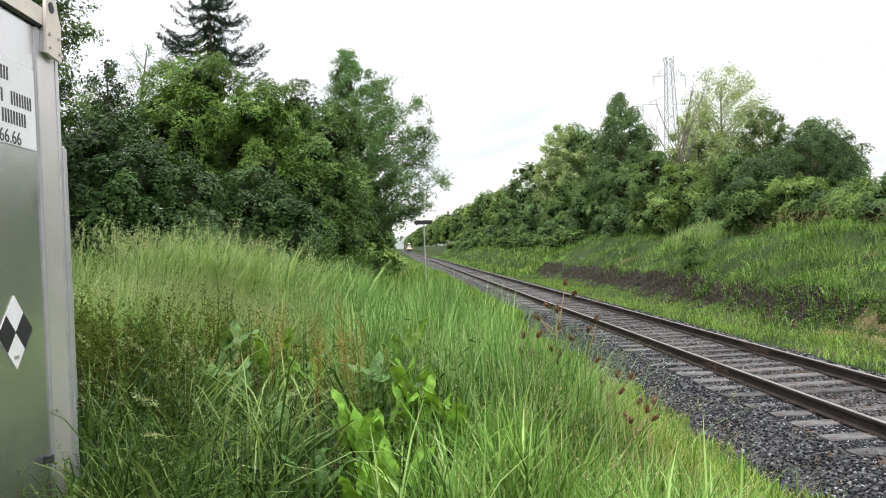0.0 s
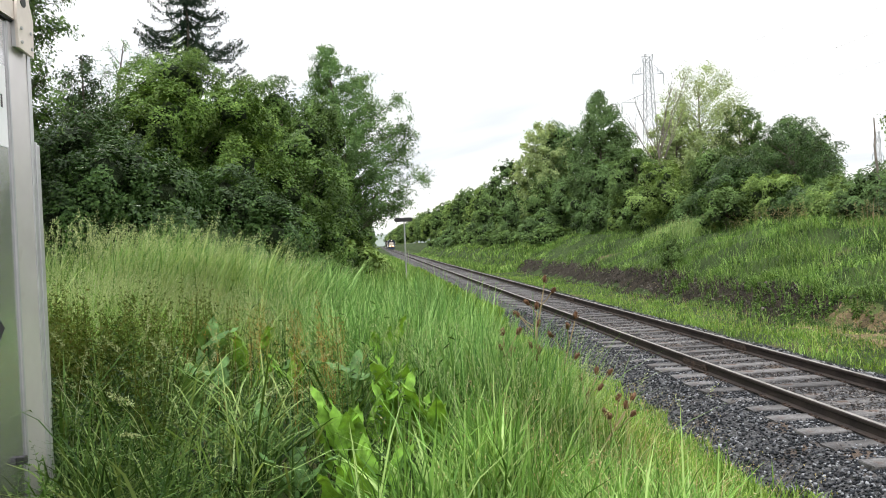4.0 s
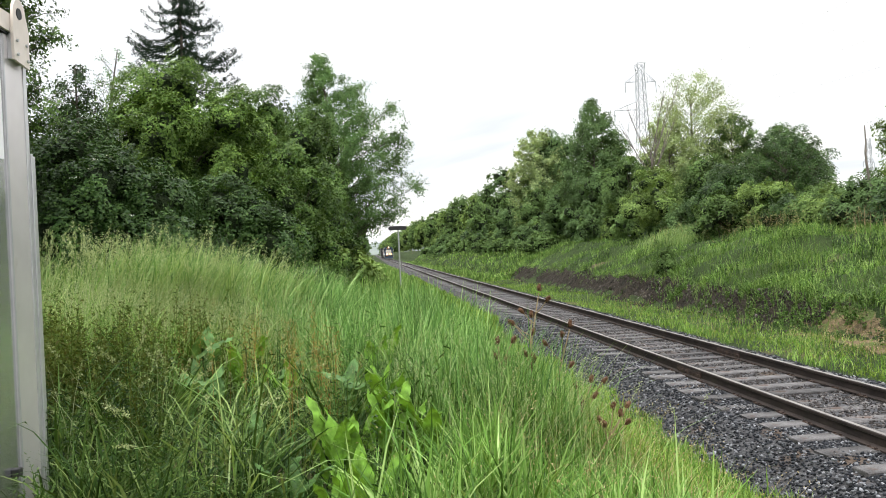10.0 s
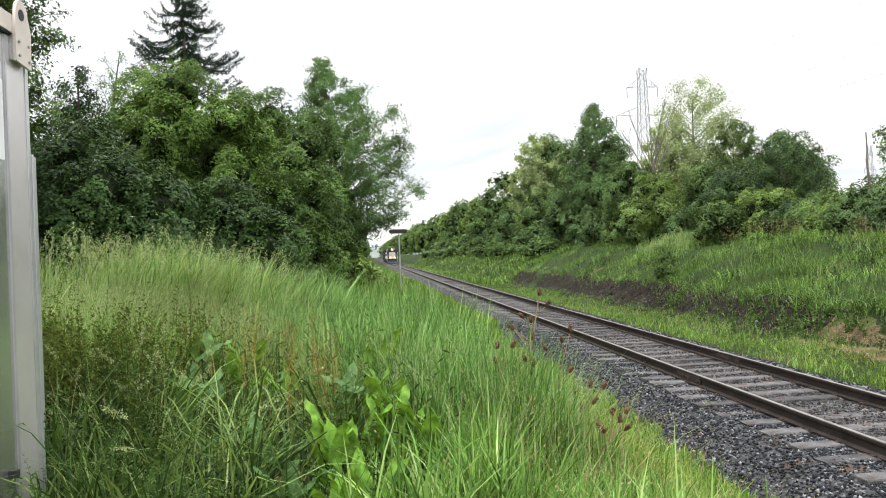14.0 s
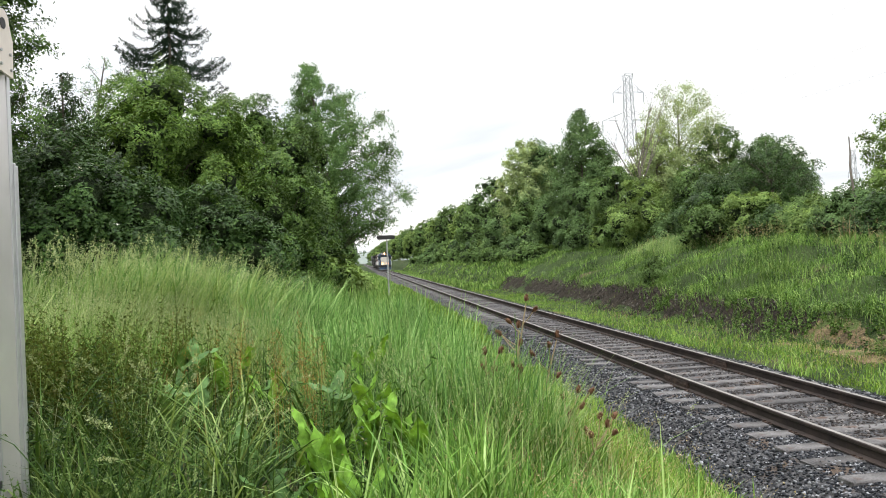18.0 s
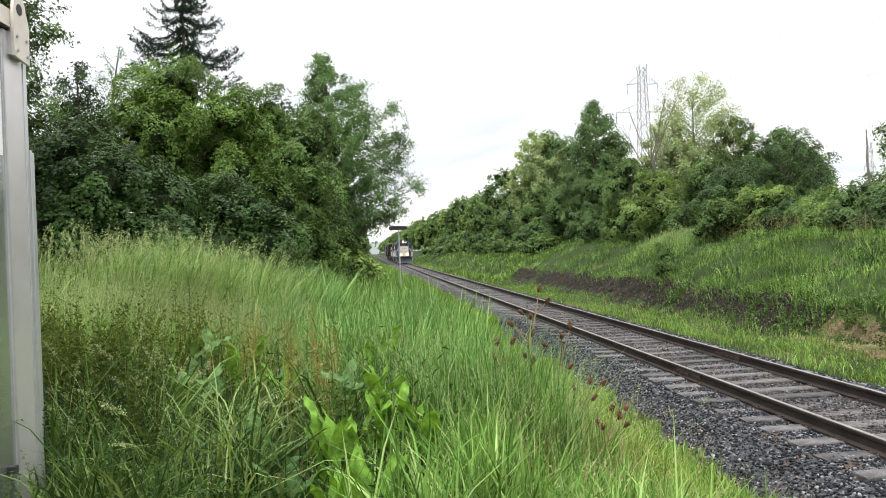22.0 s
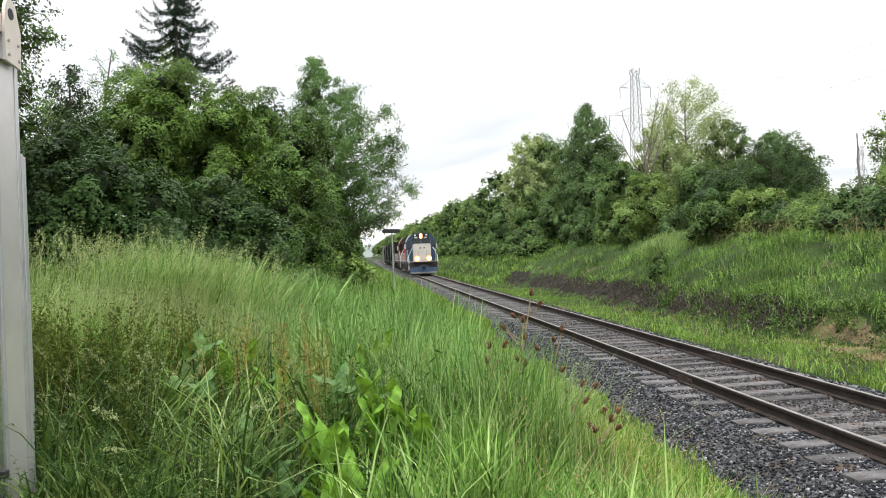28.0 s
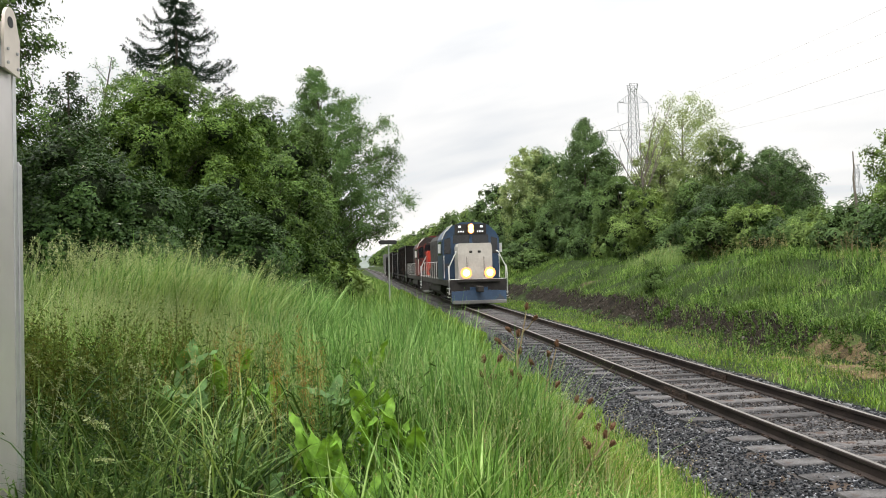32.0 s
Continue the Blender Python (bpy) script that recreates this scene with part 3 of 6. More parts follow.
def tie_mesh(seed, fine=True):
    r = np.random.default_rng(seed)
    bm = box(-1.38, 1.38, -0.112, 0.112, -0.34, -0.165)
    if fine:
        bmesh.ops.bevel(bm, geom=[e for e in bm.edges if abs(e.verts[0].co.x - e.verts[1].co.x) > 1 or e.verts[0].co.z > -0.2], offset=0.012, segments=1, affect="EDGES")
    for v in bm.verts:
        v.co += Vector((r.normal(0, 0.012), r.normal(0, 0.006), r.normal(0, 0.004)))
    me = bpy.data.meshes.new("tie")
    bm.to_mesh(me)
    bm.free()
    me.materials.append(M["tie"])
    return me


tie_meshes = [tie_mesh(s) for s in range(6)]
tie_rng = random.Random(3)
TIE_FIRST = 2.0
for i in range(280):
    y = TIE_FIRST + i * TIE_STEP + tie_rng.uniform(-0.04, 0.04)
    put("tie", tie_rng.choice(tie_meshes), track, m=pose(tie_rng.uniform(-0.05, 0.05), y, tie_rng.uniform(-0.012, 0.008), 0, 0, tie_rng.uniform(-1.6, 1.6)))
far_y = TIE_FIRST + 280 * TIE_STEP + np.arange(900) * TIE_STEP
cube = np.array([(-1.38, -0.11, -0.3), (1.38, -0.11, -0.3), (1.38, 0.11, -0.3), (-1.38, 0.11, -0.3), (-1.38, -0.11, -0.17), (1.38, -0.11, -0.17), (1.38, 0.11, -0.17), (-1.38, 0.11, -0.17)])
cube_f = np.array([(4, 5, 6, 7), (0, 1, 5, 4), (1, 2, 6, 5), (2, 3, 7, 6), (3, 0, 4, 7)])
ft = put("far_ties", fast_mesh("far_ties", (cube[None] + np.stack([far_y * 0, far_y, far_y * 0], -1)[:, None]).reshape(-1, 3), (cube_f[None] + (np.arange(900) * 8)[:, None, None]).reshape(-1, 4), M["tie"]), track, "ties far along the line")
ft["kind"] = "stuff"

RAIL = [(-0.07, -0.165), (0.07, -0.165), (0.07, -0.152), (0.012, -0.135), (0.01, -0.05), (0.036, -0.036), (0.037, -0.008), (0.026, 0.0), (-0.026, 0.0), (-0.037, -0.008), (-0.036, -0.036), (-0.01, -0.05), (-0.012, -0.135), (-0.07, -0.152)]
RAIL_LEN = 11.9


def rail_mesh():
    bm = prism(RAIL, 0.004, RAIL_LEN - 0.004)
    me = bpy.data.meshes.new("rail")
    for f in bm.faces:
        f.material_index = 1 if f.normal.z > 0.9 and f.calc_center_median().z > -0.001 else 0
    bm.to_mesh(me)
    bm.free()
    me.materials.append(M["rail_rust"])
    me.materials.append(M["rail_top"])
    return me


def joint_mesh():
    bm = bmesh.new()
    for s in (-1, 1):
        box_in(bm, s * 0.024 - 0.012, s * 0.024 + 0.012, -0.45, 0.45, -0.14, -0.045, 0.004)
        for k in range(6):
            disc_in(bm, (s * 0.044, -0.375 + 0.15 * k, -0.09), 0.018, 0.02, "x", 6)
    me = bpy.data.meshes.new("joint_bar")
    bm.to_mesh(me)
    bm.free()
    me.materials.append(M["plate"])
    return me


rail_me, joint_me = rail_mesh(), joint_mesh()
for side, off in ((-0.753, 11.75 - 2 * RAIL_LEN), (0.753, 13.4 - 2 * RAIL_LEN)):
    for k in range(70):
        rail = put("rail", rail_me, track, "rusty rail with a bright worn head" if k == 0 else "", pose(side, off + k * RAIL_LEN, 0))
        if k < 8:
            put("joint_bar", joint_me, track, "", pose(side, off + k * RAIL_LEN, 0))

bm = box(-0.1, 0.1, -0.09, 0.09, -0.168, -0.152, 0.003)
for sx in (-0.085, 0.085):
    for sy in (-0.05, 0.055):
        box_in(bm, sx - 0.012, sx + 0.012, sy - 0.012, sy + 0.012, -0.155, -0.135)
plate_me = bpy.data.meshes.new("tie_plate")
bm.to_mesh(plate_me)
bm.free()
plate_me.materials.append(M["plate"])
for i in range(8, 68):
    for side in (-0.753, 0.753):
        put("tie_plate", plate_me, track, "", pose(side, TIE_FIRST + i * TIE_STEP, 0))

# ---- signal equipment cabinet beside the camera ----
BX, BY, BTOP, BBOT = -7.56, 3.8, 3.235, 0.56
cab = thing("signal_cabinet", pose(BX, BY, 0), "tall dull aluminium railway signal cabinet with lifting lug, standing in grass", "signal cabinet")
part("body", box(-1.75, -0.004, -2.3, -0.02, BBOT, BTOP + 0.01, 0.012), M["alu"], cab, "dull aluminium sheet body")
part("base", box(-1.72, -0.02, -2.27, -0.05, ground_z(-8.4, 2.6).item() - 0.15, BBOT, 0.01), M["stone"], cab, "concrete footing")
part("roof", prism([(-1.8, BTOP), (0.022, BTOP), (0.022, BTOP + 0.085), (-0.86, BTOP + 0.17), (-1.8, BTOP + 0.085)], -2.36, -0.01), M["beige"], cab, "pale steel roof with a folded edge")
part("roof_lip", box(0.0, 0.012, -2.34, -0.012, BTOP - 0.012, BTOP - 0.001), M["black"], cab, "dark joint under the roof edge")
part("seam", box(-0.004, 0.006, -0.2205, -0.2095, BBOT, BTOP - 0.02), M["alu_trim"], cab, "pressed seam")
part("corner_panel", box(-0.003, 0.003, -0.208, -0.031, BBOT, BTOP - 0.014), M["beige_metal"], cab, "pale beige metal corner panel")
part("corner_angle", box(-0.03, 0.008, -0.03, 0.003, BBOT, BTOP - 0.002, 0.003), M["alu_trim"], cab, "corner angle")
dh = part("door_cover", box(-1.6, -0.012, 0.006, 0.108, BBOT + 0.05, 2.685, 0.008), M["alu_trim"], cab, "end door cover")
part("door_flange", box(-0.02, 0.014, 0.004, 0.02, BBOT + 0.05, 2.685, 0.004), M["alu_trim"], dh)
bm = bmesh.new()
outline = [(-0.175, 3.105), (-0.026, 3.09), (-0.018, 3.27)]
for k in range(11):
    a = radians(5 + 17 * k)
    outline.append((-0.11 + 0.06 * math.cos(a), 3.34 + 0.068 * math.sin(a)))
outline.append((-0.18, 3.26))
prism_in(bm, outline, 0.024, 0.038, "x")
lug = part("lifting_lug", bm, M["beige"], cab, "bolted steel lifting lug with an eye")
part("eye", disc((0.039, -0.118, 3.335), 0.027, 0.004, "x", 16), M["black"], lug, "dark eye hole")
part("lug_shadow_gap", box(0.004, 0.024, -0.172, -0.03, 3.11, 3.23), M["alu_trim"], lug, "packing plate behind the lug")
for by, bz in ((-0.15, 3.2), (-0.055, 3.2), (-0.15, 3.135), (-0.05, 3.125)):
    part("bolt", disc((0.041, by, bz), 0.008, 0.01, "x", 6), M["galv"], lug)
# location notice: the town lines as plain bars, the mile figure lettered
notice = part("notice", box(-0.003, 0.001, -1.02, -0.245, 2.626, 3.0), M["white"], cab, "white notice with dark lettering")
for y0, y1, z0, z1 in ((-0.56, -0.475, 2.903, 2.963), (-0.8, -0.52, 2.803, 2.863), (-0.46, -0.275, 2.803, 2.863), (-0.54, -0.325, 2.718, 2.778)):
    x = y0
    while x < y1 - 0.005:
        part("bar", box(0.001, 0.0025, x, min(x + 0.013, y1), z0, z1), M["ink"], notice)
        x += 0.0235
cu = bpy.data.curves.new("lettering", "FONT")
cu.body, cu.size, cu.extrude, cu.align_x = "P 66.66", 0.084, 0.0006, "RIGHT"
cu.materials.append(M["ink"])
fig = new("lettering", cu)
fig.parent = notice
fig.matrix_basis = pose(0.0025, -0.385, 2.632, 90, 0, 90)
# black and white diamond mark
cy, cz, hw, hh = -0.508, 1.808, 0.145, 0.16
dia = part("diamond_mark", prism([(cy - hw, cz), (cy, cz - hh), (cy + hw, cz), (cy, cz + hh)], -0.003, 0.0006, "x"), M["white"], cab, "black and white quartered diamond sticker")
for s in (-1, 1):
    part("black_quarter", prism([(cy + s * a, cz + b) for a, b in ((hw, 0), (hw / 2, hh / 2), (0, 0), (hw / 2, -hh / 2))], 0.0006, 0.0022, "x"), M["black"], dia)
part("bar", box(0.0006, 0.0018, cy - 0.02, cy + 0.02, cz - 0.115, cz - 0.1), M["galv"], dia, "tiny grey lettering")
part("latch", box(-0.004, 0.03, -0.31, -0.27, 1.18, 1.215, 0.004), M["black"], cab, "small dark latch")

# ---- trackside marker: black bar with rounded ends on a thin post ----
sx, sy = -4.78, 30.0
sign = thing("track_marker", pose(sx, sy, 0), "thin galvanised post with a black horizontal plate, in grass", "track sign")
part("post", tube([(-0.005, 0, ground_z(sx, sy).item() - 0.2), (0, 0, 3.08)], 0.03, 8), M["galv"], sign, "thin grey post")
plate_outline = [(0.26 + 0.085 * math.cos(a), 3.1 + 0.085 * math.sin(a)) for a in [radians(-90 + 22.5 * k) for k in range(9)]] + [(-0.32 + 0.085 * math.cos(a), 3.1 + 0.085 * math.sin(a)) for a in [radians(90 + 22.5 * k) for k in range(9)]]
pl = part("plate", prism(plate_outline, -0.045, -0.03), M["black"], sign, "black plate with rounded ends")
for px in (-0.3, 0.24):
    part("dot", disc((px, -0.047, 3.1), 0.03, 0.004, "y", 14), M["loco_black"], pl)


# ---- transmission towers and wires ----
def bar_in(bm, a, b, w):
    tube_in(bm, [a, b], w, 4, cap=False)


def tower(x, y, height, turn, label):
    """A lattice tower: four tapering legs, cross bracing and two tiers of arms."""
    z = ground_z(x, y).item()
    ob = thing("lattice_tower", pose(x, y, z, 0, 0, turn), label, "power pylon", "power line")
    waist, top = height * 0.62, height
    def half(h):
        return np.interp(h / top, (0, 0.45, 0.7, 0.88, 0.955, 1.0), (3.4, 1.7, 1.2, 1.0, 0.85, 1.15)).item()
    bm = bmesh.new()
    for sx in (-1, 1):
        for sy in (-1, 1):
            for q0, q1 in ((0, 0.45), (0.45, 0.7), (0.7, 0.88), (0.88, 0.955), (0.955, 1.0)):
                a, b = half(q0 * top), half(q1 * top)
                bar_in(bm, (sx * a, sy * a, q0 * top), (sx * b, sy * b, q1 * top), 0.1)
    part("leg_frame", bm, M["pylon"], ob, "four steel legs")
    bm = bmesh.new()
    h = 0.0
    while h < top - 0.5:
        step = 4.5 if h < waist else 2.4
        h2 = min(top, h + step)
        a, b = half(h), half(h2)
        for s in (-1, 1):
            bar_in(bm, (-a, s * a, h), (b, s * b, h2), 0.058)
            bar_in(bm, (a, s * a, h), (-b, s * b, h2), 0.058)
            bar_in(bm, (s * a, -a, h), (s * b, b, h2), 0.058)
            bar_in(bm, (s * a, a, h), (s * b, -b, h2), 0.058)
            bar_in(bm, (-b, s * b, h2), (b, s * b, h2), 0.058)
        h = h2
    part("bracing", bm, M["pylon"], ob, "crossed steel bracing")
    for zz, span in ((height * 0.735, 7.6), (height * 0.895, 4.3)):
        for s in (-1, 1):
            bm = bmesh.new()
            for sy in (-1, 1):
                bar_in(bm, (s * 1.0, sy * 1.0, zz), (s * span, 0, zz), 0.058)
                bar_in(bm, (s * 1.0, sy * 1.0, zz + 2.4), (s * span, 0, zz), 0.058)
                for q in (0.35, 0.65):
                    bar_in(bm, (s * (1.3 + (span - 1.3) * q), sy * 1.3 * (1 - q), zz), (s * (1.3 + (span - 1.3) * q), sy * 1.3 * (1 - q), zz + 2.4 * (1 - q)), 0.05)
            arm = part("arm", bm, M["pylon"], ob)
            part("insulator", tube([(s * span, 0, zz), (s * span, 0, zz - 2.8)], 0.12, 6), M["pylon"], arm)
    return ob


tower(69.0, 194.0, 47.6, 0, "tall grey lattice power pylon behind trees")
tower(255.0, 362.0, 47.0, 35, "distant grey lattice power pylon")


def wire(a, b, sag):
    a, b = Vector(a), Vector(b)
    pts = [a.lerp(b, k / 24) - Vector((0, 0, sag * 4 * (k / 24) * (1 - k / 24))) for k in range(25)]
    part("strand", tube(pts, 0.02, 4), M["wire"], thing("power_wire", pose(0, 0, 0), "thin power wire strung between pylons", "wire", "power line"))


for side, zz, span in ((-1, 0.735, 7.6), (1, 0.735, 7.6), (-1, 0.895, 4.3), (1, 0.895, 4.3)):
    wire((69 + side * span, 194, 2.0 + 47.6 * zz - 2.8), (69 + side * span, -60, 2.0 + 47.6 * zz - 2.8), 7)
for side in (-1, 1):
    wire((255 + side * 6, 362, 32), (520 + side * 6, 190, 34), 6)

# ---- dead snag and a broken stake fence on the bank ----
sz = ground_z(12.9, 26.2).item()
snag = thing("dead_snag", pose(12.9, 26.2, sz), "dead bleached tree stem standing on the bank", "dead tree")
part("stem", tube([(0.34, 0, -0.2), (0.22, 0, 0.9), (0.16, 0.05, 1.5), (0.0, 0, 2.4), (-0.04, 0, 2.9), (0.0, 0, 3.3), (-0.02, 0, 3.95)], 0.07, 7, 0.022), M["dead_wood"], snag)
for p0, p1 in (((0.2, 0, 1.1), (0.42, 0.1, 1.7)), ((0.14, 0, 1.6), (-0.18, 0.1, 2.1)), ((0.28, 0, 0.5), (-0.1, 0, 1.1)), ((-0.03, 0, 2.9), (0.06, 0, 3.05))):
    part("branch", tube([p0, p1], 0.026, 5, 0.01), M["dead_wood"], snag)

# ---- vegetation builders ----
def blades(base, h, w, lean, az=None, droop=0.0, far=False):
    """Curved tapered grass blades: (verts, triangles)."""
    n = len(base)
    az = rng.uniform(0, 2 * np.pi, n) if az is None else az
    d = np.stack([np.cos(az), np.sin(az), np.zeros(n)], -1)
    a2 = az + rng.uniform(0.6, 2.5, n)
    side = np.stack([np.cos(a2), np.sin(a2), np.zeros(n)], -1)
    out = []
    for s, ws in ((0.0, 0.8), (0.55, 1.0), (1.0, 0.0)) if far else ((0.0, 0.7), (0.4, 1.0), (0.75, 0.7), (1.0, 0.0)):
        c = base + d * (h * lean * s ** 2)[:, None]
        c = c + np.array([0, 0, 1.0]) * (h * (s - (0.28 * lean + droop) * s ** 2.4))[:, None]
        if ws:
            out += [c - side * (w * ws / 2)[:, None], c + side * (w * ws / 2)[:, None]]
        else:
            out.append(c)
    v = np.stack(out, 1).reshape(-1, 3)
    f = np.array([(0, 1, 3), (0, 3, 2), (2, 3, 4)] if far else [(0, 1, 3), (0, 3, 2), (2, 3, 5), (2, 5, 4), (4, 5, 6)])
    f = f[None] + (np.arange(n) * (5 if far else 7))[:, None, None]
    return v, f.reshape(-1, 3)


def leaf_quads(p, nrm, size, aspect=0.55, fold=0.18, hang=0.0):
    """Pointed leaves, each one folded diamond, facing along nrm."""
    n = len(p)
    nrm = nrm / np.maximum(np.linalg.norm(nrm, axis=1, keepdims=True), 1e-6)
    r = rng.normal(0, 1, (n, 3))
    r[:, 2] -= hang
    u = r - nrm * np.sum(r * nrm, 1, keepdims=True)
    u /= np.maximum(np.linalg.norm(u, axis=1, keepdims=True), 1e-6)
    v = np.cross(nrm, u)
    s = size[:, None]
    q = np.stack([p - u * s * 0.5, p + v * s * aspect * 0.5 + nrm * s * fold - u * s * 0.05, p + u * s * 0.55, p - v * s * aspect * 0.5 + nrm * s * fold - u * s * 0.05], 1)
    return q.reshape(-1, 3), np.arange(n * 4).reshape(n, 4)


def leaf_tris(p, nrm, size, aspect=0.8, hang=0.0):
    """Small pointed leaves, one face each."""
    n = len(p)
    nrm = nrm / np.maximum(np.linalg.norm(nrm, axis=1, keepdims=True), 1e-6)
    r = rng.normal(0, 1, (n, 3))
    r[:, 2] -= hang
    u = r - nrm * np.sum(r * nrm, 1, keepdims=True)
    u /= np.maximum(np.linalg.norm(u, axis=1, keepdims=True), 1e-6)
    v = np.cross(nrm, u)
    s = size[:, None]
    q = np.stack([p - u * s * 0.4 + v * s * aspect * 0.5, p + u * s * 0.6, p - u * s * 0.4 - v * s * aspect * 0.5], 1)
    return q.reshape(-1, 3), np.arange(n * 3).reshape(n, 3)


def join(chunks):
    vs, fs, k = [], [], 0
    for v, f in chunks:
        vs.append(v)
        fs.append(f + k)
        k += len(v)
    return np.concatenate(vs), np.concatenate(fs)


def meadow(name, xy, h, w, lean, material, label, droop=0.0, sink=0.03, far=False):
    z = ground_z(xy[:, 0], xy[:, 1])
    h = h * (1 + 0.16 * wave(xy[:, 0], xy[:, 1], 2.3, 3.0))
    z = np.where(np.abs(xy[:, 0]) < 2.6, np.maximum(z, bed_z(xy[:, 0], xy[:, 1])), z)
    v, f = blades(np.stack([xy[:, 0], xy[:, 1], z - sink], -1), h, w, lean, droop=droop, far=far)
    return tagged(put(name, fast_mesh(name, v, f, M[material])), label, "grass", kind="stuff")


def tufted(n, x0, x1, y0, y1, near=1.0, tufts=0, spread=0.12):
    """Places gathered in tufts."""
    if not tufts:
        return scatter(n, x0, x1, y0, y1, near)
    c = scatter(tufts, x0, x1, y0, y1, near)
    return c[rng.integers(0, tufts, n)] + rng.normal(0, spread, (n, 2))


def clear(xy, also=0.0):
    """Keeps plants out of the cabinet, off the ballast and away from the camera."""
    x, y = xy[:, 0], xy[:, 1]
    edge = -2.06 + 0.12 * np.sin(y * 1.3) + 0.1 * np.sin(y * 3.1 + 1) - also
    keep = ~((x < -7.5) & (x > -9.4) & (y < 3.86)) & ~((x > edge) & (x < 2.5))
    return xy[keep & (np.hypot(x + 5.9, y) > 1.3)]


DOCKS = ((-6.12, 4.2), (-6.03, 3.85), (-5.92, 4.7), (-5.76, 4.8), (-5.64, 4.75), (-5.88, 5.3), (-6.5, 5.3), (-6.4, 4.8), (-7.36, 6.1), (-7.04, 6.6), (-6.74, 6.5), (-6.6, 6.0))


def near_docks(xy):
    """Thins other plants where dock plants stand."""
    hidden = np.zeros(len(xy), dtype=bool)
    for a, b in DOCKS:
        hidden |= (np.abs(xy[:, 0] + 5.9 - (a + 5.9) * xy[:, 1] / b) < 0.2) & (xy[:, 1] < b + 0.1) & (xy[:, 1] > b - (0.95 if a > -6.0 else 1.8))
    return xy[~hidden | (rng.uniform(0, 1, len(xy)) < 0.1)]


def sized(n, mean, sd, low=0.05):
    return np.clip(rng.normal(mean, sd, n), low, mean + 2.5 * sd)


def limbs(height, lobes, r0, lean=(0, 0)):
    """A tapered trunk with limbs that reach into the lobes."""
    bm = bmesh.new()
    fork = height * 0.35
    lr = random.Random(int(height * 1000))
    top = Vector((lean[0], lean[1], height * 0.85))
    pts = [Vector((0, 0, -0.3)), Vector((lr.uniform(-0.1, 0.1), lr.uniform(-0.1, 0.1), fork * 0.5)), top * 0.45 + Vector((lr.uniform(-0.15, 0.15), 0, 0)), top * 0.75, top]
    tube_in(bm, pts, r0, 8, r0 * 0.2)
    for x, y, z, r, sq in lobes[::2]:
        a = top * min(0.75, max(0.2, (z - r) / max(height, 0.1) * 0.9))
        b = Vector((x, y, z))
        mid = a.lerp(b, 0.5) + Vector((lr.uniform(-0.2, 0.2), lr.uniform(-0.2, 0.2), 0.15 * r))
        tube_in(bm, [a, mid, b], r0 * 0.4, 4, r0 * 0.08, False)
    return bm


TREE_SEED = [100]


def lobes_of(kind, height, width, base):
    """Overlapping round lobes that make up a crown of the given height and half-width."""
    TREE_SEED[0] += 1
    r = np.random.default_rng(TREE_SEED[0])
    out = []
    if kind == "cone":
        n = int(14 + height * 1.6)
        for i in range(n):
            t = i / (n - 1)
            rr = width * (1.0 - 0.8 * t ** 1.5)
            a, q = i * 2.4, r.uniform(0.3, 0.6)
            out.append((math.cos(a) * rr * q, math.sin(a) * rr * q, base + (height - base) * (0.05 + 0.91 * t), max(0.4, rr * r.uniform(0.5, 0.68)), 1.1))
    elif kind == "bush":
        n = int(16 + width * 7)
        for i in range(n):
            a, q = r.uniform(0, 6.28), math.sqrt(r.uniform(0, 1))
            dome = math.sqrt(max(0.05, 1 - (q * 0.88) ** 2))
            lr = width * r.uniform(0.19, 0.33)
            z = max(lr * 0.5, base + (height - base - lr) * dome * (r.uniform(0.82, 1.0) if i % 3 else r.uniform(0.4, 0.8)))
            out.append((math.cos(a) * q * width * 0.8, math.sin(a) * q * width * 0.8, z, lr, r.uniform(0.8, 1.05)))
        for k in range(7):
            a = k * 0.9 + r.uniform(-0.3, 0.3)
            out.append((math.cos(a) * width * 0.72, math.sin(a) * width * 0.72, height * r.uniform(0.08, 0.4), width * r.uniform(0.3, 0.4), 0.9))
        out.append((r.uniform(-0.2, 0.2) * width, 0, height - width * 0.3, width * 0.32, 0.95))
    else:
        n = int(16 + width * 5)
        for i in range(n):
            t = (i + 0.5) / n
            prof = math.sin(math.pi * (0.14 + 0.78 * t)) ** 0.7
            a, q = i * 2.4 + r.uniform(-0.5, 0.5), r.uniform(0.2, 1.15)
            lr = width * r.uniform(0.2, 0.4) * (0.55 + 0.45 * prof)
            out.append((math.cos(a) * q * width * 0.78 * prof, math.sin(a) * q * width * 0.78 * prof, base + (height - base - lr) * t, lr, r.uniform(0.8, 1.1)))
        out.append((0, 0, height - width * 0.24, width * 0.24, 1.1))
    return out


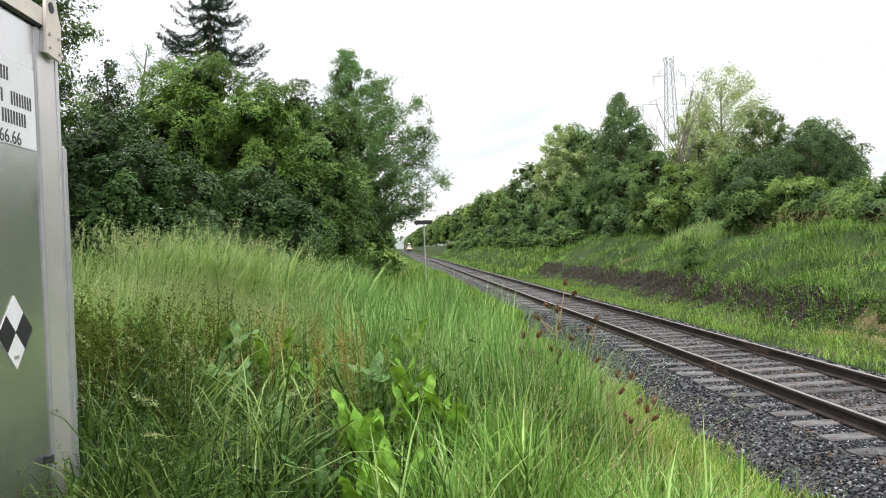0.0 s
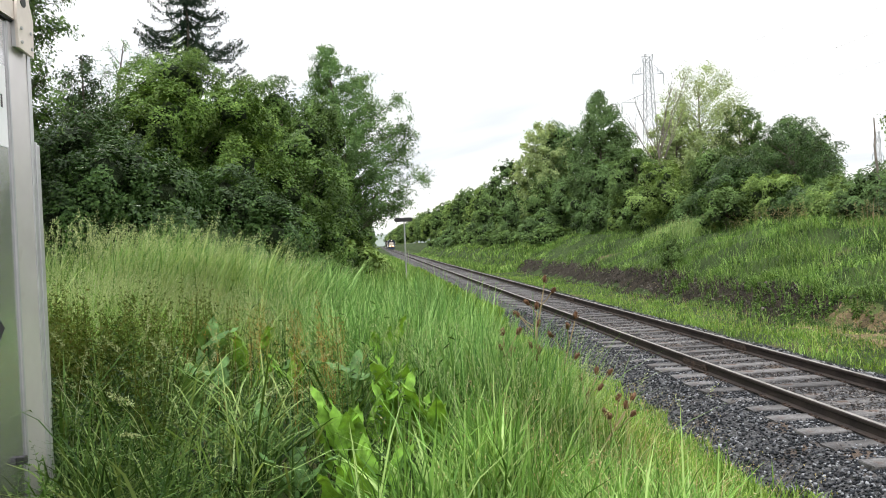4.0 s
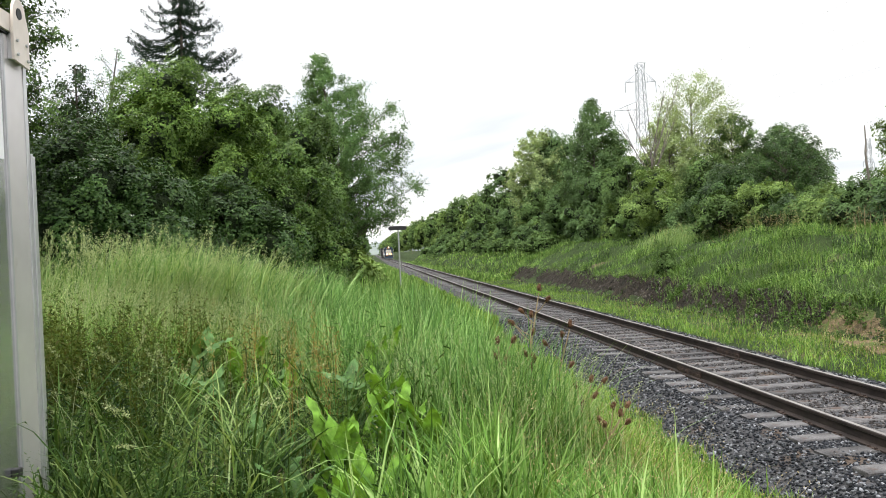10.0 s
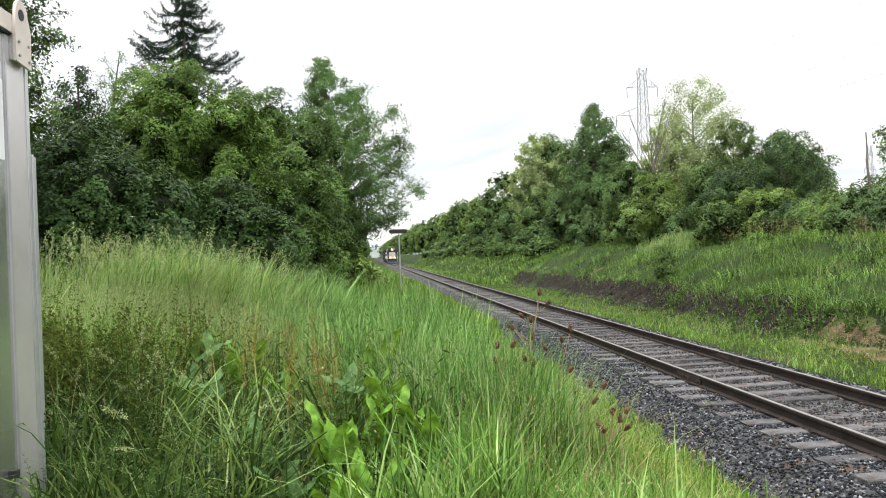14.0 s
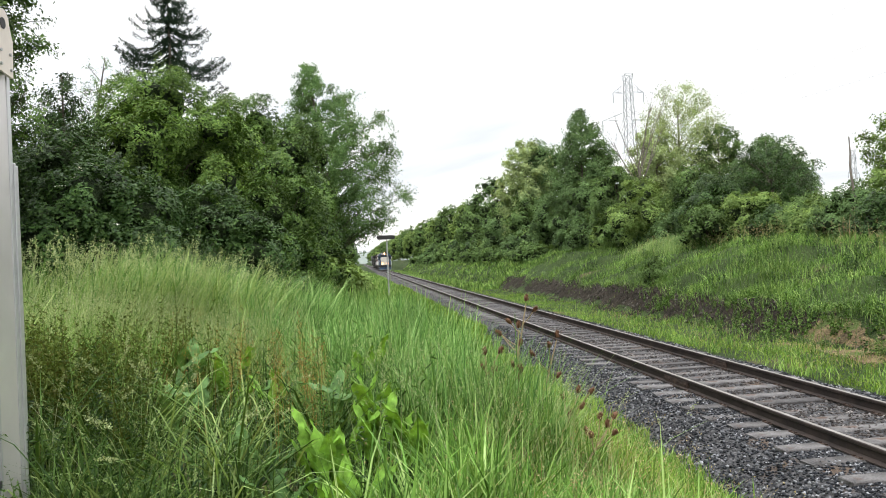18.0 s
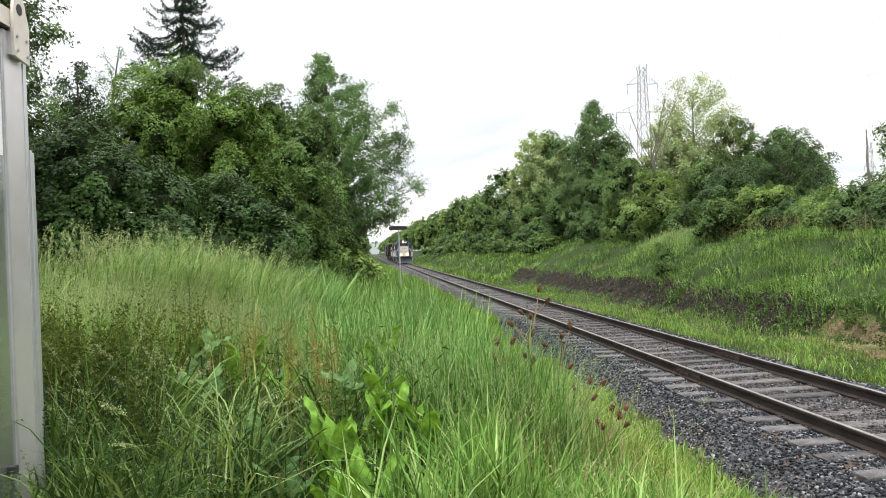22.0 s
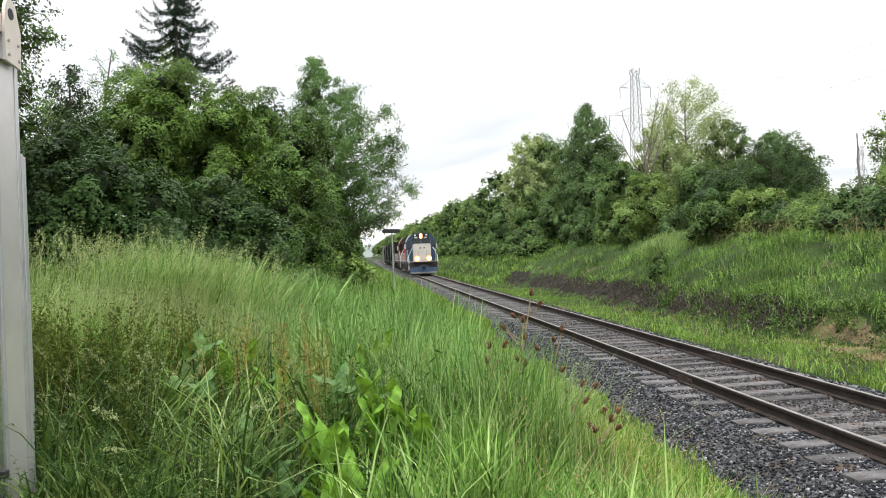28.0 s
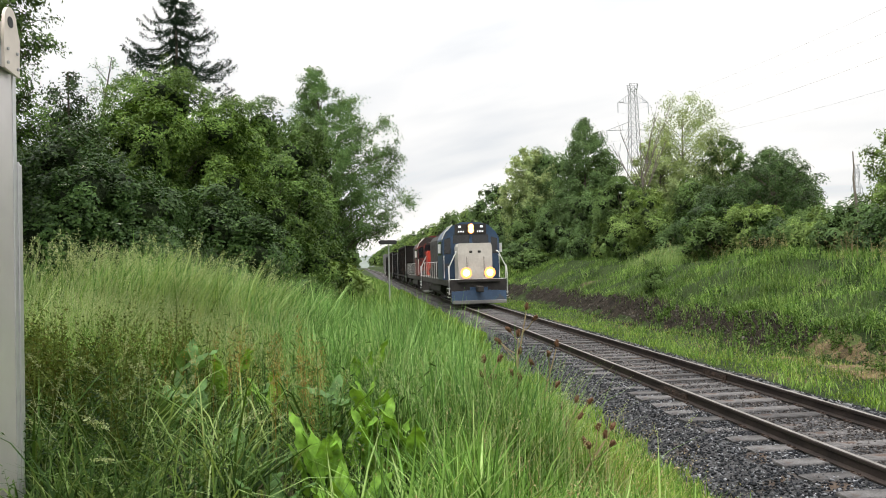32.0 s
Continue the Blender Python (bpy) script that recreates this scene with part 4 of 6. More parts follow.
def spray_leaves(lobes, size, spray, cover=0.9, fill=1.1, back=0.25):
    """Leaves gathered in outward sprays over a set of lobes: each spray is a shallow dome of leaves on the end of a shoot, open beneath."""
    L = np.array(lobes, dtype=float)
    cs, ds = [], []
    reach = max(abs(b) + r for a, b, c, r, q in lobes)
    for x, y, z, r, sq in lobes:
        m = max(5, int(cover * 4 * r * r / (spray * spray)))
        d = rng.normal(0, 1, (m, 3))
        d[:, 2] += 0.3
        d /= np.linalg.norm(d, axis=1, keepdims=True)
        c = d * (r * rng.uniform(0.82, 1.04, m))[:, None] * np.array([1, 1, sq]) + np.array([x, y, z])
        keep = (c[:, 1] < 0.25 * reach) | (rng.uniform(0, 1, m) < back)
        cs.append(c[keep])
        ds.append(d[keep])
    c, d = np.concatenate(cs), np.concatenate(ds)
    deep = np.zeros(len(c), dtype=bool)
    for x, y, z, r, sq in lobes:
        q = (c - np.array([x, y, z])) / np.array([r, r, r * sq])
        deep |= np.sum(q * q, 1) < 0.5
    c, d = c[~deep & (c[:, 2] > 0.02)], d[~deep & (c[:, 2] > 0.02)]
    m = len(c)
    a = d * 0.8 + rng.normal(0, 0.24, (m, 3)) + np.array([0, 0, 0.5])
    a /= np.linalg.norm(a, axis=1, keepdims=True)
    s = spray * rng.uniform(0.55, 1.3, m)
    tall = np.where(rng.uniform(0, 1, m) < 0.2, 2.1, 0.6)
    s = np.where(tall > 1, s * 0.5, s)
    out = rng.uniform(-0.3, 0.6, m) * spray
    per = max(5, int(fill * np.pi * spray * spray / (0.4 * size * size)))
    k = rng.choice(m, m * per, p=s * s / np.sum(s * s))
    e1 = np.cross(a, np.array([0.3, 0.9, 0.2]))
    e1 /= np.maximum(np.linalg.norm(e1, axis=1, keepdims=True), 1e-6)
    e2 = np.cross(a, e1)
    n = m * per
    f, phi = np.sqrt(rng.uniform(0, 1, n)), rng.uniform(0, 6.28, n)
    ragged = 1 + 0.28 * np.sin(phi * 3 + k) + 0.18 * np.sin(phi * 7 + k * 2.1)
    radial = e1[k] * np.cos(phi)[:, None] + e2[k] * np.sin(phi)[:, None]
    h = (tall[k] * (1 - f * f) + rng.normal(0, 0.12, n)) * s[k] + out[k]
    p = c[k] + a[k] * h[:, None] + radial * (f * ragged * s[k])[:, None] - np.array([0, 0, 1.0]) * (0.22 * f * f * s[k])[:, None]
    nr = a[k] * 0.8 + radial * (0.5 * f)[:, None] + np.array([0, 0, 0.3]) + rng.normal(0, 0.34, (n, 3))
    inner = []
    for x, y, z, r, sq in lobes:
        w = rng.normal(0, 1, (max(6, int(3.4 * r * r / (size * size * 1.6))), 3))
        w /= np.linalg.norm(w, axis=1, keepdims=True)
        w = w[w[:, 1] < 0.45]
        inner.append(np.concatenate([w * r * rng.uniform(0.5, 0.74, (len(w), 1)) * np.array([1, 1, sq]) + np.array([x, y, z]), w], 1))
    inner = np.concatenate(inner)
    p, nr = np.concatenate([p, inner[:, :3]]), np.concatenate([nr, inner[:, 3:] + rng.normal(0, 0.4, (len(inner), 3))])
    size = np.concatenate([np.full(n, size), np.full(len(inner), size * 1.35)]) * rng.uniform(0.7, 1.3, len(p))
    keep = p[:, 2] > 0.03
    return leaf_tris(p[keep], nr[keep], size[keep], 0.72)


def tree(name, x, y, height, width, leaf, label, category, kind="round", base=None, size=0.1, spray=0.36, group="", core=0.56, cover=0.95, fill=1.0, blossom=0):
    """A tree or shrub standing on the ground: a trunk with limbs and a crown of leafy sprays. height: over the ground."""
    z = ground_z(x, y).item()
    base = height * (0.12 if kind == "bush" else 0.3) if base is None else base
    lobes = lobes_of(kind, height, width, base)
    ob = thing(name, pose(x, y, z), label, category, group)
    part("trunk", limbs(height, lobes, 0.03 + height * 0.013), M["bark"], ob)
    crown = put("crown", fast_mesh("crown", *spray_leaves(lobes, size, spray, cover, fill), M[leaf]), ob)
    # dark core imitates the deep shade behind the sprays
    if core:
        put("crown_shade_core", core_mesh(lobes, core, 1), crown)
    if blossom:
        at = np.array(lobes)[rng.integers(0, len(lobes), blossom)]
        d = rng.normal(0, 1, (blossom, 3)) + np.array([0, -0.7, 0.6])
        d /= np.linalg.norm(d, axis=1, keepdims=True)
        p = at[:, :3] + d * at[:, 3:4] * 1.12
        p = np.repeat(p, 9, 0) + rng.normal(0, 0.035, (blossom * 9, 3)) * np.array([1, 1, 0.4])
        nr = np.repeat(d, 9, 0) * 0.5 + np.array([0, -0.3, 0.7]) + rng.normal(0, 0.2, (blossom * 9, 3))
        put("blossom", fast_mesh("blossom", *leaf_quads(p, nr, rng.uniform(0.02, 0.04, len(p)), 0.8), M["blossom"]), crown, "small cream-white blossom")
    return ob


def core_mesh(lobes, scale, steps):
    """Shade inside a crown, put in as uneven dark lumps smaller than the lobes that cover them."""
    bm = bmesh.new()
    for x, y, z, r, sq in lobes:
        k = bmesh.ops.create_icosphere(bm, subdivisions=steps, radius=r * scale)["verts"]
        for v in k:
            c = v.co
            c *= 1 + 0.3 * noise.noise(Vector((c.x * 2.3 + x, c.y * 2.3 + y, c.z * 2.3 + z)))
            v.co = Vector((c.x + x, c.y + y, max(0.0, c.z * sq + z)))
    me = bpy.data.meshes.new("crown_shade_core")
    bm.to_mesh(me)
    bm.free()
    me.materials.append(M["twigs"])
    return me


def branchy_tree(name, x, y, height, profile, leaf, label, category="tree", base=0.25, count=60, twigs=9, leaves=34, size=0.1, aspect=0.6, hang=0.0, droop=0.0, spread=0.1, twig=0.7, seed=1, group="", cy=1.0, fine=True, steep=1.0):
    """An airy tree: a trunk, limbs that reach the outline given as (height share, reach to -x, reach to +x), twigs with leaves along them."""
    r = np.random.default_rng(seed)
    z = ground_z(x, y).item()
    ob = thing(name, pose(x, y, z), label, category, group)
    hs, lf, rt = (np.array(c, dtype=float) for c in zip(*profile))
    most = max(lf.max(), rt.max())
    bm = bmesh.new()
    axis = [Vector((r.uniform(-0.12, 0.12) * (0.3 + i) * 0.5, r.uniform(-0.1, 0.1) * i * 0.5, height * s)) for i, s in enumerate((-0.03, 0.25, 0.5, 0.75, 0.985))]
    axis[0].x = axis[0].y = 0
    tube_in(bm, axis, 0.04 + height * 0.011, 7, 0.012)
    at = lambda h: np.array([np.interp(h, [a.z for a in axis], [a[i] for a in axis]) for i in (0, 1)] + [h])
    ps, ns = [], []
    for k in range(count):
        u = base + (0.98 - base) * (1 - (1 - (k + r.uniform(0, 1)) / count) ** 0.78)
        a = k * 2.4 + r.uniform(-0.4, 0.4)
        c, s = math.cos(a), math.sin(a)
        side = np.interp(u, hs, rt if c > 0 else lf)
        mean = (np.interp(u, hs, rt) + np.interp(u, hs, lf)) / 2
        reach = (abs(c) * side + (1 - abs(c)) * mean * cy) * (r.uniform(0.82, 1.04) if k % 3 else r.uniform(0.4, 0.8))
        zt = u * height
        p0 = at(max(base * height * 0.55, zt - reach * steep * r.uniform(0.45, 0.9)))
        p2 = at(zt) + np.array([c * reach, s * reach, -droop * reach])
        p1 = (p0 + p2) / 2 + np.array([0, 0, reach * (0.1 + droop * 0.6)]) + r.normal(0, 0.06, 3) * reach
        tube_in(bm, [Vector(p0), Vector(p0 * 0.25 + p1 * 0.5 + p2 * 0.25), Vector(p2)], 0.01 + 0.007 * reach, 4, 0.005, False)
        for q in range(max(2, int(twigs * (0.3 + 1.15 * reach / most)))):
            t = r.uniform(0.4, 1.0) ** 0.7
            b = p0 * (1 - t) ** 2 + p1 * 2 * t * (1 - t) + p2 * t * t
            d = r.normal(0, 0.6, 3) + np.array([c * 0.5, s * 0.5, 0.35 - hang])
            ln = twig * r.uniform(0.45, 1.15) * (0.22 + 0.78 * reach / most)
            d = d / np.linalg.norm(d) * ln
            if fine:
                tube_in(bm, [Vector(b), Vector(b + d)], 0.006, 3, 0.003, False)
            w = r.uniform(0.1, 1.05, leaves)
            ps.append(b + d * w[:, None] + np.clip(r.normal(0, spread, (leaves, 3)), -1.7 * spread, 1.7 * spread) - np.array([0, 0, hang * 0.25]) * (w ** 2)[:, None] * ln)
            ns.append(r.normal(0, 0.4, (leaves, 3)) + d / ln * 0.5 + np.array([c * 0.4, s * 0.4, 0.35]))
    part("trunk", bm, M["bark"], ob)
    p, nr = np.concatenate(ps), np.concatenate(ns)
    v, f = leaf_tris(p, nr, r.uniform(0.6, 1.35, len(p)) * size, aspect, hang)
    put("crown", fast_mesh("crown", v, f, M[leaf]), ob)
    return ob


def dome_tree(name, x, y, height, width, leaf, label, category, size, cover=0.9, group=""):
    """A bushy shrub or tree with a broad uneven crown of sprays down to the ground."""
    kind = "bush" if height < 1.9 * width else "round"
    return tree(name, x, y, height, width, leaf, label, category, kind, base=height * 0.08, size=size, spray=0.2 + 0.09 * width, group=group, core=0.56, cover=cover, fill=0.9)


# ---- shrubs and trees on the cabinet's side of the line ----
SHRUBS = "shrubs along the meadow"
for x, y, h, w, leaf, cov, s, label in (
        (-11.2, 14.8, 3.9, 2.2, "leaf_dark", 0.9, 0.06, "dense dark-green shrub with white blossom behind tall grass"),
        (-13.8, 15.8, 4.0, 2.5, "leaf_dark", 0.9, 0.06, "dense dark-green shrub behind tall grass"),
        (-9.0, 16.2, 3.1, 1.7, "leaf_dark", 0.9, 0.06, "low dark-green shrub behind tall grass"),
        (-9.2, 21.0, 5.7, 2.1, "leaf_bush_light", 0.9, 0.066, "rounded light-green shrub in the thicket"),
        (-10.7, 19.6, 6.2, 2.4, "leaf_bush_light", 0.9, 0.062, "tall rounded shrub overgrown with light-green vines"),
        (-12.2, 18.8, 4.8, 2.3, "leaf_bush", 0.9, 0.062, "rounded green shrub overgrown with vines"),
        (-8.5, 21.8, 6.1, 1.9, "leaf_bush", 0.9, 0.062, "tall rounded green shrub at the meadow's edge"),
        (-7.9, 19.0, 4.3, 1.3, "leaf_bush", 0.9, 0.062, "green shrub at the meadow's edge"),
        (-9.8, 25.5, 6.3, 2.4, "leaf_bush", 0.8, 0.1, "tall green shrub in the thicket"),
        (-8.3, 27.5, 5.2, 1.6, "leaf_dark", 0.8, 0.1, "dark-green shrub in the thicket"),
        (-15.8, 19.5, 4.5, 2.9, "leaf_bush", 0.8, 0.1, "green shrub in the thicket")):
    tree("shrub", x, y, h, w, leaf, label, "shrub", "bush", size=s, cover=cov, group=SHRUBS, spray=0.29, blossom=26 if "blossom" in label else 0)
branchy_tree("small_tree", -12.35, 17.2, 5.5, ((0.3, 0.5, 0.5), (0.6, 0.6, 0.65), (0.85, 0.5, 0.5), (1, 0.15, 0.15)), "leaf_dark", "slim dark-leaved small tree above the shrubs", base=0.35, count=46, twigs=8, leaves=30, size=0.07, spread=0.08, twig=0.4, seed=6)
branchy_tree("bare_tree", -14.0, 25.0, 8.0, ((0.4, 0.5, 0.5), (0.75, 0.75, 0.75), (0.92, 0.6, 0.6), (1, 0.25, 0.25)), "leaf_willow", "thin sparse tree with bare twigs", base=0.4, count=40, twigs=9, leaves=11, size=0.06, spread=0.06, twig=0.55, seed=7, steep=2.2)
branchy_tree("tall_tree", -12.75, 12.0, 10.5, ((0, 1.0, 1.6), (0.3, 1.2, 2.1), (0.45, 1.3, 2.1), (0.52, 1.3, 2.1), (0.62, 1.3, 2.4), (0.8, 1.2, 1.9), (1, 0.4, 0.5)), "leaf_bush", "tall tree with dark leaves behind the cabinet", base=0.28, count=200, twigs=10, leaves=64, size=0.06, aspect=0.75, spread=0.07, twig=0.45, seed=5)
branchy_tree("birch_tree", -7.85, 37.0, 11.6, ((0.0, 1.2, 0.8), (0.27, 1.5, 1.4), (0.33, 1.6, 4.0), (0.38, 1.8, 4.5), (0.45, 1.8, 4.5), (0.52, 1.8, 4.0), (0.58, 1.8, 4.3), (0.68, 1.7, 4.2), (0.78, 1.5, 3.7), (0.83, 1.3, 2.9), (0.87, 1.1, 1.9), (0.9, 0.9, 0.9), (0.96, 0.45, 0.45), (1, 0.15, 0.15)), "leaf_willow", "tall irregular grey-green tree hanging over the line", base=0.2, count=235, twigs=13, leaves=36, size=0.11, aspect=0.55, hang=0.35, droop=0.12, spread=0.12, twig=0.75, seed=9, cy=0.7, steep=1.25)
tree("birch_tree", -8.4, 33.5, 8.0, 2.3, "leaf_bush", "green tree beside the taller grey-green one", "tree", "round", base=0.8, size=0.09, spray=0.4)
for x, y, h, w, leaf, label in (
        (-7.7, 26.4, 2.3, 1.1, "leaf_yellow", "low yellow-green shrub beside the line"), (-7.0, 27.6, 1.8, 1.0, "leaf_yellow", "low yellow-green shrub beside the line"), (-6.4, 29.2, 1.2, 0.9, "leaf_yellow", "low yellow-green shrub beside the line"), (-6.0, 31.0, 0.8, 0.7, "leaf_yellow", "low yellow-green shrub beside the line"), (-7.3, 29.2, 2.4, 1.1, "leaf_yellow", "low yellow-green shrub beside the line"), (-6.5, 31.5, 1.5, 1.0, "leaf_yellow", "low yellow-green shrub beside the line"), (-6.7, 34.5, 1.7, 1.0, "leaf_yellow", "low yellow-green shrub beside the line"), (-7.6, 38.0, 2.4, 1.2, "leaf_yellow", "low yellow-green shrub beside the line"),
        (-7.0, 42.0, 1.4, 1.0, "leaf_bush_light", "low green shrub beside the line"), (-8.1, 48.0, 5.6, 1.9, "leaf_bush", "dark-green shrub beside the line"),
        (-8.1, 56.0, 5.8, 2.0, "leaf_tree", "dark-green shrub beside the line"), (-8.6, 66.0, 6.8, 2.4, "leaf_tree", "green tree beside the line"),
        (-9.1, 80.0, 7.5, 2.8, "leaf_tree", "green tree beside the line"), (-9.6, 98.0, 8.5, 3.2, "leaf_tree", "green tree beside the line"),
        (-10.1, 122.0, 9.0, 3.6, "leaf_tree", "green tree beside the line"), (-10.8, 150.0, 9.0, 4.0, "leaf_tree", "green tree beside the line"), (-11.6, 190.0, 10.0, 4.6, "leaf_tree", "green tree beside the line"),
        (-12.2, 240.0, 11.0, 5.0, "leaf_tree", "green tree beside the line"), (-13, 300.0, 12.0, 5.5, "leaf_tree", "green tree beside the line"), (-13.6, 370.0, 13.0, 6.0, "leaf_tree", "green tree beside the line"), (-15, 460.0, 15.0, 7.0, "leaf_tree", "green tree far beside the line"), (-17, 590.0, 17.0, 8.5, "leaf_bank", "green tree far beside the line"), (-19, 760.0, 18.0, 10.0, "leaf_tree", "green tree far beside the line"), (-21, 1000.0, 20.0, 12.0, "leaf_bank", "green tree far beside the line")):
    dome_tree("shrub" if h < 6 else "tree", x, y, h, w, leaf, label, "shrub" if h < 6 else "tree", 0.08 + y * 0.0025, 0.62, "trees beside the line")


def spruce(x, y, height, label):
    """A tall spruce: whorls of drooping boughs hung with needle sprays."""
    z = ground_z(x, y).item()
    ob = thing("spruce_tree", pose(x, y, z), label, "tree")
    part("trunk", tube([(0, 0, -0.3), (0.05, 0, height * 0.5), (0, 0, height)], 0.26, 8, 0.03), M["bark"], ob)
    r = np.random.default_rng(77)
    bm = bmesh.new()
    ps, ns = [], []
    zz = 3.0
    while zz < height - 0.3:
        t = zz / height
        reach = 3.9 * (1 - math.exp((zz - height) / 2.7)) * r.uniform(0.92, 1.06) + 0.12
        for k in range(11):
            a = r.uniform(0, 6.28)
            rise = r.uniform(-0.16, 0.16) * min(1, (height - zz) * 0.4)
            ln = reach * r.uniform(0.8, 1.08)
            d = np.array([math.cos(a), math.sin(a), 0])
            q = [np.array([0, 0, zz + rise]) + d * ln * s + np.array([0, 0, -0.42 * ln * math.sin(s * 2.4) * 0.8 + 0.18 * ln * s ** 3]) for s in (0, 0.35, 0.7, 1.0)]
            tube_in(bm, q, 0.035, 4, 0.008)
            m = int(74 * ln) + 14
            s = r.uniform(0.02, 1.0, m) ** 0.8
            c = np.stack([np.interp(s, (0, 0.35, 0.7, 1.0), [p[i] for p in q]) for i in range(3)], -1)
            c += r.normal(0, 0.06, (m, 3)) + np.array([0, 0, -0.12]) * r.uniform(0, 1.4, (m, 1))
            ps.append(c)
            ns.append(r.normal(0, 0.6, (m, 3)) + np.array([0, 0, 0.4]))
        zz += 0.82 - 0.3 * t
    part("bough_frame", bm, M["twigs"], ob, "dark drooping boughs")
    p, nr = np.concatenate(ps), np.concatenate(ns)
    v, f = leaf_quads(p, nr, rng.uniform(0.09, 0.22, len(p)), 0.3, hang=1.6)
    put("crown", fast_mesh("crown", v, f, M["needles"]), ob)


spruce(-16.3, 44.0, 17.4, "tall dark spruce with drooping sparse boughs")

# ---- trees on the far bank ----
BANK = "trees on the far bank"
for x, y, h, w, leaf, kind, s, d, label in (
        (14.5, 80.8, 12.4, 4.4, "leaf_tree", "round", 0.26, 1.5, "dark-green tree on the bank"),
        (14.0, 106.0, 11.5, 3.8, "leaf_tree", "bush", 0.34, 1.1, "green tree on the bank"),
        (11.9, 44.3, 4.6, 2.4, "leaf_yellow", "bush", 0.18, 2.2, "yellow-green shrub at the bank's top"),
        (13.0, 37.5, 3.6, 2.1, "leaf_dark", "bush", 0.17, 2.6, "dark-green shrub at the bank's top"),
        (14.2, 42.5, 4.8, 2.4, "leaf_bank", "bush", 0.18, 2.2, "green shrub at the bank's top"),
        (12.5, 50.5, 5.6, 2.6, "leaf_bank", "bush", 0.19, 2.1, "green shrub at the bank's top"),
        (11.9, 57.5, 5.2, 2.5, "leaf_tree", "bush", 0.2, 2.0, "dark-green shrub at the bank's top"),
        (11.8, 66.0, 5.6, 2.8, "leaf_tree", "bush", 0.22, 1.7, "dark-green shrub at the bank's top"),
        (11.9, 75.0, 6.0, 3.0, "leaf_bank", "bush", 0.24, 1.5, "green shrub at the bank's top"),
        (11.8, 86.0, 6.0, 3.2, "leaf_tree", "bush", 0.27, 1.3, "green shrub at the bank's top"),
        (12.0, 97.0, 7.5, 3.4, "leaf_bank", "bush", 0.3, 1.1, "green shrub at the bank's top"),
        (13.4, 30.8, 1.9, 1.5, "leaf_bank", "bush", 0.15, 2.8, "low green shrub at the bank's top"),
        (13.0, 34.0, 2.5, 1.7, "leaf_yellow", "bush", 0.16, 2.6, "green shrub at the bank's top"),
        (15.6, 33.5, 2.0, 2.0, "leaf_bank", "bush", 0.16, 2.4, "low green shrub at the bank's top"),
        (15.4, 29.0, 1.8, 1.7, "leaf_yellow", "bush", 0.15, 2.4, "low green shrub at the bank's top"),
        (17.4, 26.0, 2.3, 1.8, "leaf_bank", "bush", 0.15, 2.2, "green shrub at the bank's top"),
        (18.5, 41.0, 5.6, 2.6, "leaf_tree", "bush", 0.2, 1.8, "green shrub behind the bank"),
        (22.0, 47.0, 6.6, 3.2, "leaf_tree", "bush", 0.22, 1.5, "green shrub behind the bank"),
        (17.0, 68.0, 9.5, 3.4, "leaf_tree", "bush", 0.26, 1.4, "green tree behind the bank"),
        (16.5, 90.0, 12.0, 3.8, "leaf_bank", "bush", 0.3, 1.2, "green tree behind the bank"),
        # from here lighter leaves are mixed in to imitate haze on far trees
        (13.6, 122.0, 8.4, 4.2, "leaf_bank", "bush", 0.38, 0.9, "green tree on the bank"), (15.0, 140.0, 10.4, 4.6, "leaf_yellow", "bush", 0.42, 0.8, "green tree on the bank"),
        (14.6, 160.0, 11.4, 5.0, "leaf_bank", "bush", 0.46, 0.75, "green tree on the bank"), (14.6, 184.0, 11.0, 5.4, "leaf_yellow", "bush", 0.5, 0.7, "green tree on the bank"),
        (14.8, 210.0, 11.4, 5.8, "leaf_bank", "bush", 0.55, 0.6, "green tree on the bank"), (15.0, 245.0, 12.0, 6.4, "leaf_yellow", "bush", 0.62, 0.55, "green tree on the bank"),
        (15.0, 285.0, 12.8, 7.0, "leaf_bank", "bush", 0.7, 0.5, "green tree on the bank"), (15.5, 335.0, 13.6, 7.8, "leaf_yellow", "bush", 0.8, 0.45, "green tree on the bank"), (15.5, 395.0, 14.4, 8.4, "leaf_bank", "bush", 0.9, 0.4, "green tree on the bank"),
        (14.5, 470.0, 14.4, 9.0, "leaf_bank", "bush", 1.0, 0.4, "green tree far along the bank"), (15.0, 560.0, 15.2, 10.0, "leaf_yellow", "bush", 1.2, 0.4, "green tree far along the bank"), (15.5, 680.0, 16.0, 11.0, "leaf_bank", "bush", 1.4, 0.4, "green tree far along the bank"),
        (16.0, 830.0, 16.8, 12.0, "leaf_yellow", "bush", 1.7, 0.4, "green tree far along the bank"), (17.0, 1030.0, 18.4, 13.0, "leaf_bank", "bush", 2.0, 0.4, "green tree far along the bank")):
    dome_tree("bank_shrub" if h < 6.1 else "bank_tree", x, y, h, w, leaf, label, "shrub" if h < 6.1 else "tree", s * (0.52 if y < 48 else 0.68 if y < 90 else 0.84), 0.75 if y < 90 else 0.62, BANK)
branchy_tree("bank_tree", 19.7, 56.0, 13.0, ((0.2, 2.0, 2.2), (0.45, 2.9, 3.4), (0.65, 3.2, 3.5), (0.8, 2.8, 3.2), (0.9, 2.0, 2.4), (0.96, 1.3, 1.6), (1, 0.5, 0.8)), "leaf_pale", "airy pale-olive tree on the bank", base=0.22, count=120, twigs=10, leaves=24, size=0.125, aspect=0.7, spread=0.26, twig=1.3, seed=21, group=BANK)
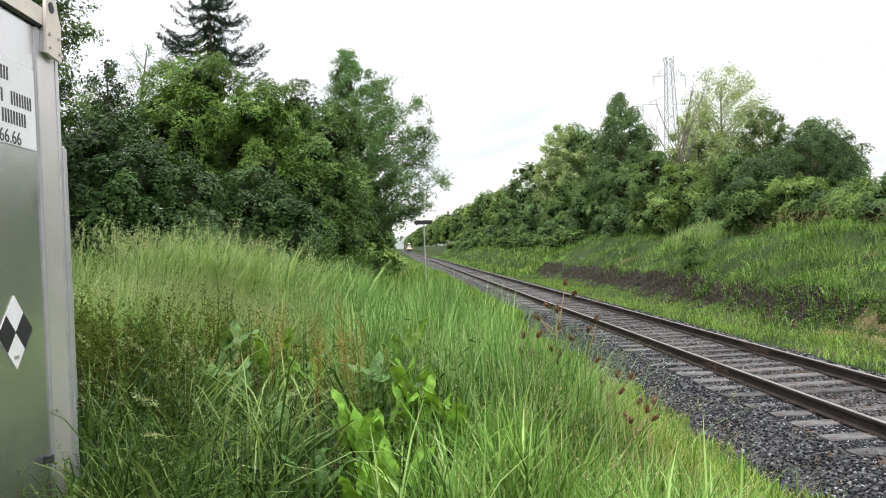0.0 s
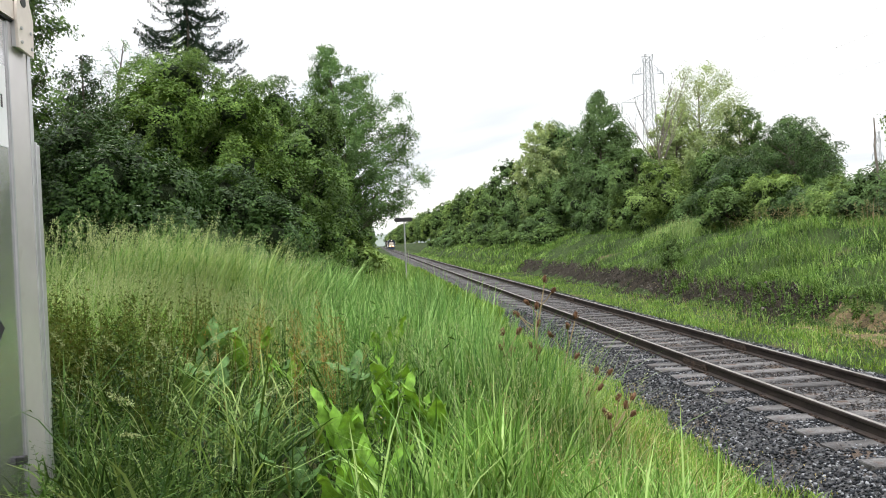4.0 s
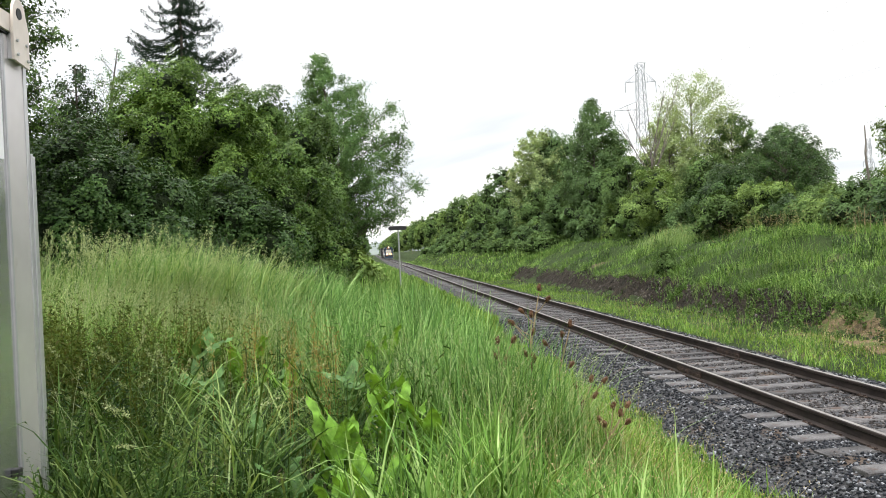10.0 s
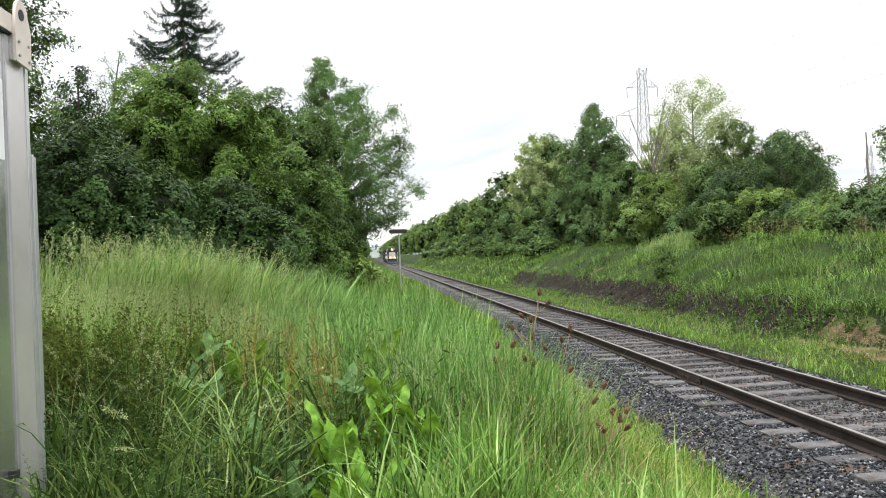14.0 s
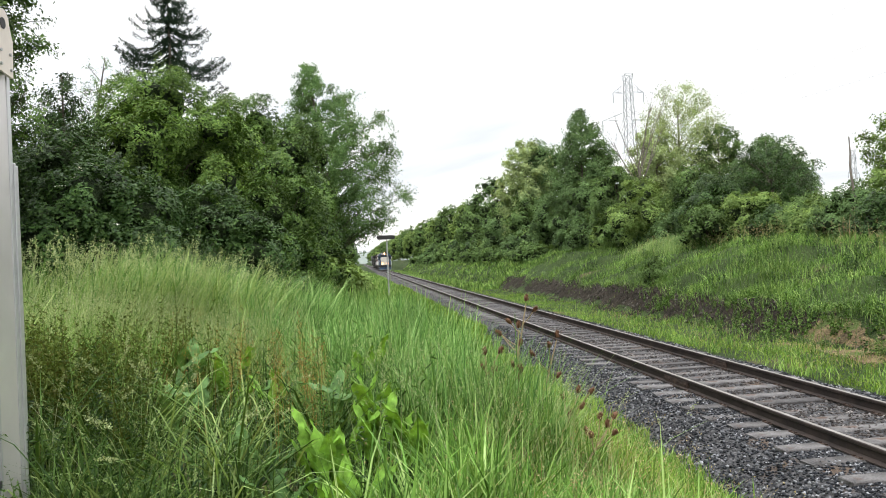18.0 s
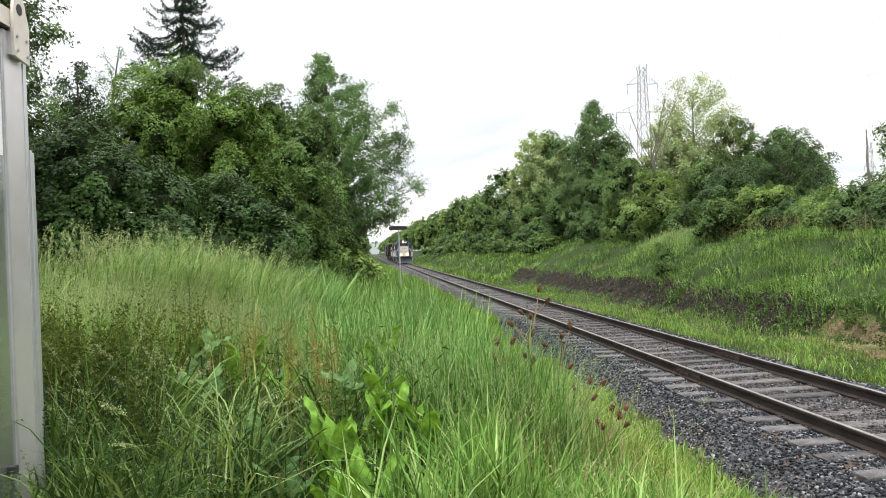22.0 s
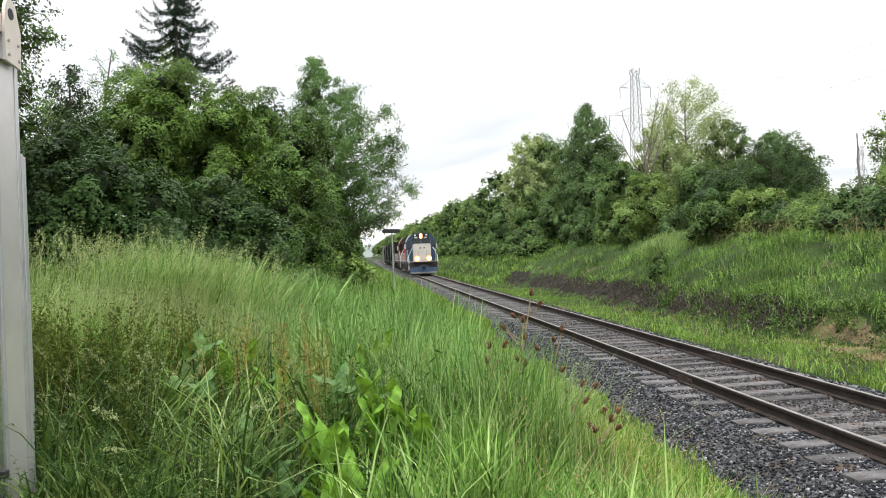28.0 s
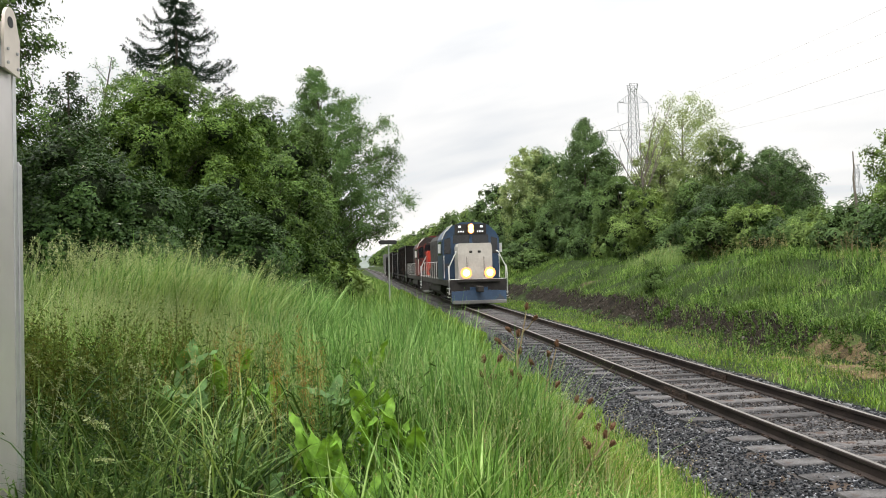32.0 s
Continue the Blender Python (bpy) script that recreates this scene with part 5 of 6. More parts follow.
branchy_tree("bank_tree", 16.9, 54.0, 9.0, ((0.1, 1.8, 2.2), (0.4, 2.4, 2.8), (0.7, 2.2, 2.4), (0.9, 1.3, 1.4), (1, 0.4, 0.4)), "leaf_pale", "small pale-olive tree on the bank", base=0.2, count=90, twigs=10, leaves=26, size=0.17, aspect=0.7, spread=0.14, twig=0.8, seed=22, group=BANK)
branchy_tree("bank_tree", 22.5, 55.0, 9.4, ((0.1, 1.8, 2.2), (0.4, 2.4, 2.6), (0.7, 2.1, 2.2), (0.9, 1.3, 1.2), (1, 0.4, 0.4)), "leaf_bank", "small green tree on the bank", base=0.2, count=80, twigs=10, leaves=26, size=0.17, aspect=0.7, spread=0.14, twig=0.8, seed=23, group=BANK)
branchy_tree("bank_tree", 13.5, 62.0, 12.5, ((0.1, 2.6, 2.8), (0.4, 2.9, 2.9), (0.6, 2.6, 2.8), (0.75, 1.9, 2.1), (0.87, 1.1, 1.3), (0.95, 0.4, 0.6), (1, 0.1, 0.15)), "leaf_tree", "tall conical dark-green tree on the bank", base=0.1, count=170, twigs=10, leaves=26, size=0.17, aspect=0.7, spread=0.18, twig=1.0, seed=24, group=BANK)
branchy_tree("bank_tree", 12.6, 80.0, 12.6, ((0.2, 2.6, 2.8), (0.6, 3.0, 3.2), (0.8, 2.4, 2.8), (0.92, 1.6, 2.0), (1, 0.5, 0.6)), "leaf_pale", "pale airy tree behind the others", base=0.2, count=90, twigs=9, leaves=24, size=0.23, aspect=0.7, spread=0.18, twig=1.1, seed=25, group=BANK)
branchy_tree("bank_tree", 18.5, 29.6, 6.2, ((0.1, 2.0, 2.0), (0.4, 2.6, 2.4), (0.7, 2.3, 2.2), (0.9, 1.5, 1.3), (1, 0.5, 0.5)), "leaf_yellow", "small tree with yellow-green leaves at the bank's top", base=0.1, count=95, twigs=10, leaves=30, size=0.12, aspect=0.75, spread=0.1, twig=0.6, seed=26, group=BANK)
branchy_tree("bank_tree", 16.4, 37.6, 5.5, ((0.1, 1.8, 2.0), (0.4, 2.3, 2.5), (0.65, 2.3, 2.4), (0.85, 1.7, 1.6), (1, 0.6, 0.5)), "leaf_dark", "dark-green spreading tree on the bank", base=0.08, count=130, twigs=11, leaves=34, size=0.085, aspect=0.6, spread=0.09, twig=0.6, seed=27, group=BANK, steep=1.4)
dead = thing("bare_tree", pose(13.9, 50.0, ground_z(13.9, 50.0).item() + 0.6), "bare leafless tree with thin branches on the bank", "dead tree", BANK)
part("trunk", tube([(0, 0, -1.2), (0.1, 0, 3.0), (0.0, 0, 5.2)], 0.11, 6, 0.06), M["dead_wood"], dead)
dr = random.Random(4)
for k in range(15):
    z0, a, ln = dr.uniform(3.4, 5.2), dr.uniform(0, 6.28), dr.uniform(3.2, 5.4)
    d = Vector((math.cos(a) * 0.62 - 0.12, math.sin(a) * 0.3, 1.0)).normalized()
    p0 = Vector((0, 0, z0))
    br = part("branch", tube([p0, p0 + d * ln * 0.45 + Vector((0, 0, -0.1)), p0 + d * ln + Vector((0, 0, 0.3))], 0.034, 4, 0.012), M["dead_wood"], dead)
    for q in range(3):
        e = p0 + d * ln * dr.uniform(0.4, 0.9)
        part("twig", tube([e, e + Vector((dr.uniform(-0.6, 0.6), dr.uniform(-0.4, 0.4), dr.uniform(0.6, 1.2)))], 0.016, 4, 0.009), M["dead_wood"], br)
under = random.Random(12)
for k in range(34):
    y = 24.5 + k * 2.2 + k * k * 0.085
    dome_tree("bank_shrub", 11.6 + under.uniform(-0.6, 1.2) + (1.6 if y < 33 else 0), y, under.uniform(1.1, 2.1) + k * 0.06, under.uniform(1.2, 1.8) + k * 0.04, under.choice(("leaf_bank", "leaf_dark", "leaf_bank", "leaf_tree", "leaf_yellow")), "low green shrub along the bank's top", "shrub", 0.045 + y * 0.0018, 0.75, BANK)
for k in range(16):
    y = 62 + k * 7.5
    dome_tree("bank_shrub", 8.6 + under.uniform(-1.2, 1.6), y, under.uniform(1.4, 2.6), under.uniform(1.5, 2.3), under.choice(("leaf_bank", "leaf_tree", "leaf_bank")), "low green shrub on the bank's slope", "shrub", 0.1 + y * 0.0018, 0.7, BANK)
tree("shrub", 13.5, 27.6, 1.5, 0.8, "leaf_bank", "small shrub with white blossom at the bank's top", "shrub", "bush", size=0.06, spray=0.2, blossom=40)
tree("bush", 6.5, 30.2, 1.15, 0.5, "leaf_bank", "small round green bush on the grassy bank", "shrub", "bush", size=0.05, spray=0.16)

# ---- grasses: meadow between cabinet and line ----
def leaf_pairs(p, d, nrm, ln, wd):
    """Larger leaves, each two faces folded along the midrib; d: the way they point."""
    d = d / np.linalg.norm(d, axis=1, keepdims=True)
    side = np.cross(nrm, d)
    side /= np.maximum(np.linalg.norm(side, axis=1, keepdims=True), 1e-6)
    up = np.cross(d, side)
    L, W = ln[:, None], wd[:, None]
    q = np.stack([p, p + d * L * 0.3 + side * W * 0.5 + up * W * 0.2, p + d * L * 0.7 + side * W * 0.4 + up * W * 0.1 - up * L * 0.06, p + d * L - up * L * 0.22,
                  p + d * L * 0.7 - side * W * 0.4 + up * W * 0.1 - up * L * 0.06, p + d * L * 0.3 - side * W * 0.5 + up * W * 0.2], 1)
    f = np.array([(0, 1, 2), (0, 2, 3), (0, 3, 4), (0, 4, 5)])[None] + (np.arange(len(p)) * 6)[:, None, None]
    return q.reshape(-1, 3), f.reshape(-1, 3)


def weeds(name, xy, h, leaves, ln, material, label, ratio=0.35, rise=0.35):
    """Upright leafy stems: a thin stalk with leaves set round it."""
    n = len(xy)
    base = np.stack([xy[:, 0], xy[:, 1], ground_z(xy[:, 0], xy[:, 1]) - 0.03], -1)
    az, lean = rng.uniform(0, 6.28, n), rng.uniform(0.02, 0.25, n)
    v, f = blades(base, h, np.full(n, 0.007), lean, az)
    k = np.repeat(np.arange(n), leaves)
    s = np.tile(np.linspace(0.25, 0.98, leaves), n) + rng.uniform(-0.04, 0.04, n * leaves)
    d2 = np.stack([np.cos(az), np.sin(az), np.zeros(n)], -1)
    p = base[k] + d2[k] * (h * lean)[k][:, None] * (s ** 2)[:, None] + np.array([0, 0, 1.0]) * (h[k] * (s - 0.28 * lean[k] * s ** 2.4))[:, None]
    a = rng.uniform(0, 6.28, n * leaves)
    d = np.stack([np.cos(a), np.sin(a), rise + rng.normal(0, 0.55, n * leaves)], -1)
    size = ln * rng.uniform(0.6, 1.25, n * leaves) * (1.15 - 0.55 * s)
    lv, lf = leaf_pairs(p, d, np.tile([0, 0, 0.8], (n * leaves, 1)) + rng.normal(0, 0.55, (n * leaves, 3)), size, size * ratio)
    v, f = join([(v, f), (lv, lf)])
    return tagged(put(name, fast_mesh(name, v, f, M[material])), label, "weeds", kind="stuff")


def panicles(name, xy, h, material, label, grains=18, spread=0.03, length=0.22, gsize=0.016, nod=0.3):
    """Seed-bearing stalks: a fine stem and a loose head of small grains."""
    n = len(xy)
    base = np.stack([xy[:, 0], xy[:, 1], ground_z(xy[:, 0], xy[:, 1]) - 0.03], -1)
    az, lean = rng.uniform(0, 6.28, n), rng.uniform(0.05, nod, n)
    v, f = blades(base, h, np.full(n, 0.0035), lean, az)
    k = np.repeat(np.arange(n), grains)
    s = np.clip(1 - (length / h)[k] * rng.uniform(0, 1, n * grains), 0.05, 1.0)
    d2 = np.stack([np.cos(az), np.sin(az), np.zeros(n)], -1)
    p = base[k] + d2[k] * (h * lean)[k][:, None] * (s ** 2)[:, None] + np.array([0, 0, 1.0]) * (h[k] * (s - 0.28 * lean[k] * s ** 2.4))[:, None]
    p = p + rng.normal(0, 1, (n * grains, 3)) * spread * np.array([1, 1, 0.6])
    lv, lf = leaf_quads(p, rng.normal(0, 1, (n * grains, 3)), np.full(n * grains, gsize) * rng.uniform(0.7, 1.4, n * grains), 0.45, hang=-1.0)
    lf = np.concatenate([lf[:, [0, 1, 2]], lf[:, [0, 2, 3]]])
    v, f = join([(v, f), (lv, lf)])
    return tagged(put(name, fast_mesh(name, v, f, M[material])), label, "grass", kind="stuff")


def swept(name, xy, h, w, lean, way, material, label):
    """Long blades that all arch one way."""
    base = np.stack([xy[:, 0], xy[:, 1], ground_z(xy[:, 0], xy[:, 1]) - 0.03], -1)
    v, f = blades(base, h, w, lean, rng.normal(way, 0.9, len(xy)), 0.08)
    return tagged(put(name, fast_mesh(name, v, f, M[material])), label, "grass", kind="stuff")


def clumped(xy, amount=0.22, size=0.9):
    """Heights that rise and fall from tuft to tuft across the meadow."""
    x, y = xy[:, 0] / size, xy[:, 1] / size
    return 1 + amount * (0.5 * np.sin(2.9 * x + 1.7 * np.sin(1.9 * y)) + 0.5 * np.sin(3.7 * y + 2.1 * np.sin(2.3 * x + 0.6)))


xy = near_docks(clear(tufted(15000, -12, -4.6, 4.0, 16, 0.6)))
meadow("meadow_undergrowth", xy, sized(len(xy), 0.4, 0.13), sized(len(xy), 0.014, 0.003, 0.006), rng.uniform(0.2, 0.9, len(xy)), "grass_dark", "tangled undergrowth grass, darkened for the shade between taller blades")
# blue-green fine grass between the docks and the line
xy = near_docks(clear(tufted(11000, -6.5, -4.5, 5.3, 9.0, 0.8, 260, 0.085)))
meadow("fine_grass", xy, sized(len(xy), 0.82, 0.15) * clumped(xy), sized(len(xy), 0.0085, 0.0025, 0.004), rng.uniform(0.05, 0.5, len(xy)), "grass_blue", "tall fine blue-green grass")
xy = clear(tufted(13000, -7.2, -4.4, 8.4, 18, 0.7, 380, 0.13))
meadow("tall_grass", xy, sized(len(xy), 0.85, 0.17) * clumped(xy, 0.3, 1.2), sized(len(xy), 0.013, 0.004, 0.006), rng.uniform(0.05, 0.5, len(xy)), "grass_blue", "tall blue-green grass farther off")
# lush grass before the camera
xy = near_docks(clear(tufted(14500, -6.02, -3.5, 2.6, 6.0, 0.8, 255, 0.085)))
meadow("lush_grass", xy, sized(len(xy), 0.6, 0.15) * clumped(xy, 0.3, 0.6) * np.clip((-3.0 - xy[:, 0]) / 1.5, 0.35, 1), sized(len(xy), 0.0095, 0.003, 0.005), rng.uniform(0.03, 0.6, len(xy)), "grass_lush", "lush fresh-green grass in tufts", droop=0.1)
xy = near_docks(clear(tufted(2900, -6.0, -4.4, 2.7, 4.4, 1.0, 76, 0.09)))
meadow("broad_grass", xy, sized(len(xy), 0.64, 0.12), sized(len(xy), 0.015, 0.004, 0.008), rng.uniform(0.05, 0.75, len(xy)), "grass_lush", "lush broad-bladed fresh-green grass")
# close lime-green mat along the ballast
xy = clear(np.concatenate([tufted(12000, -4.3, -2.9, 4.0, 26, 0.55), tufted(27000, -3.5, -1.98, 4.0, 26, 0.5)]))
meadow("verge_grass", xy, sized(len(xy), 0.2, 0.05) * np.clip((-1.3 - xy[:, 0]) / 1.4, 0.8, 1.5), sized(len(xy), 0.011, 0.003, 0.005), rng.uniform(0.1, 0.8, len(xy)), "grass_lime", "short lime-green grass along the ballast")
xy = clear(tufted(2400, -4.0, -2.3, 4.2, 14, 0.7, 130, 0.12))
meadow("verge_tufts", xy, sized(len(xy), 0.34, 0.08), sized(len(xy), 0.01, 0.003, 0.004), rng.uniform(0.1, 0.7, len(xy)), "grass_bright", "taller green tufts in the verge")
# rank growth by the cabinet
xy = near_docks(clear(tufted(3800, -8.0, -6.0, 3.1, 6.2, 0.8, 100, 0.08)))
meadow("rank_grass", xy, sized(len(xy), 0.72, 0.2) * clumped(xy, 0.35, 0.6) * np.clip(xy[:, 1] / 4.6, 0.5, 1), sized(len(xy), 0.011, 0.004, 0.005), rng.uniform(0.2, 1.0, len(xy)), "grass_soft", "rank green grass round the cabinet", droop=0.12)
xy = near_docks(clear(tufted(1700, -7.6, -6.0, 3.0, 4.6, 1.0, 36, 0.08)))
meadow("low_grass", xy, sized(len(xy), 0.36, 0.08), sized(len(xy), 0.009, 0.003, 0.004), rng.uniform(0.2, 1.0, len(xy)), "grass_mid", "low green grass under the weeds", droop=0.12)
# reed grass before the shrubs
xy = clear(tufted(6500, -13, -8.6, 8.6, 14, 0.8, 300, 0.15))
meadow("reed_grass", xy, sized(len(xy), 1.0, 0.2) * clumped(xy, 0.25), sized(len(xy), 0.017, 0.005, 0.008), rng.uniform(0.1, 0.65, len(xy)), "grass_mid", "tall reed grass before the shrubs", far=True)
xy = clear(tufted(9000, -9.7, -6.6, 9.4, 14.0, 0.9, 170, 0.13))
swept("tall_reed", xy, sized(len(xy), 1.3, 0.18) * clumped(xy, 0.25, 1.1), sized(len(xy), 0.016, 0.005, 0.008), rng.uniform(0.1, 0.5, len(xy)), 0.2, "grass_blue", "tall reed grass leaning one way")
xy = clear(tufted(1500, -9.8, -7.2, 9.0, 11.5, 1.0, 80, 0.14))
swept("arching_reed", xy, sized(len(xy), 1.62, 0.16), sized(len(xy), 0.014, 0.004, 0.007), rng.uniform(0.15, 0.55, len(xy)), 0.25, "reed_light", "tall pale-green reed grass arching over")
xy = clear(tufted(900, -11.5, -8.4, 8.6, 10.5, 1.0, 50, 0.16))
swept("arching_reed_tufts", xy, sized(len(xy), 1.3, 0.16), sized(len(xy), 0.014, 0.004, 0.007), rng.uniform(0.1, 0.5, len(xy)), 0.3, "reed_light", "tall pale-green reed tufts before the shrubs")
xy = clear(tufted(420, -12, -7.6, 8.3, 11.5, 1.0, 70, 0.25))
panicles("reed_seed_heads", xy, sized(len(xy), 1.55, 0.14), "grass_pale", "tall reed-grass seed heads", 34, 0.011, 0.2, 0.018, 0.4)
xy = clear(tufted(240, -9.6, -7.2, 9.4, 12.0, 1.0, 60, 0.2))
panicles("drooping_seed_heads", xy, sized(len(xy), 1.6, 0.12), "grass_pale", "drooping reed-grass seed heads", 34, 0.02, 0.26, 0.018, 0.7)
xy = clear(tufted(9000, -7.6, -4.2, 16, 40, 0.6, 900, 0.25))
meadow("meadow_grass", xy, sized(len(xy), 0.65, 0.17), sized(len(xy), 0.026, 0.008, 0.01), rng.uniform(0.1, 0.6, len(xy)), "grass_bright", "green grass strip beside the line", far=True)
xy = np.concatenate([clear(tufted(9000, -4.3, -1.95, 22, 75, 0.5)), tufted(4000, -2.3, -1.85, 24, 75, 0.5)])
meadow("verge_far_grass", xy, sized(len(xy), 0.26, 0.06), sized(len(xy), 0.028, 0.008, 0.01), rng.uniform(0.1, 0.7, len(xy)), "grass_lime", "lime-green grass up to the ballast farther along", far=True)
xy = clear(tufted(11000, -7.6, -2.6, 36, 110, 0.6, 1200, 0.5), 0.2)
meadow("far_grass", xy, sized(len(xy), 0.45, 0.12), sized(len(xy), 0.05, 0.012, 0.02), rng.uniform(0.1, 0.6, len(xy)), "grass_bright", "green grass strip far along the line", far=True)
# feathery seed grass over soft green stems
xy = clear(tufted(6500, -9.4, -6.8, 6.6, 10.4, 1.0, 300, 0.13))
meadow("soft_grass", xy, sized(len(xy), 0.85, 0.14) * clumped(xy, 0.3), sized(len(xy), 0.008, 0.003, 0.004), rng.uniform(0.15, 0.7, len(xy)), "grass_bright", "soft fine green grass under seed heads", droop=0.1)
xy = clear(tufted(1700, -9.2, -6.9, 6.7, 10.2, 1.0, 90, 0.17))
panicles("pale_seed_grass", xy, sized(len(xy), 1.08, 0.13), "grass_pale", "pale feathery seed-head grass", 26, 0.06, 0.3, 0.011, 0.6)
# weeds
xy = near_docks(clear(tufted(760, -9.0, -7.25, 4.5, 7.2, 1.0, 50, 0.11)))
weeds("olive_weeds", xy, sized(len(xy), 0.92, 0.15), 30, 0.042, "weed_olive", "olive-brown fine-leaved weeds beside the cabinet", 0.5, 0.7)
xy = near_docks(clear(tufted(300, -7.8, -5.8, 3.1, 5.9, 1.0, 44, 0.14)))
weeds("leafy_weeds", xy, sized(len(xy), 0.7, 0.18) * np.clip(xy[:, 1] / 4.4, 0.5, 1), 26, 0.058, "weed_green", "green leafy weeds in the near meadow", 0.28, 0.3)
xy = near_docks(clear(tufted(360, -7.8, -6.1, 3.0, 5.4, 1.0, 40, 0.1)))
weeds("feathery_weeds", xy, sized(len(xy), 0.62, 0.16) * np.clip(xy[:, 1] / 4.4, 0.55, 1), 46, 0.027, "grass_mid", "feathery small-leaved weeds in the near meadow", 0.35, 0.5)
xy = near_docks(clear(tufted(200, -7.3, -5.6, 4.6, 7.5, 1.0, 50, 0.2)))
weeds("narrow_weeds", xy, sized(len(xy), 0.85, 0.15), 16, 0.1, "grass_mid", "narrow-leaved green weeds in the grass", 0.16, 0.9)
xy = clear(tufted(170, -7.75, -6.6, 3.9, 5.0, 1.0, 26, 0.08))
meadow("arching_grass", xy, sized(len(xy), 0.9, 0.16), sized(len(xy), 0.013, 0.003, 0.006), rng.uniform(0.4, 1.0, len(xy)), "reed_light", "pale arching grass blades by the cabinet", droop=0.14)
xy = clear(tufted(40, -7.75, -6.9, 4.0, 5.0))
panicles("arching_seed_heads", xy, sized(len(xy), 1.02, 0.1), "grass_pale", "arching pale seed heads by the cabinet", 50, 0.008, 0.12, 0.014, 0.9)
xy = clear(tufted(420, -6.4, -4.3, 4.4, 9.0, 1.0, 110, 0.2))
panicles("fine_seed_heads", xy, sized(len(xy), 0.95, 0.12), "grass_pale", "pale grass heads among blue-green grass", 20, 0.007, 0.12, 0.011, 0.5)
xy = clear(np.concatenate([tufted(26, -6.5, -6.1, 4.8, 5.7), tufted(16, -7.6, -6.9, 5.6, 7.2), tufted(8, -6.9, -6.5, 5.4, 6.4)]))
panicles("rust_dock_stalks", xy, sized(len(xy), 1.02, 0.1), "rust_seed", "rust-brown dock seed stalks", 80, 0.018, 0.42, 0.011, 0.12)
xy = clear(tufted(420, -5.15, -4.2, 4.6, 6.8, 1.0, 30, 0.12))
meadow("bleached_grass", xy, sized(len(xy), 0.82, 0.16), sized(len(xy), 0.007, 0.002, 0.003), rng.uniform(0.2, 0.9, len(xy)), "reed_light", "bleached leaning grass round the teasels")
xy = clear(tufted(620, -5.2, -3.8, 3.4, 8.0, 1.0, 60, 0.15))
panicles("dry_stalks", xy, sized(len(xy), 0.75, 0.12), "grass_tan", "dry tan stalks in the grass", 6, 0.015, 0.2, 0.014, 0.9)


# ---- broad-leaved dock plants ----
def dock_leaf(seed, length, width):
    """A broad wavy leaf with a folded midrib, base at the origin, pointing along +z and arching towards +y."""
    r = np.random.default_rng(seed)
    rows, cols = 15, 7
    v = []
    for i in range(rows):
        s = i / (rows - 1)
        w = width * max(0.02, math.sin(math.pi * (0.04 + 0.96 * s ** 0.82))) ** 0.85 * (1.15 - 0.3 * s)
        for j in range(cols):
            c = (j - 3) / 3
            wob = 0.014 * math.sin(s * 15 + seed + c * 2) * abs(c) + 0.005 * math.sin(s * 46 - abs(c) * 5 + seed)
            v.append((c * w / 2, length * 0.3 * s ** 2.2 + abs(c) * w * 0.22 + wob + r.normal(0, 0.002), length * (s - 0.08 * s ** 3)))
    f = [(i * cols + j, i * cols + j + 1, (i + 1) * cols + j + 1, (i + 1) * cols + j) for i in range(rows - 1) for j in range(cols - 1)]
    return np.array(v), np.array(f)


dock_sets = {m: [fast_mesh("leaf", *dock_leaf(k, ln, wd), M[m], True) for k, (ln, wd) in enumerate(((0.36, 0.14), (0.3, 0.12), (0.24, 0.095), (0.4, 0.13)))] for m in ("dock", "dock_dull")}
dock_rng = random.Random(8)
BRIGHT, DULL = "bright-green broad-leaved dock plant", "dull-green dock plant with hanging crinkled leaves"
for x, y, top, count, mat, label in (
        (-6.12, 4.2, 0.44, 11, "dock", BRIGHT), (-6.03, 3.85, 0.26, 11, "dock", BRIGHT), (-5.92, 4.7, 0.46, 9, "dock", BRIGHT), (-5.76, 4.8, 0.44, 9, "dock", BRIGHT), (-5.64, 4.75, 0.44, 8, "dock", BRIGHT), (-5.88, 5.3, 0.54, 9, "dock", BRIGHT), (-5.66, 5.3, 0.54, 7, "dock", BRIGHT),
        (-5.9, 6.4, 0.66, 7, "dock", BRIGHT), (-6.05, 5.2, 0.62, 6, "dock_dull", DULL), (-6.6, 6.0, 0.62, 4, "dock", BRIGHT), (-6.42, 4.1, 0.2, 4, "dock_dull", DULL), (-5.6, 6.2, 0.62, 5, "dock_dull", DULL),
        (-7.3, 6.1, 0.66, 7, "dock_dull", DULL), (-7.04, 6.6, 0.6, 8, "dock", BRIGHT), (-6.74, 6.5, 0.62, 6, "dock_dull", DULL), (-6.6, 4.75, 0.2, 6, "dock_dull", DULL), (-7.2, 5.7, 0.55, 5, "dock_dull", DULL)):
    z = ground_z(x, y).item()
    ob = thing("dock_plant", pose(x, y, z), label, "plant", "dock plants")
    part("stem", tube([(0, 0, -0.05), (0.01, 0, top * 0.6), (0, 0.01, top + 0.1)], 0.012, 6, 0.005), M["weed_green"], ob)
    for k in range(count):
        tilt = dock_rng.uniform(-6, 26) if mat == "dock" else dock_rng.uniform(10, 65)
        put("leaf", dock_rng.choice(dock_sets[mat]), ob, "", pose(dock_rng.uniform(-0.1, 0.1), dock_rng.uniform(-0.1, 0.1), top * dock_rng.uniform(0.45, 1.0), 0, 0, dock_rng.uniform(0, 360)) @ pose(0, 0, 0, -tilt, 0, dock_rng.uniform(-20, 20)))


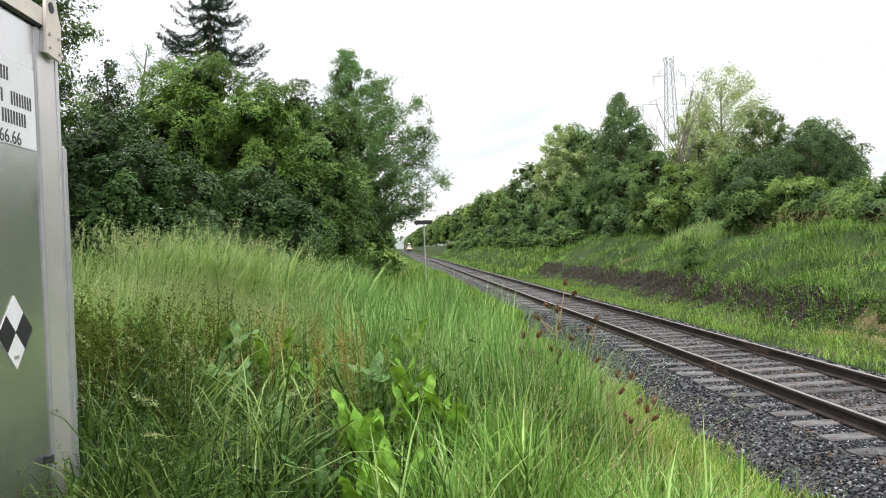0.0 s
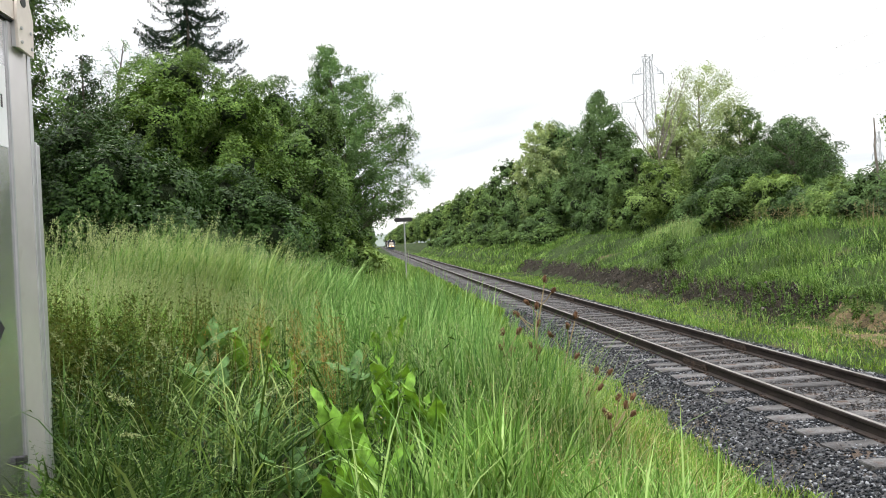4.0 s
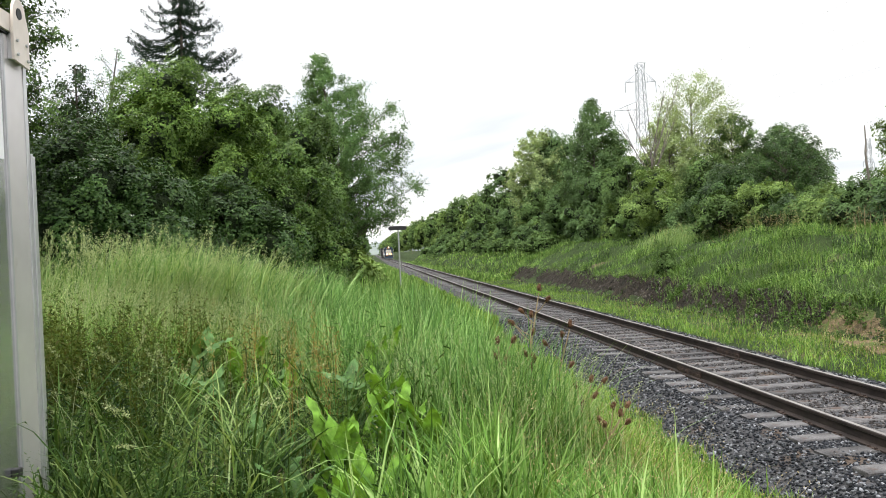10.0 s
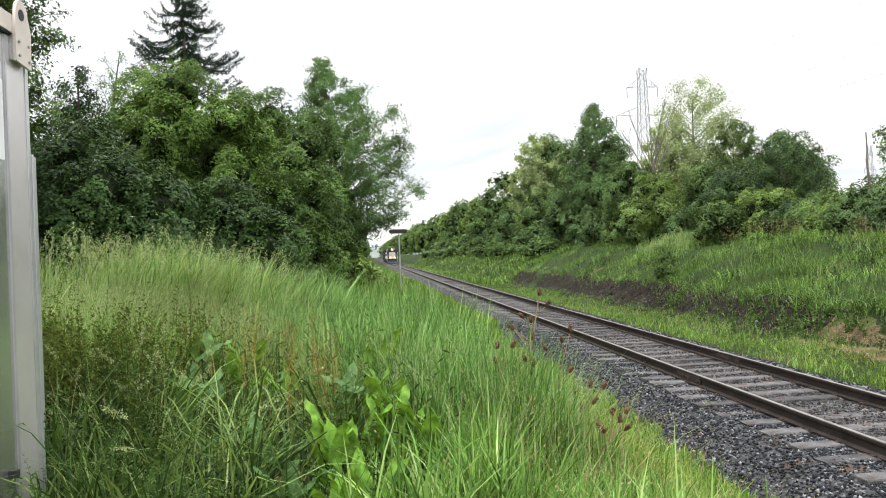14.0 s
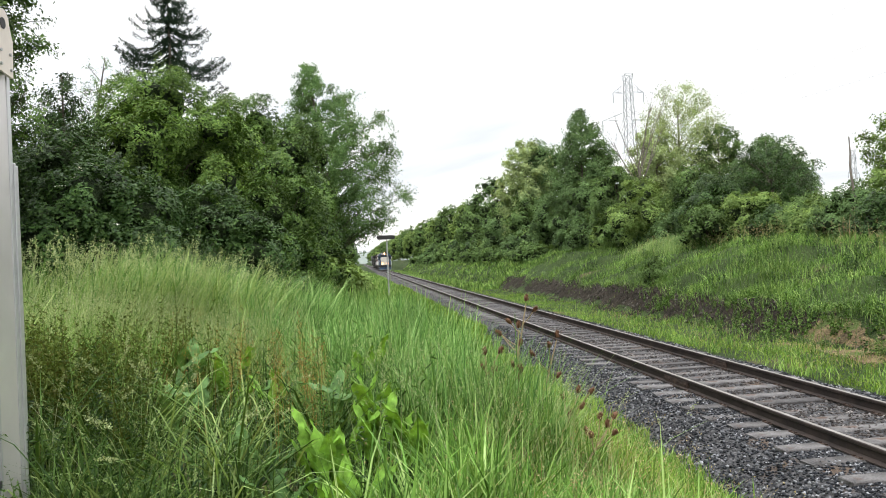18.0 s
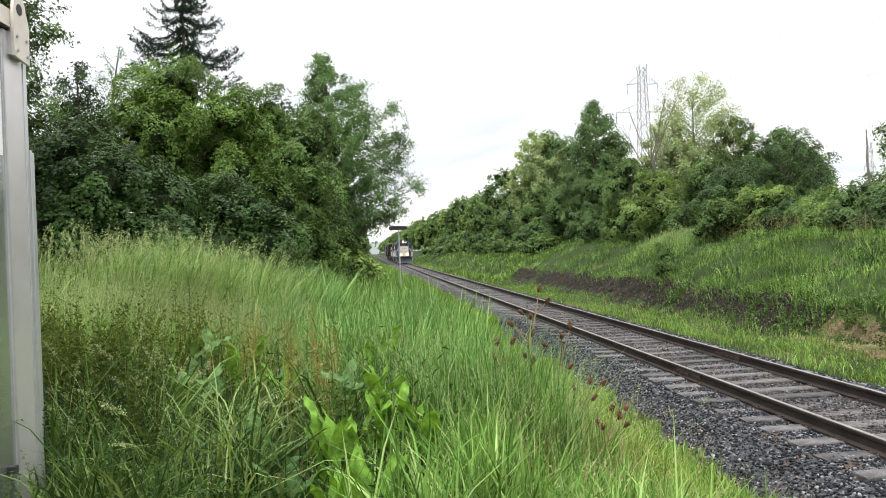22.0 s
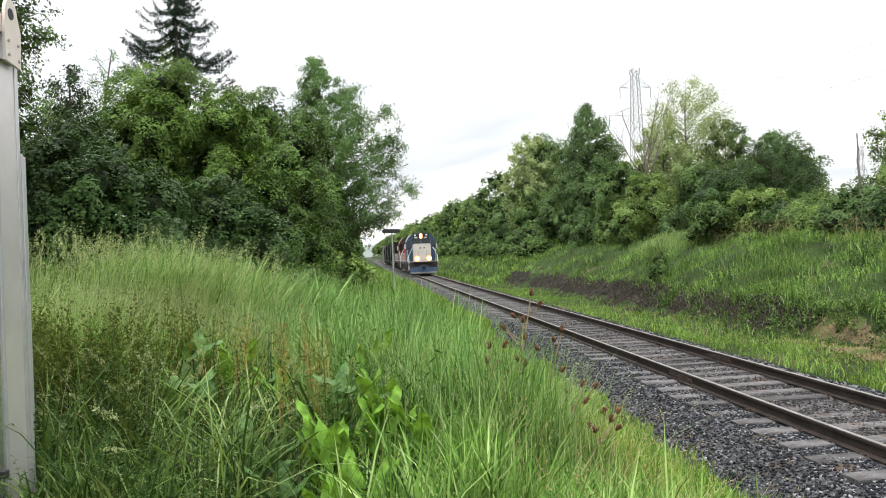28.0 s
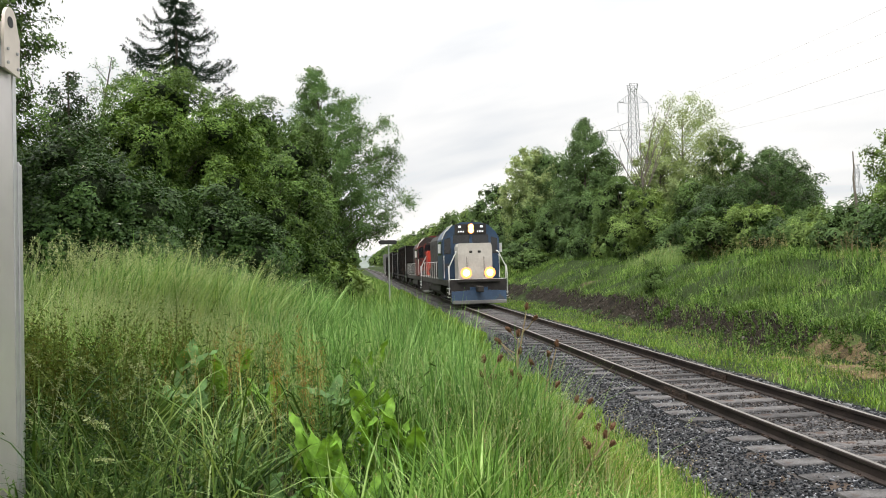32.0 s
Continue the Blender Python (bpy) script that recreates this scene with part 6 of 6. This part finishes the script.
# ---- dead teasels ----
def teasel(x, y, height, lean, heads, label):
    z = ground_z(x, y).item()
    ob = thing("teasel", pose(x, y, z), label, "plant", "dead teasels")
    tr = random.Random(int((x * 31 + y * 17) * 100))
    top = Vector((lean[0], lean[1], height))
    part("stalk", tube([(0, 0, -0.05), top * 0.5 + Vector((0, 0, 0.04)), top], 0.009, 5, 0.005), M["teasel_stem"], ob, "dry tan stalk")
    for k in range(heads):
        t = 1.0 if k == 0 else tr.uniform(0.6, 0.92)
        p0 = top * t
        d = Vector((lean[0] * 0.5, lean[1] * 0.5, 1)).normalized() if k == 0 else Vector((tr.uniform(-0.8, 0.8), tr.uniform(-0.6, 0.6), tr.uniform(0.5, 1))).normalized()
        ln = 0.02 if k == 0 else tr.uniform(0.08, 0.26)
        tip = p0 + d * ln
        if k:
            part("side_stalk", tube([p0, p0.lerp(tip, 0.5) - Vector((0, 0, 0.01)), tip], 0.004, 4), M["teasel_stem"], ob)
        bm = bmesh.new()
        bmesh.ops.create_uvsphere(bm, u_segments=9, v_segments=7, radius=1)
        for v in bm.verts:
            v.co = Vector((v.co.x * 0.018, v.co.y * 0.018, v.co.z * 0.033)) * (1 + 0.16 * ((v.index * 7) % 3 - 1))
        for a in range(5):
            ang = a * 1.257 + k
            vs = [bm.verts.new((0.018 * math.cos(ang + q), 0.018 * math.sin(ang + q), -0.034)) for q in (-0.25, 0.25)]
            vs.append(bm.verts.new((0.05 * math.cos(ang), 0.05 * math.sin(ang), 0.02 + 0.02 * (a % 2))))
            bm.faces.new(vs)
        turn = d.to_track_quat("Z", "Y").to_matrix().to_4x4()
        bmesh.ops.transform(bm, matrix=Matrix.Translation(tip + d * 0.03) @ turn, verts=bm.verts)
        part("seed_head", bm, M["teasel"], ob, "spiny brown seed head")


for x, y, h, lean, heads in ((-4.72, 6.0, 1.15, (0.12, 0.05), 5), (-4.62, 5.9, 1.1, (0.3, 0.0), 4), (-4.75, 6.2, 1.35, (0.28, 0.1), 3), (-4.9, 5.6, 0.95, (-0.05, 0.1), 5), (-4.55, 5.5, 0.72, (0.3, 0.1), 6), (-4.5, 5.2, 0.55, (0.35, 0.05), 6), (-4.8, 5.8, 0.8, (0.15, 0.05), 5)):
    teasel(x, y, h, lean, heads, "dead brown teasel with spiny heads in the grass")

# ---- grasses: ditch and far bank ----
xy = clear(tufted(15000, 2.75, 5.3, 9, 60, 0.5))
meadow("ditch_grass", xy, sized(len(xy), 0.12, 0.04), sized(len(xy), 0.014, 0.004, 0.007), rng.uniform(0.1, 0.8, len(xy)), "grass_lime", "short lime-green grass in the ditch", far=True)
xy = clear(tufted(6000, 2.7, 5.2, 9, 50, 0.5, 380, 0.16))
meadow("ditch_tufts", xy, sized(len(xy), 0.24, 0.07), sized(len(xy), 0.012, 0.004, 0.006), rng.uniform(0.1, 0.8, len(xy)), "grass_bright", "green grass tufts in the ditch", far=True)
xy = tufted(1500, 4.5, 6.0, 10.5, 18.5, 1.0, 120, 0.2)
meadow("straw_litter", xy, sized(len(xy), 0.24, 0.07), sized(len(xy), 0.008, 0.002, 0.004), rng.uniform(0.7, 1.2, len(xy)), "grass_tan", "dry straw litter on the bare earth", droop=0.4)
xy = clear(tufted(420, 3.0, 5.4, 10, 34, 0.6, 90, 0.25))
panicles("ditch_stalks", xy, sized(len(xy), 0.42, 0.1), "grass_tan", "dry tan stalks in the ditch", 4, 0.02, 0.15, 0.02, 0.8)


def off_cut(xy):
    """Leaves the bare stony cut and the worn foot of the bank nearly free of grass."""
    x, y = xy[:, 0], xy[:, 1]
    wob = 0.5 * np.sin(y * 0.9) + 0.35 * np.sin(y * 2.3 + 1)
    bare = (y > 27) & (y < 60) & (x > 5.1) & (x < 6.05 + 0.25 * wob)
    dim = (y > 17) & (y <= 27) & (x > 5.1) & (x < 6.0 + 0.35 * wob)
    worn = (y > 10) & (y <= 17) & (x > 4.6) & (x < 5.8 + 0.3 * wob)
    u = rng.uniform(0, 1, len(xy))
    return xy[(~bare | (u < 0.04)) & (~dim | (u < 0.5)) & (~worn | (u < 0.2))]


xy = off_cut(tufted(26000, 5.0, 14.5, 10, 75, 0.5))
meadow("bank_grass", xy, sized(len(xy), 0.25, 0.1), sized(len(xy), 0.016, 0.005, 0.007), rng.uniform(0.15, 1.0, len(xy)), "grass_mid", "rough green grass on the far bank", droop=0.1, far=True)
xy = off_cut(tufted(30000, 6.0, 13.5, 11, 62, 0.5, 300, 0.34))
meadow("bank_clumps", xy, sized(len(xy), 0.4, 0.13), sized(len(xy), 0.012, 0.004, 0.006), rng.uniform(0.1, 0.9, len(xy)), "grass_bank", "fresh-green grass clumps on the far bank", droop=0.12, far=True)
xy = off_cut(tufted(9000, 6.2, 12.5, 11, 30, 0.8, 60, 0.5))
meadow("bank_mounds", xy, sized(len(xy), 0.46, 0.13), sized(len(xy), 0.009, 0.003, 0.004), rng.uniform(0.1, 0.8, len(xy)), "grass_bright", "mounds of lush grass on the near bank", droop=0.12)
xy = tufted(2600, 5.95, 6.6, 14, 60, 0.6, 190, 0.14)
meadow("overhanging_grass", xy, sized(len(xy), 0.5, 0.1), sized(len(xy), 0.013, 0.004, 0.006), rng.uniform(0.5, 1.1, len(xy)), "grass_bank", "grass hanging over the cut bank", droop=0.3)
xy = off_cut(tufted(1000, 5.3, 13, 11, 50, 0.6, 110, 0.3))
weeds("bank_weeds", xy, sized(len(xy), 0.45, 0.15), 13, 0.09, "weed_green", "leafy weeds on the far bank", 0.45)
xy = tufted(700, 5.2, 6.3, 11, 30, 0.8, 70, 0.22)
weeds("cut_weeds", xy, sized(len(xy), 0.34, 0.1), 14, 0.075, "grass_mid", "leafy weeds on the worn foot of the bank", 0.5)
xy = off_cut(tufted(1100, 9.5, 15, 13, 40, 0.6, 80, 0.4))
panicles("dry_bank_stalks", xy, sized(len(xy), 0.85, 0.2), "grass_tan", "dry stalks at the bank's top", 8, 0.05, 0.4, 0.04, 0.4)
xy = np.concatenate([tufted(60, 11.6, 13.4, 23.4, 25.4), tufted(40, 13.2, 14.6, 21.0, 24.0)])
z = ground_z(xy[:, 0], xy[:, 1])
v, f = blades(np.stack([xy[:, 0], xy[:, 1], z - 0.05], -1), sized(len(xy), 0.75, 0.2), np.full(len(xy), 0.026), rng.uniform(0.0, 0.12, len(xy)))
tagged(put("dead_stalks", fast_mesh("dead_stalks", v, f, M["teasel_stem"])), "upright dead grey stalks at the bank's top", "dead stalks", kind="stuff")
xy = tufted(1500, 9.2, 10.8, 35, 41, 1.0, 60, 0.3)
swept("bank_reed", xy, sized(len(xy), 0.75, 0.14), sized(len(xy), 0.018, 0.005, 0.01), rng.uniform(0.1, 0.5, len(xy)), 0.3, "reed_light", "pale-green reed tuft on the far bank")
xy = tufted(16000, 3.0, 12.0, 60, 200, 0.45, 1200, 0.7)
meadow("bank_far_grass", xy, sized(len(xy), 0.36, 0.12), sized(len(xy), 0.06, 0.015, 0.02), rng.uniform(0.1, 0.8, len(xy)), "grass_bank", "green grass far along the bank", far=True)
# bare stones of the cut bank
xy = scatter(3000, 5.05, 6.2, 19, 61, 0.7)
stones("cut_stones", xy, ground_z(xy[:, 0], xy[:, 1]), rng.uniform(0.03, 0.1, len(xy)), M["gravel_dark"], None, "dark broken stone on the bare cut bank")
xy = scatter(260, 4.9, 6.0, 12, 20, 0.8)
stones("soil_lumps", xy, ground_z(xy[:, 0], xy[:, 1]), rng.uniform(0.03, 0.09, len(xy)), M["earth_lump"], None, "bare brown earth lumps on the bank's foot")

# ---- train ----
TRAIN = []


def truck(parent, y, axles, spacing, radius, material):
    """A wheel truck: side frames and wheel sets."""
    span = spacing * (axles - 1)
    tr = part("truck", box(-1.12, -1.0, y - span / 2 - 0.6, y + span / 2 + 0.6, 0.42, 0.75, 0.04), material, parent, "sooty wheel truck")
    part("side_frame", box(1.0, 1.12, y - span / 2 - 0.6, y + span / 2 + 0.6, 0.42, 0.75, 0.04), material, tr)
    part("bolster", box(-1.05, 1.05, y - 0.25, y + 0.25, 0.5, 0.85, 0.03), material, tr)
    for k in range(axles):
        wy = y - span / 2 + k * spacing
        bm = disc((-0.76, wy, radius), radius, 0.13, "x", 24)
        disc_in(bm, (0.76, wy, radius), radius, 0.13, "x", 24)
        disc_in(bm, (0, wy, radius), 0.08, 1.5, "x", 10)
        part("wheel_set", bm, M["rail_rust"], tr)
        for s in (-1, 1):
            part("journal_box", box(s * 1.06 - 0.12, s * 1.06 + 0.12, wy - 0.16, wy + 0.16, radius - 0.16, radius + 0.16, 0.03), material, tr)
    return tr


def handrail(parent, x, y0, y1, z0, z1, posts, material):
    bm = tube([(x, y0, z1), (x, y1, z1)], 0.02, 6)
    hr = part("handrail", bm, material, parent, "pale handrail")
    for k in range(posts):
        y = y0 + (y1 - y0) * k / (posts - 1)
        part("stanchion", tube([(x, y, z0), (x, y, z1)], 0.016, 6), material, hr)


def locomotive(label, cab_mat, nose_mat, hood_mat, lamps):
    """A road-switcher locomotive, front at y = 0 towards -y, rails at z = 0."""
    ob = thing("locomotive", pose(0, 0, 0), label, "locomotive", "train")
    rail_mat = M["rail_white"]
    part("frame", box(-1.5, 1.5, 0.55, 16.9, 1.0, 1.32, 0.03), M["loco_black"], ob, "black underframe and walkway")
    pilot = part("pilot", box(-1.45, 1.45, 0.45, 0.6, 0.3, 1.35, 0.03), M["loco_black"], ob, "dark pilot plate")
    bm = prism([(-1.4, 0.14), (1.4, 0.14), (1.4, 0.75), (0.45, 0.8), (0.45, 0.95), (-0.45, 0.95), (-0.45, 0.8), (-1.4, 0.75)], 0.3, 0.42)
    for v in bm.verts:
        if v.co.z < 0.3:
            v.co.y -= 0.25 * (1 - abs(v.co.x) / 2.4)
    part("plow", bm, M["loco_blue"] if cab_mat is M["loco_blue"] else M["loco_black"], pilot, "snow plow")
    part("plow_edge", box(-1.38, 1.38, 0.1, 0.2, 0.13, 0.3, 0.02), M["car_grey"], pilot, "pale worn plow edge")
    for s in (-1, 1):
        st = part("step_well", box(s * 1.25 - 0.25, s * 1.25 + 0.25, 0.5, 1.25, 0.42, 1.0, 0.02), M["loco_black"], ob)
        for k in range(3):
            part("step", box(s * 1.3 - 0.24, s * 1.3 + 0.24, 0.46, 1.27, 0.45 + 0.22 * k, 0.48 + 0.22 * k), M["rail_white"], st)
    part("coupler", box(-0.16, 0.16, -0.35, 0.6, 0.72, 1.02, 0.05), M["loco_black"], ob, "knuckle coupler")
    part("anticlimber", box(-1.1, 1.1, 0.3, 0.6, 1.2, 1.36, 0.03), M["loco_black"], ob)
    # low nose
    nose = part("nose", prism([(-0.9, 1.32), (0.9, 1.32), (0.9, 3.05), (0.83, 3.22), (-0.83, 3.22), (-0.9, 3.05)], 1.3, 2.7), nose_mat, ob, "broad flat nose")
    for s in (-1, 1):
        part("grab_iron", tube([(s * 0.45, 1.27, 1.5), (s * 0.45, 1.22, 1.52), (s * 0.45, 1.22, 2.5), (s * 0.45, 1.27, 2.52)], 0.014, 5), M["loco_black"], nose)
        part("bar", box(s * 0.22 - 0.08, s * 0.22 + 0.08, 1.288, 1.298, 2.71, 2.83), M["loco_black"], nose, "dark lettering block")
    part("nose_door", box(-0.36, 0.36, 1.285, 1.297, 1.4, 2.45, 0.004), nose_mat, nose)
    # cab with sloping roof shoulders
    sect = [(-1.55, 1.32), (1.55, 1.32), (1.55, 3.5), (1.38, 3.85), (1.0, 4.22), (0.5, 4.4), (-0.5, 4.4), (-1.0, 4.22), (-1.38, 3.85), (-1.55, 3.5)]
    cabin = part("cab", prism(sect, 2.7, 5.3), cab_mat, ob, "driver's cab")
    part("roof_edge", tube([(-1.56, 2.72, 3.5), (-1.39, 2.72, 3.87), (-1.0, 2.72, 4.24), (-1.0, 5.3, 4.24)], 0.03, 5), rail_mat, cabin, "white roof line")
    for s in (-1, 1):
        part("windshield", prism([(s * 0.08, 3.26), (s * 0.98, 3.26), (s * 0.94, 3.72), (s * 0.08, 3.72)], 2.68, 2.72), M["cab_glass"], cabin, "dark windshield")
        part("corner_window", prism([(s * 1.1, 2.7), (s * 1.46, 2.7), (s * 1.44, 3.5), (s * 1.1, 3.6)], 2.68, 2.72), M["cab_glass"], cabin)
        part("side_window", box(s * 1.55 - 0.012, s * 1.55 + 0.012, 3.2, 4.9, 2.65, 3.4, 0.005), M["cab_glass"], cabin)
        part("mirror", box(s * 1.68 - 0.07, s * 1.68 + 0.07, 2.95, 3.05, 2.75, 3.25, 0.01), rail_mat, cabin)
        part("number_board", box(s * 0.52 - 0.22, s * 0.52 + 0.22, 2.6, 2.7, 3.78, 4.0, 0.02), M["loco_black"], cabin)
        for k in range(4):
            part("bar", box(s * 0.52 - 0.165 + 0.09 * k, s * 0.52 - 0.125 + 0.09 * k, 2.592, 2.6, 3.85, 3.93), M["marker"] if lamps else M["car_grey"], cabin)
        part("marker_light", box(s * 0.6 - 0.07, s * 0.6 + 0.07, 2.64, 2.7, 4.11, 4.21, 0.01), M["marker"] if lamps else M["loco_black"], cabin)
    part("number_band", box(-0.86, 0.86, 2.66, 2.705, 3.73, 4.3, 0.02), M["loco_black"], cabin, "black band with number boards and headlight")
    box_l = part("headlight_housing", box(-0.2, 0.2, 2.5, 2.7, 3.8, 4.28, 0.03), M["loco_black"], cabin)
    lamp = M["headlamp"] if lamps else M["car_grey"]
    for zz in (3.94, 4.14):
        part("headlight", disc((0, 2.48, zz), 0.115, 0.03, "y", 16), lamp, box_l, "lit headlight" if lamps else "")
        # added disc imitating the headlight's flare; plain black when unlit
        part("flare_disc", disc((0, 2.492, zz), 0.165, 0.02, "y", 20), M["lamp_flare"] if lamps else M["loco_black"], cabin)
    for s in (-1, 1):
        dl = part("ditch_light_box", box(s * 0.61 - 0.15, s * 0.61 + 0.15, 0.45, 0.68, 1.46, 1.9, 0.02), M["loco_black"], ob)
        part("ditch_light", disc((s * 0.61, 0.43, 1.68), 0.17, 0.03, "y", 16), M["ditch_lamp"] if lamps else M["car_grey"], dl, "lit ditch light" if lamps else "")
        # same added flare disc behind each ditch light
        part("flare_disc", disc((s * 0.61, 0.444, 1.68), 0.29, 0.02, "y", 20), M["lamp_flare"] if lamps else M["loco_black"], dl)
    for s in (-1, 1):
        handrail(ob, s * 1.48, 5.4, 16.6, 1.32, 2.3, 9, rail_mat)
        fr = part("front_rail", tube([(s * 1.46, 0.6, 1.36), (s * 1.46, 0.6, 2.0), (s * 1.1, 0.6, 2.75), (s * 1.05, 0.9, 2.8)], 0.03, 6), rail_mat, ob, "white front handrail")
        part("grab_rail", tube([(s * 1.5, 0.5, 0.6), (s * 1.5, 0.45, 1.6), (s * 1.5, 0.6, 2.05)], 0.03, 6), rail_mat, fr)
        part("grab_rail", tube([(s * 1.5, 2.55, 1.4), (s * 1.5, 2.55, 2.6), (s * 1.52, 3.1, 2.6)], 0.03, 6), rail_mat, fr)
    part("end_rail", tube([(-1.46, 0.58, 1.36), (1.46, 0.58, 1.36)], 0.02, 6), rail_mat, ob)
    # long hood with doors, fans and stack
    hood = part("long_hood", prism([(-0.92, 1.32), (0.92, 1.32), (0.92, 3.75), (0.72, 4.05), (-0.72, 4.05), (-0.92, 3.75)], 5.3, 16.4), hood_mat, ob, "long engine hood")
    for k in range(14):
        for s in (-1, 1):
            part("hood_door", box(s * 0.925 - 0.012, s * 0.925 + 0.012, 5.6 + k * 0.75, 6.25 + k * 0.75, 1.7, 3.5, 0.004), hood_mat, hood)
    for k in range(3):
        part("roof_fan", disc((0, 12.0 + 1.5 * k, 4.12), 0.6, 0.22, "z", 20), M["loco_black"], hood)
    part("exhaust_stack", box(-0.3, 0.3, 9.5, 10.1, 4.05, 4.3, 0.03), M["loco_black"], hood)
    part("air_intake", box(-1.0, 1.0, 5.4, 7.6, 3.5, 4.2, 0.06), hood_mat, hood)
    part("horn", tube([(0.4, 4.6, 4.4), (0.4, 4.6, 4.55), (0.4, 4.2, 4.6)], 0.05, 6), M["loco_black"], cabin)
    part("fuel_tank", prism([(-1.3, 1.0), (-1.35, 0.6), (-1.0, 0.3), (1.0, 0.3), (1.35, 0.6), (1.3, 1.0)], 6.2, 11.2), M["loco_black"], ob)
    truck(ob, 3.3, 2, 2.7, 0.5, M["loco_black"])
    truck(ob, 13.9, 2, 2.7, 0.5, M["loco_black"])
    return ob


def freight_car(label, length, top, mat, kind):
    """An open-topped or covered freight car, near end at y = 0."""
    ob = thing("freight_car", pose(0, 0, 0), label, "freight car", "train")
    part("sill", box(-1.3, 1.3, 0.3, length - 0.3, 0.95, 1.2, 0.02), M["loco_black"], ob)
    if kind == "hopper":
        bm = prism([(0.5, 2.5), (0.5, top), (length - 0.5, top), (length - 0.5, 2.5), (length - 2.6, 1.0), (2.6, 1.0)], -1.45, 1.45, "x")
        body = part("body", bm, mat, ob, "sloping-ended hopper body")
        part("roof_walk", box(-0.4, 0.4, 0.5, length - 0.5, top + 0.05, top + 0.12), M["galv"], body)
    else:
        body = part("body", box(-1.48, 1.48, 0.4, length - 0.4, 1.15, top, 0.03), mat, ob, "straight-sided body")
    ribs = int(length / 1.2)
    for k in range(ribs + 1):
        y = 0.55 + (length - 1.1) * k / ribs
        for s in (-1, 1):
            part("rib", box(s * 1.5 - 0.05, s * 1.5 + 0.05, y - 0.05, y + 0.05, 1.2 if kind != "hopper" or 2.6 < y < length - 2.6 else 2.5, top - 0.05), mat, body)
    for s in (-1, 1):
        part("top_rail", box(s * 1.5 - 0.06, s * 1.5 + 0.06, 0.4, length - 0.4, top - 0.1, top + 0.05, 0.01), mat, body)
        ld = part("ladder", tube([(s * 1.56, 0.55, 0.6), (s * 1.56, 0.55, top)], 0.018, 5), M["galv"], ob)
        part("ladder_rail", tube([(s * 1.56, 0.95, 0.6), (s * 1.56, 0.95, top)], 0.018, 5), M["galv"], ld)
        for k in range(7):
            part("rung", tube([(s * 1.56, 0.55, 0.8 + k * (top - 1.0) / 6.5), (s * 1.56, 0.95, 0.8 + k * (top - 1.0) / 6.5)], 0.014, 5), M["galv"], ld)
    part("coupler", box(-0.14, 0.14, -0.4, 0.5, 0.74, 1.0, 0.04), M["loco_black"], ob)
    truck(ob, 2.0, 2, 1.75, 0.42, M["loco_black"])
    truck(ob, length - 2.0, 2, 1.75, 0.42, M["loco_black"])
    return ob


lead = locomotive("blue diesel locomotive with a white nose and lit headlights", M["loco_blue"], M["loco_white"], M["loco_black"], True)
TRAIN.append((lead, 0.0))
second = locomotive("black diesel locomotive with an orange-red cab", M["loco_maroon"], M["loco_red"], M["loco_black"], False)
TRAIN.append((second, 17.7))
back = 35.4
for label, length, top, mat, kind in (("dark-brown covered hopper freight car", 15.5, 4.1, "car_brown", "hopper"), ("black open-topped freight car", 14.5, 3.7, "car_black", "gondola"),
                                      ("dark-brown covered hopper freight car", 15.5, 4.1, "car_brown", "hopper"), ("black open-topped freight car", 14.5, 3.7, "car_black", "gondola"), ("grey covered hopper freight car", 15.5, 4.4, "car_grey", "hopper")):
    TRAIN.append((freight_car(label, length, top, M[mat], kind), back))
    back += length + 0.7


def motions():
    """The train runs towards the camera at an even pace."""
    rows = [(0.0, 358.5), (7.0, 285.9), (13.0, 225.5), (19.0, 166.1), (23.0, 125.9), (28.0, 75.1), (30.0, 55.7), (31.0, 46.4), (32.0, 36.7)]
    for ob, back in TRAIN:
        walk(ob, [(t, pose(0, y + back, 0)) for t, y in rows])


motions()
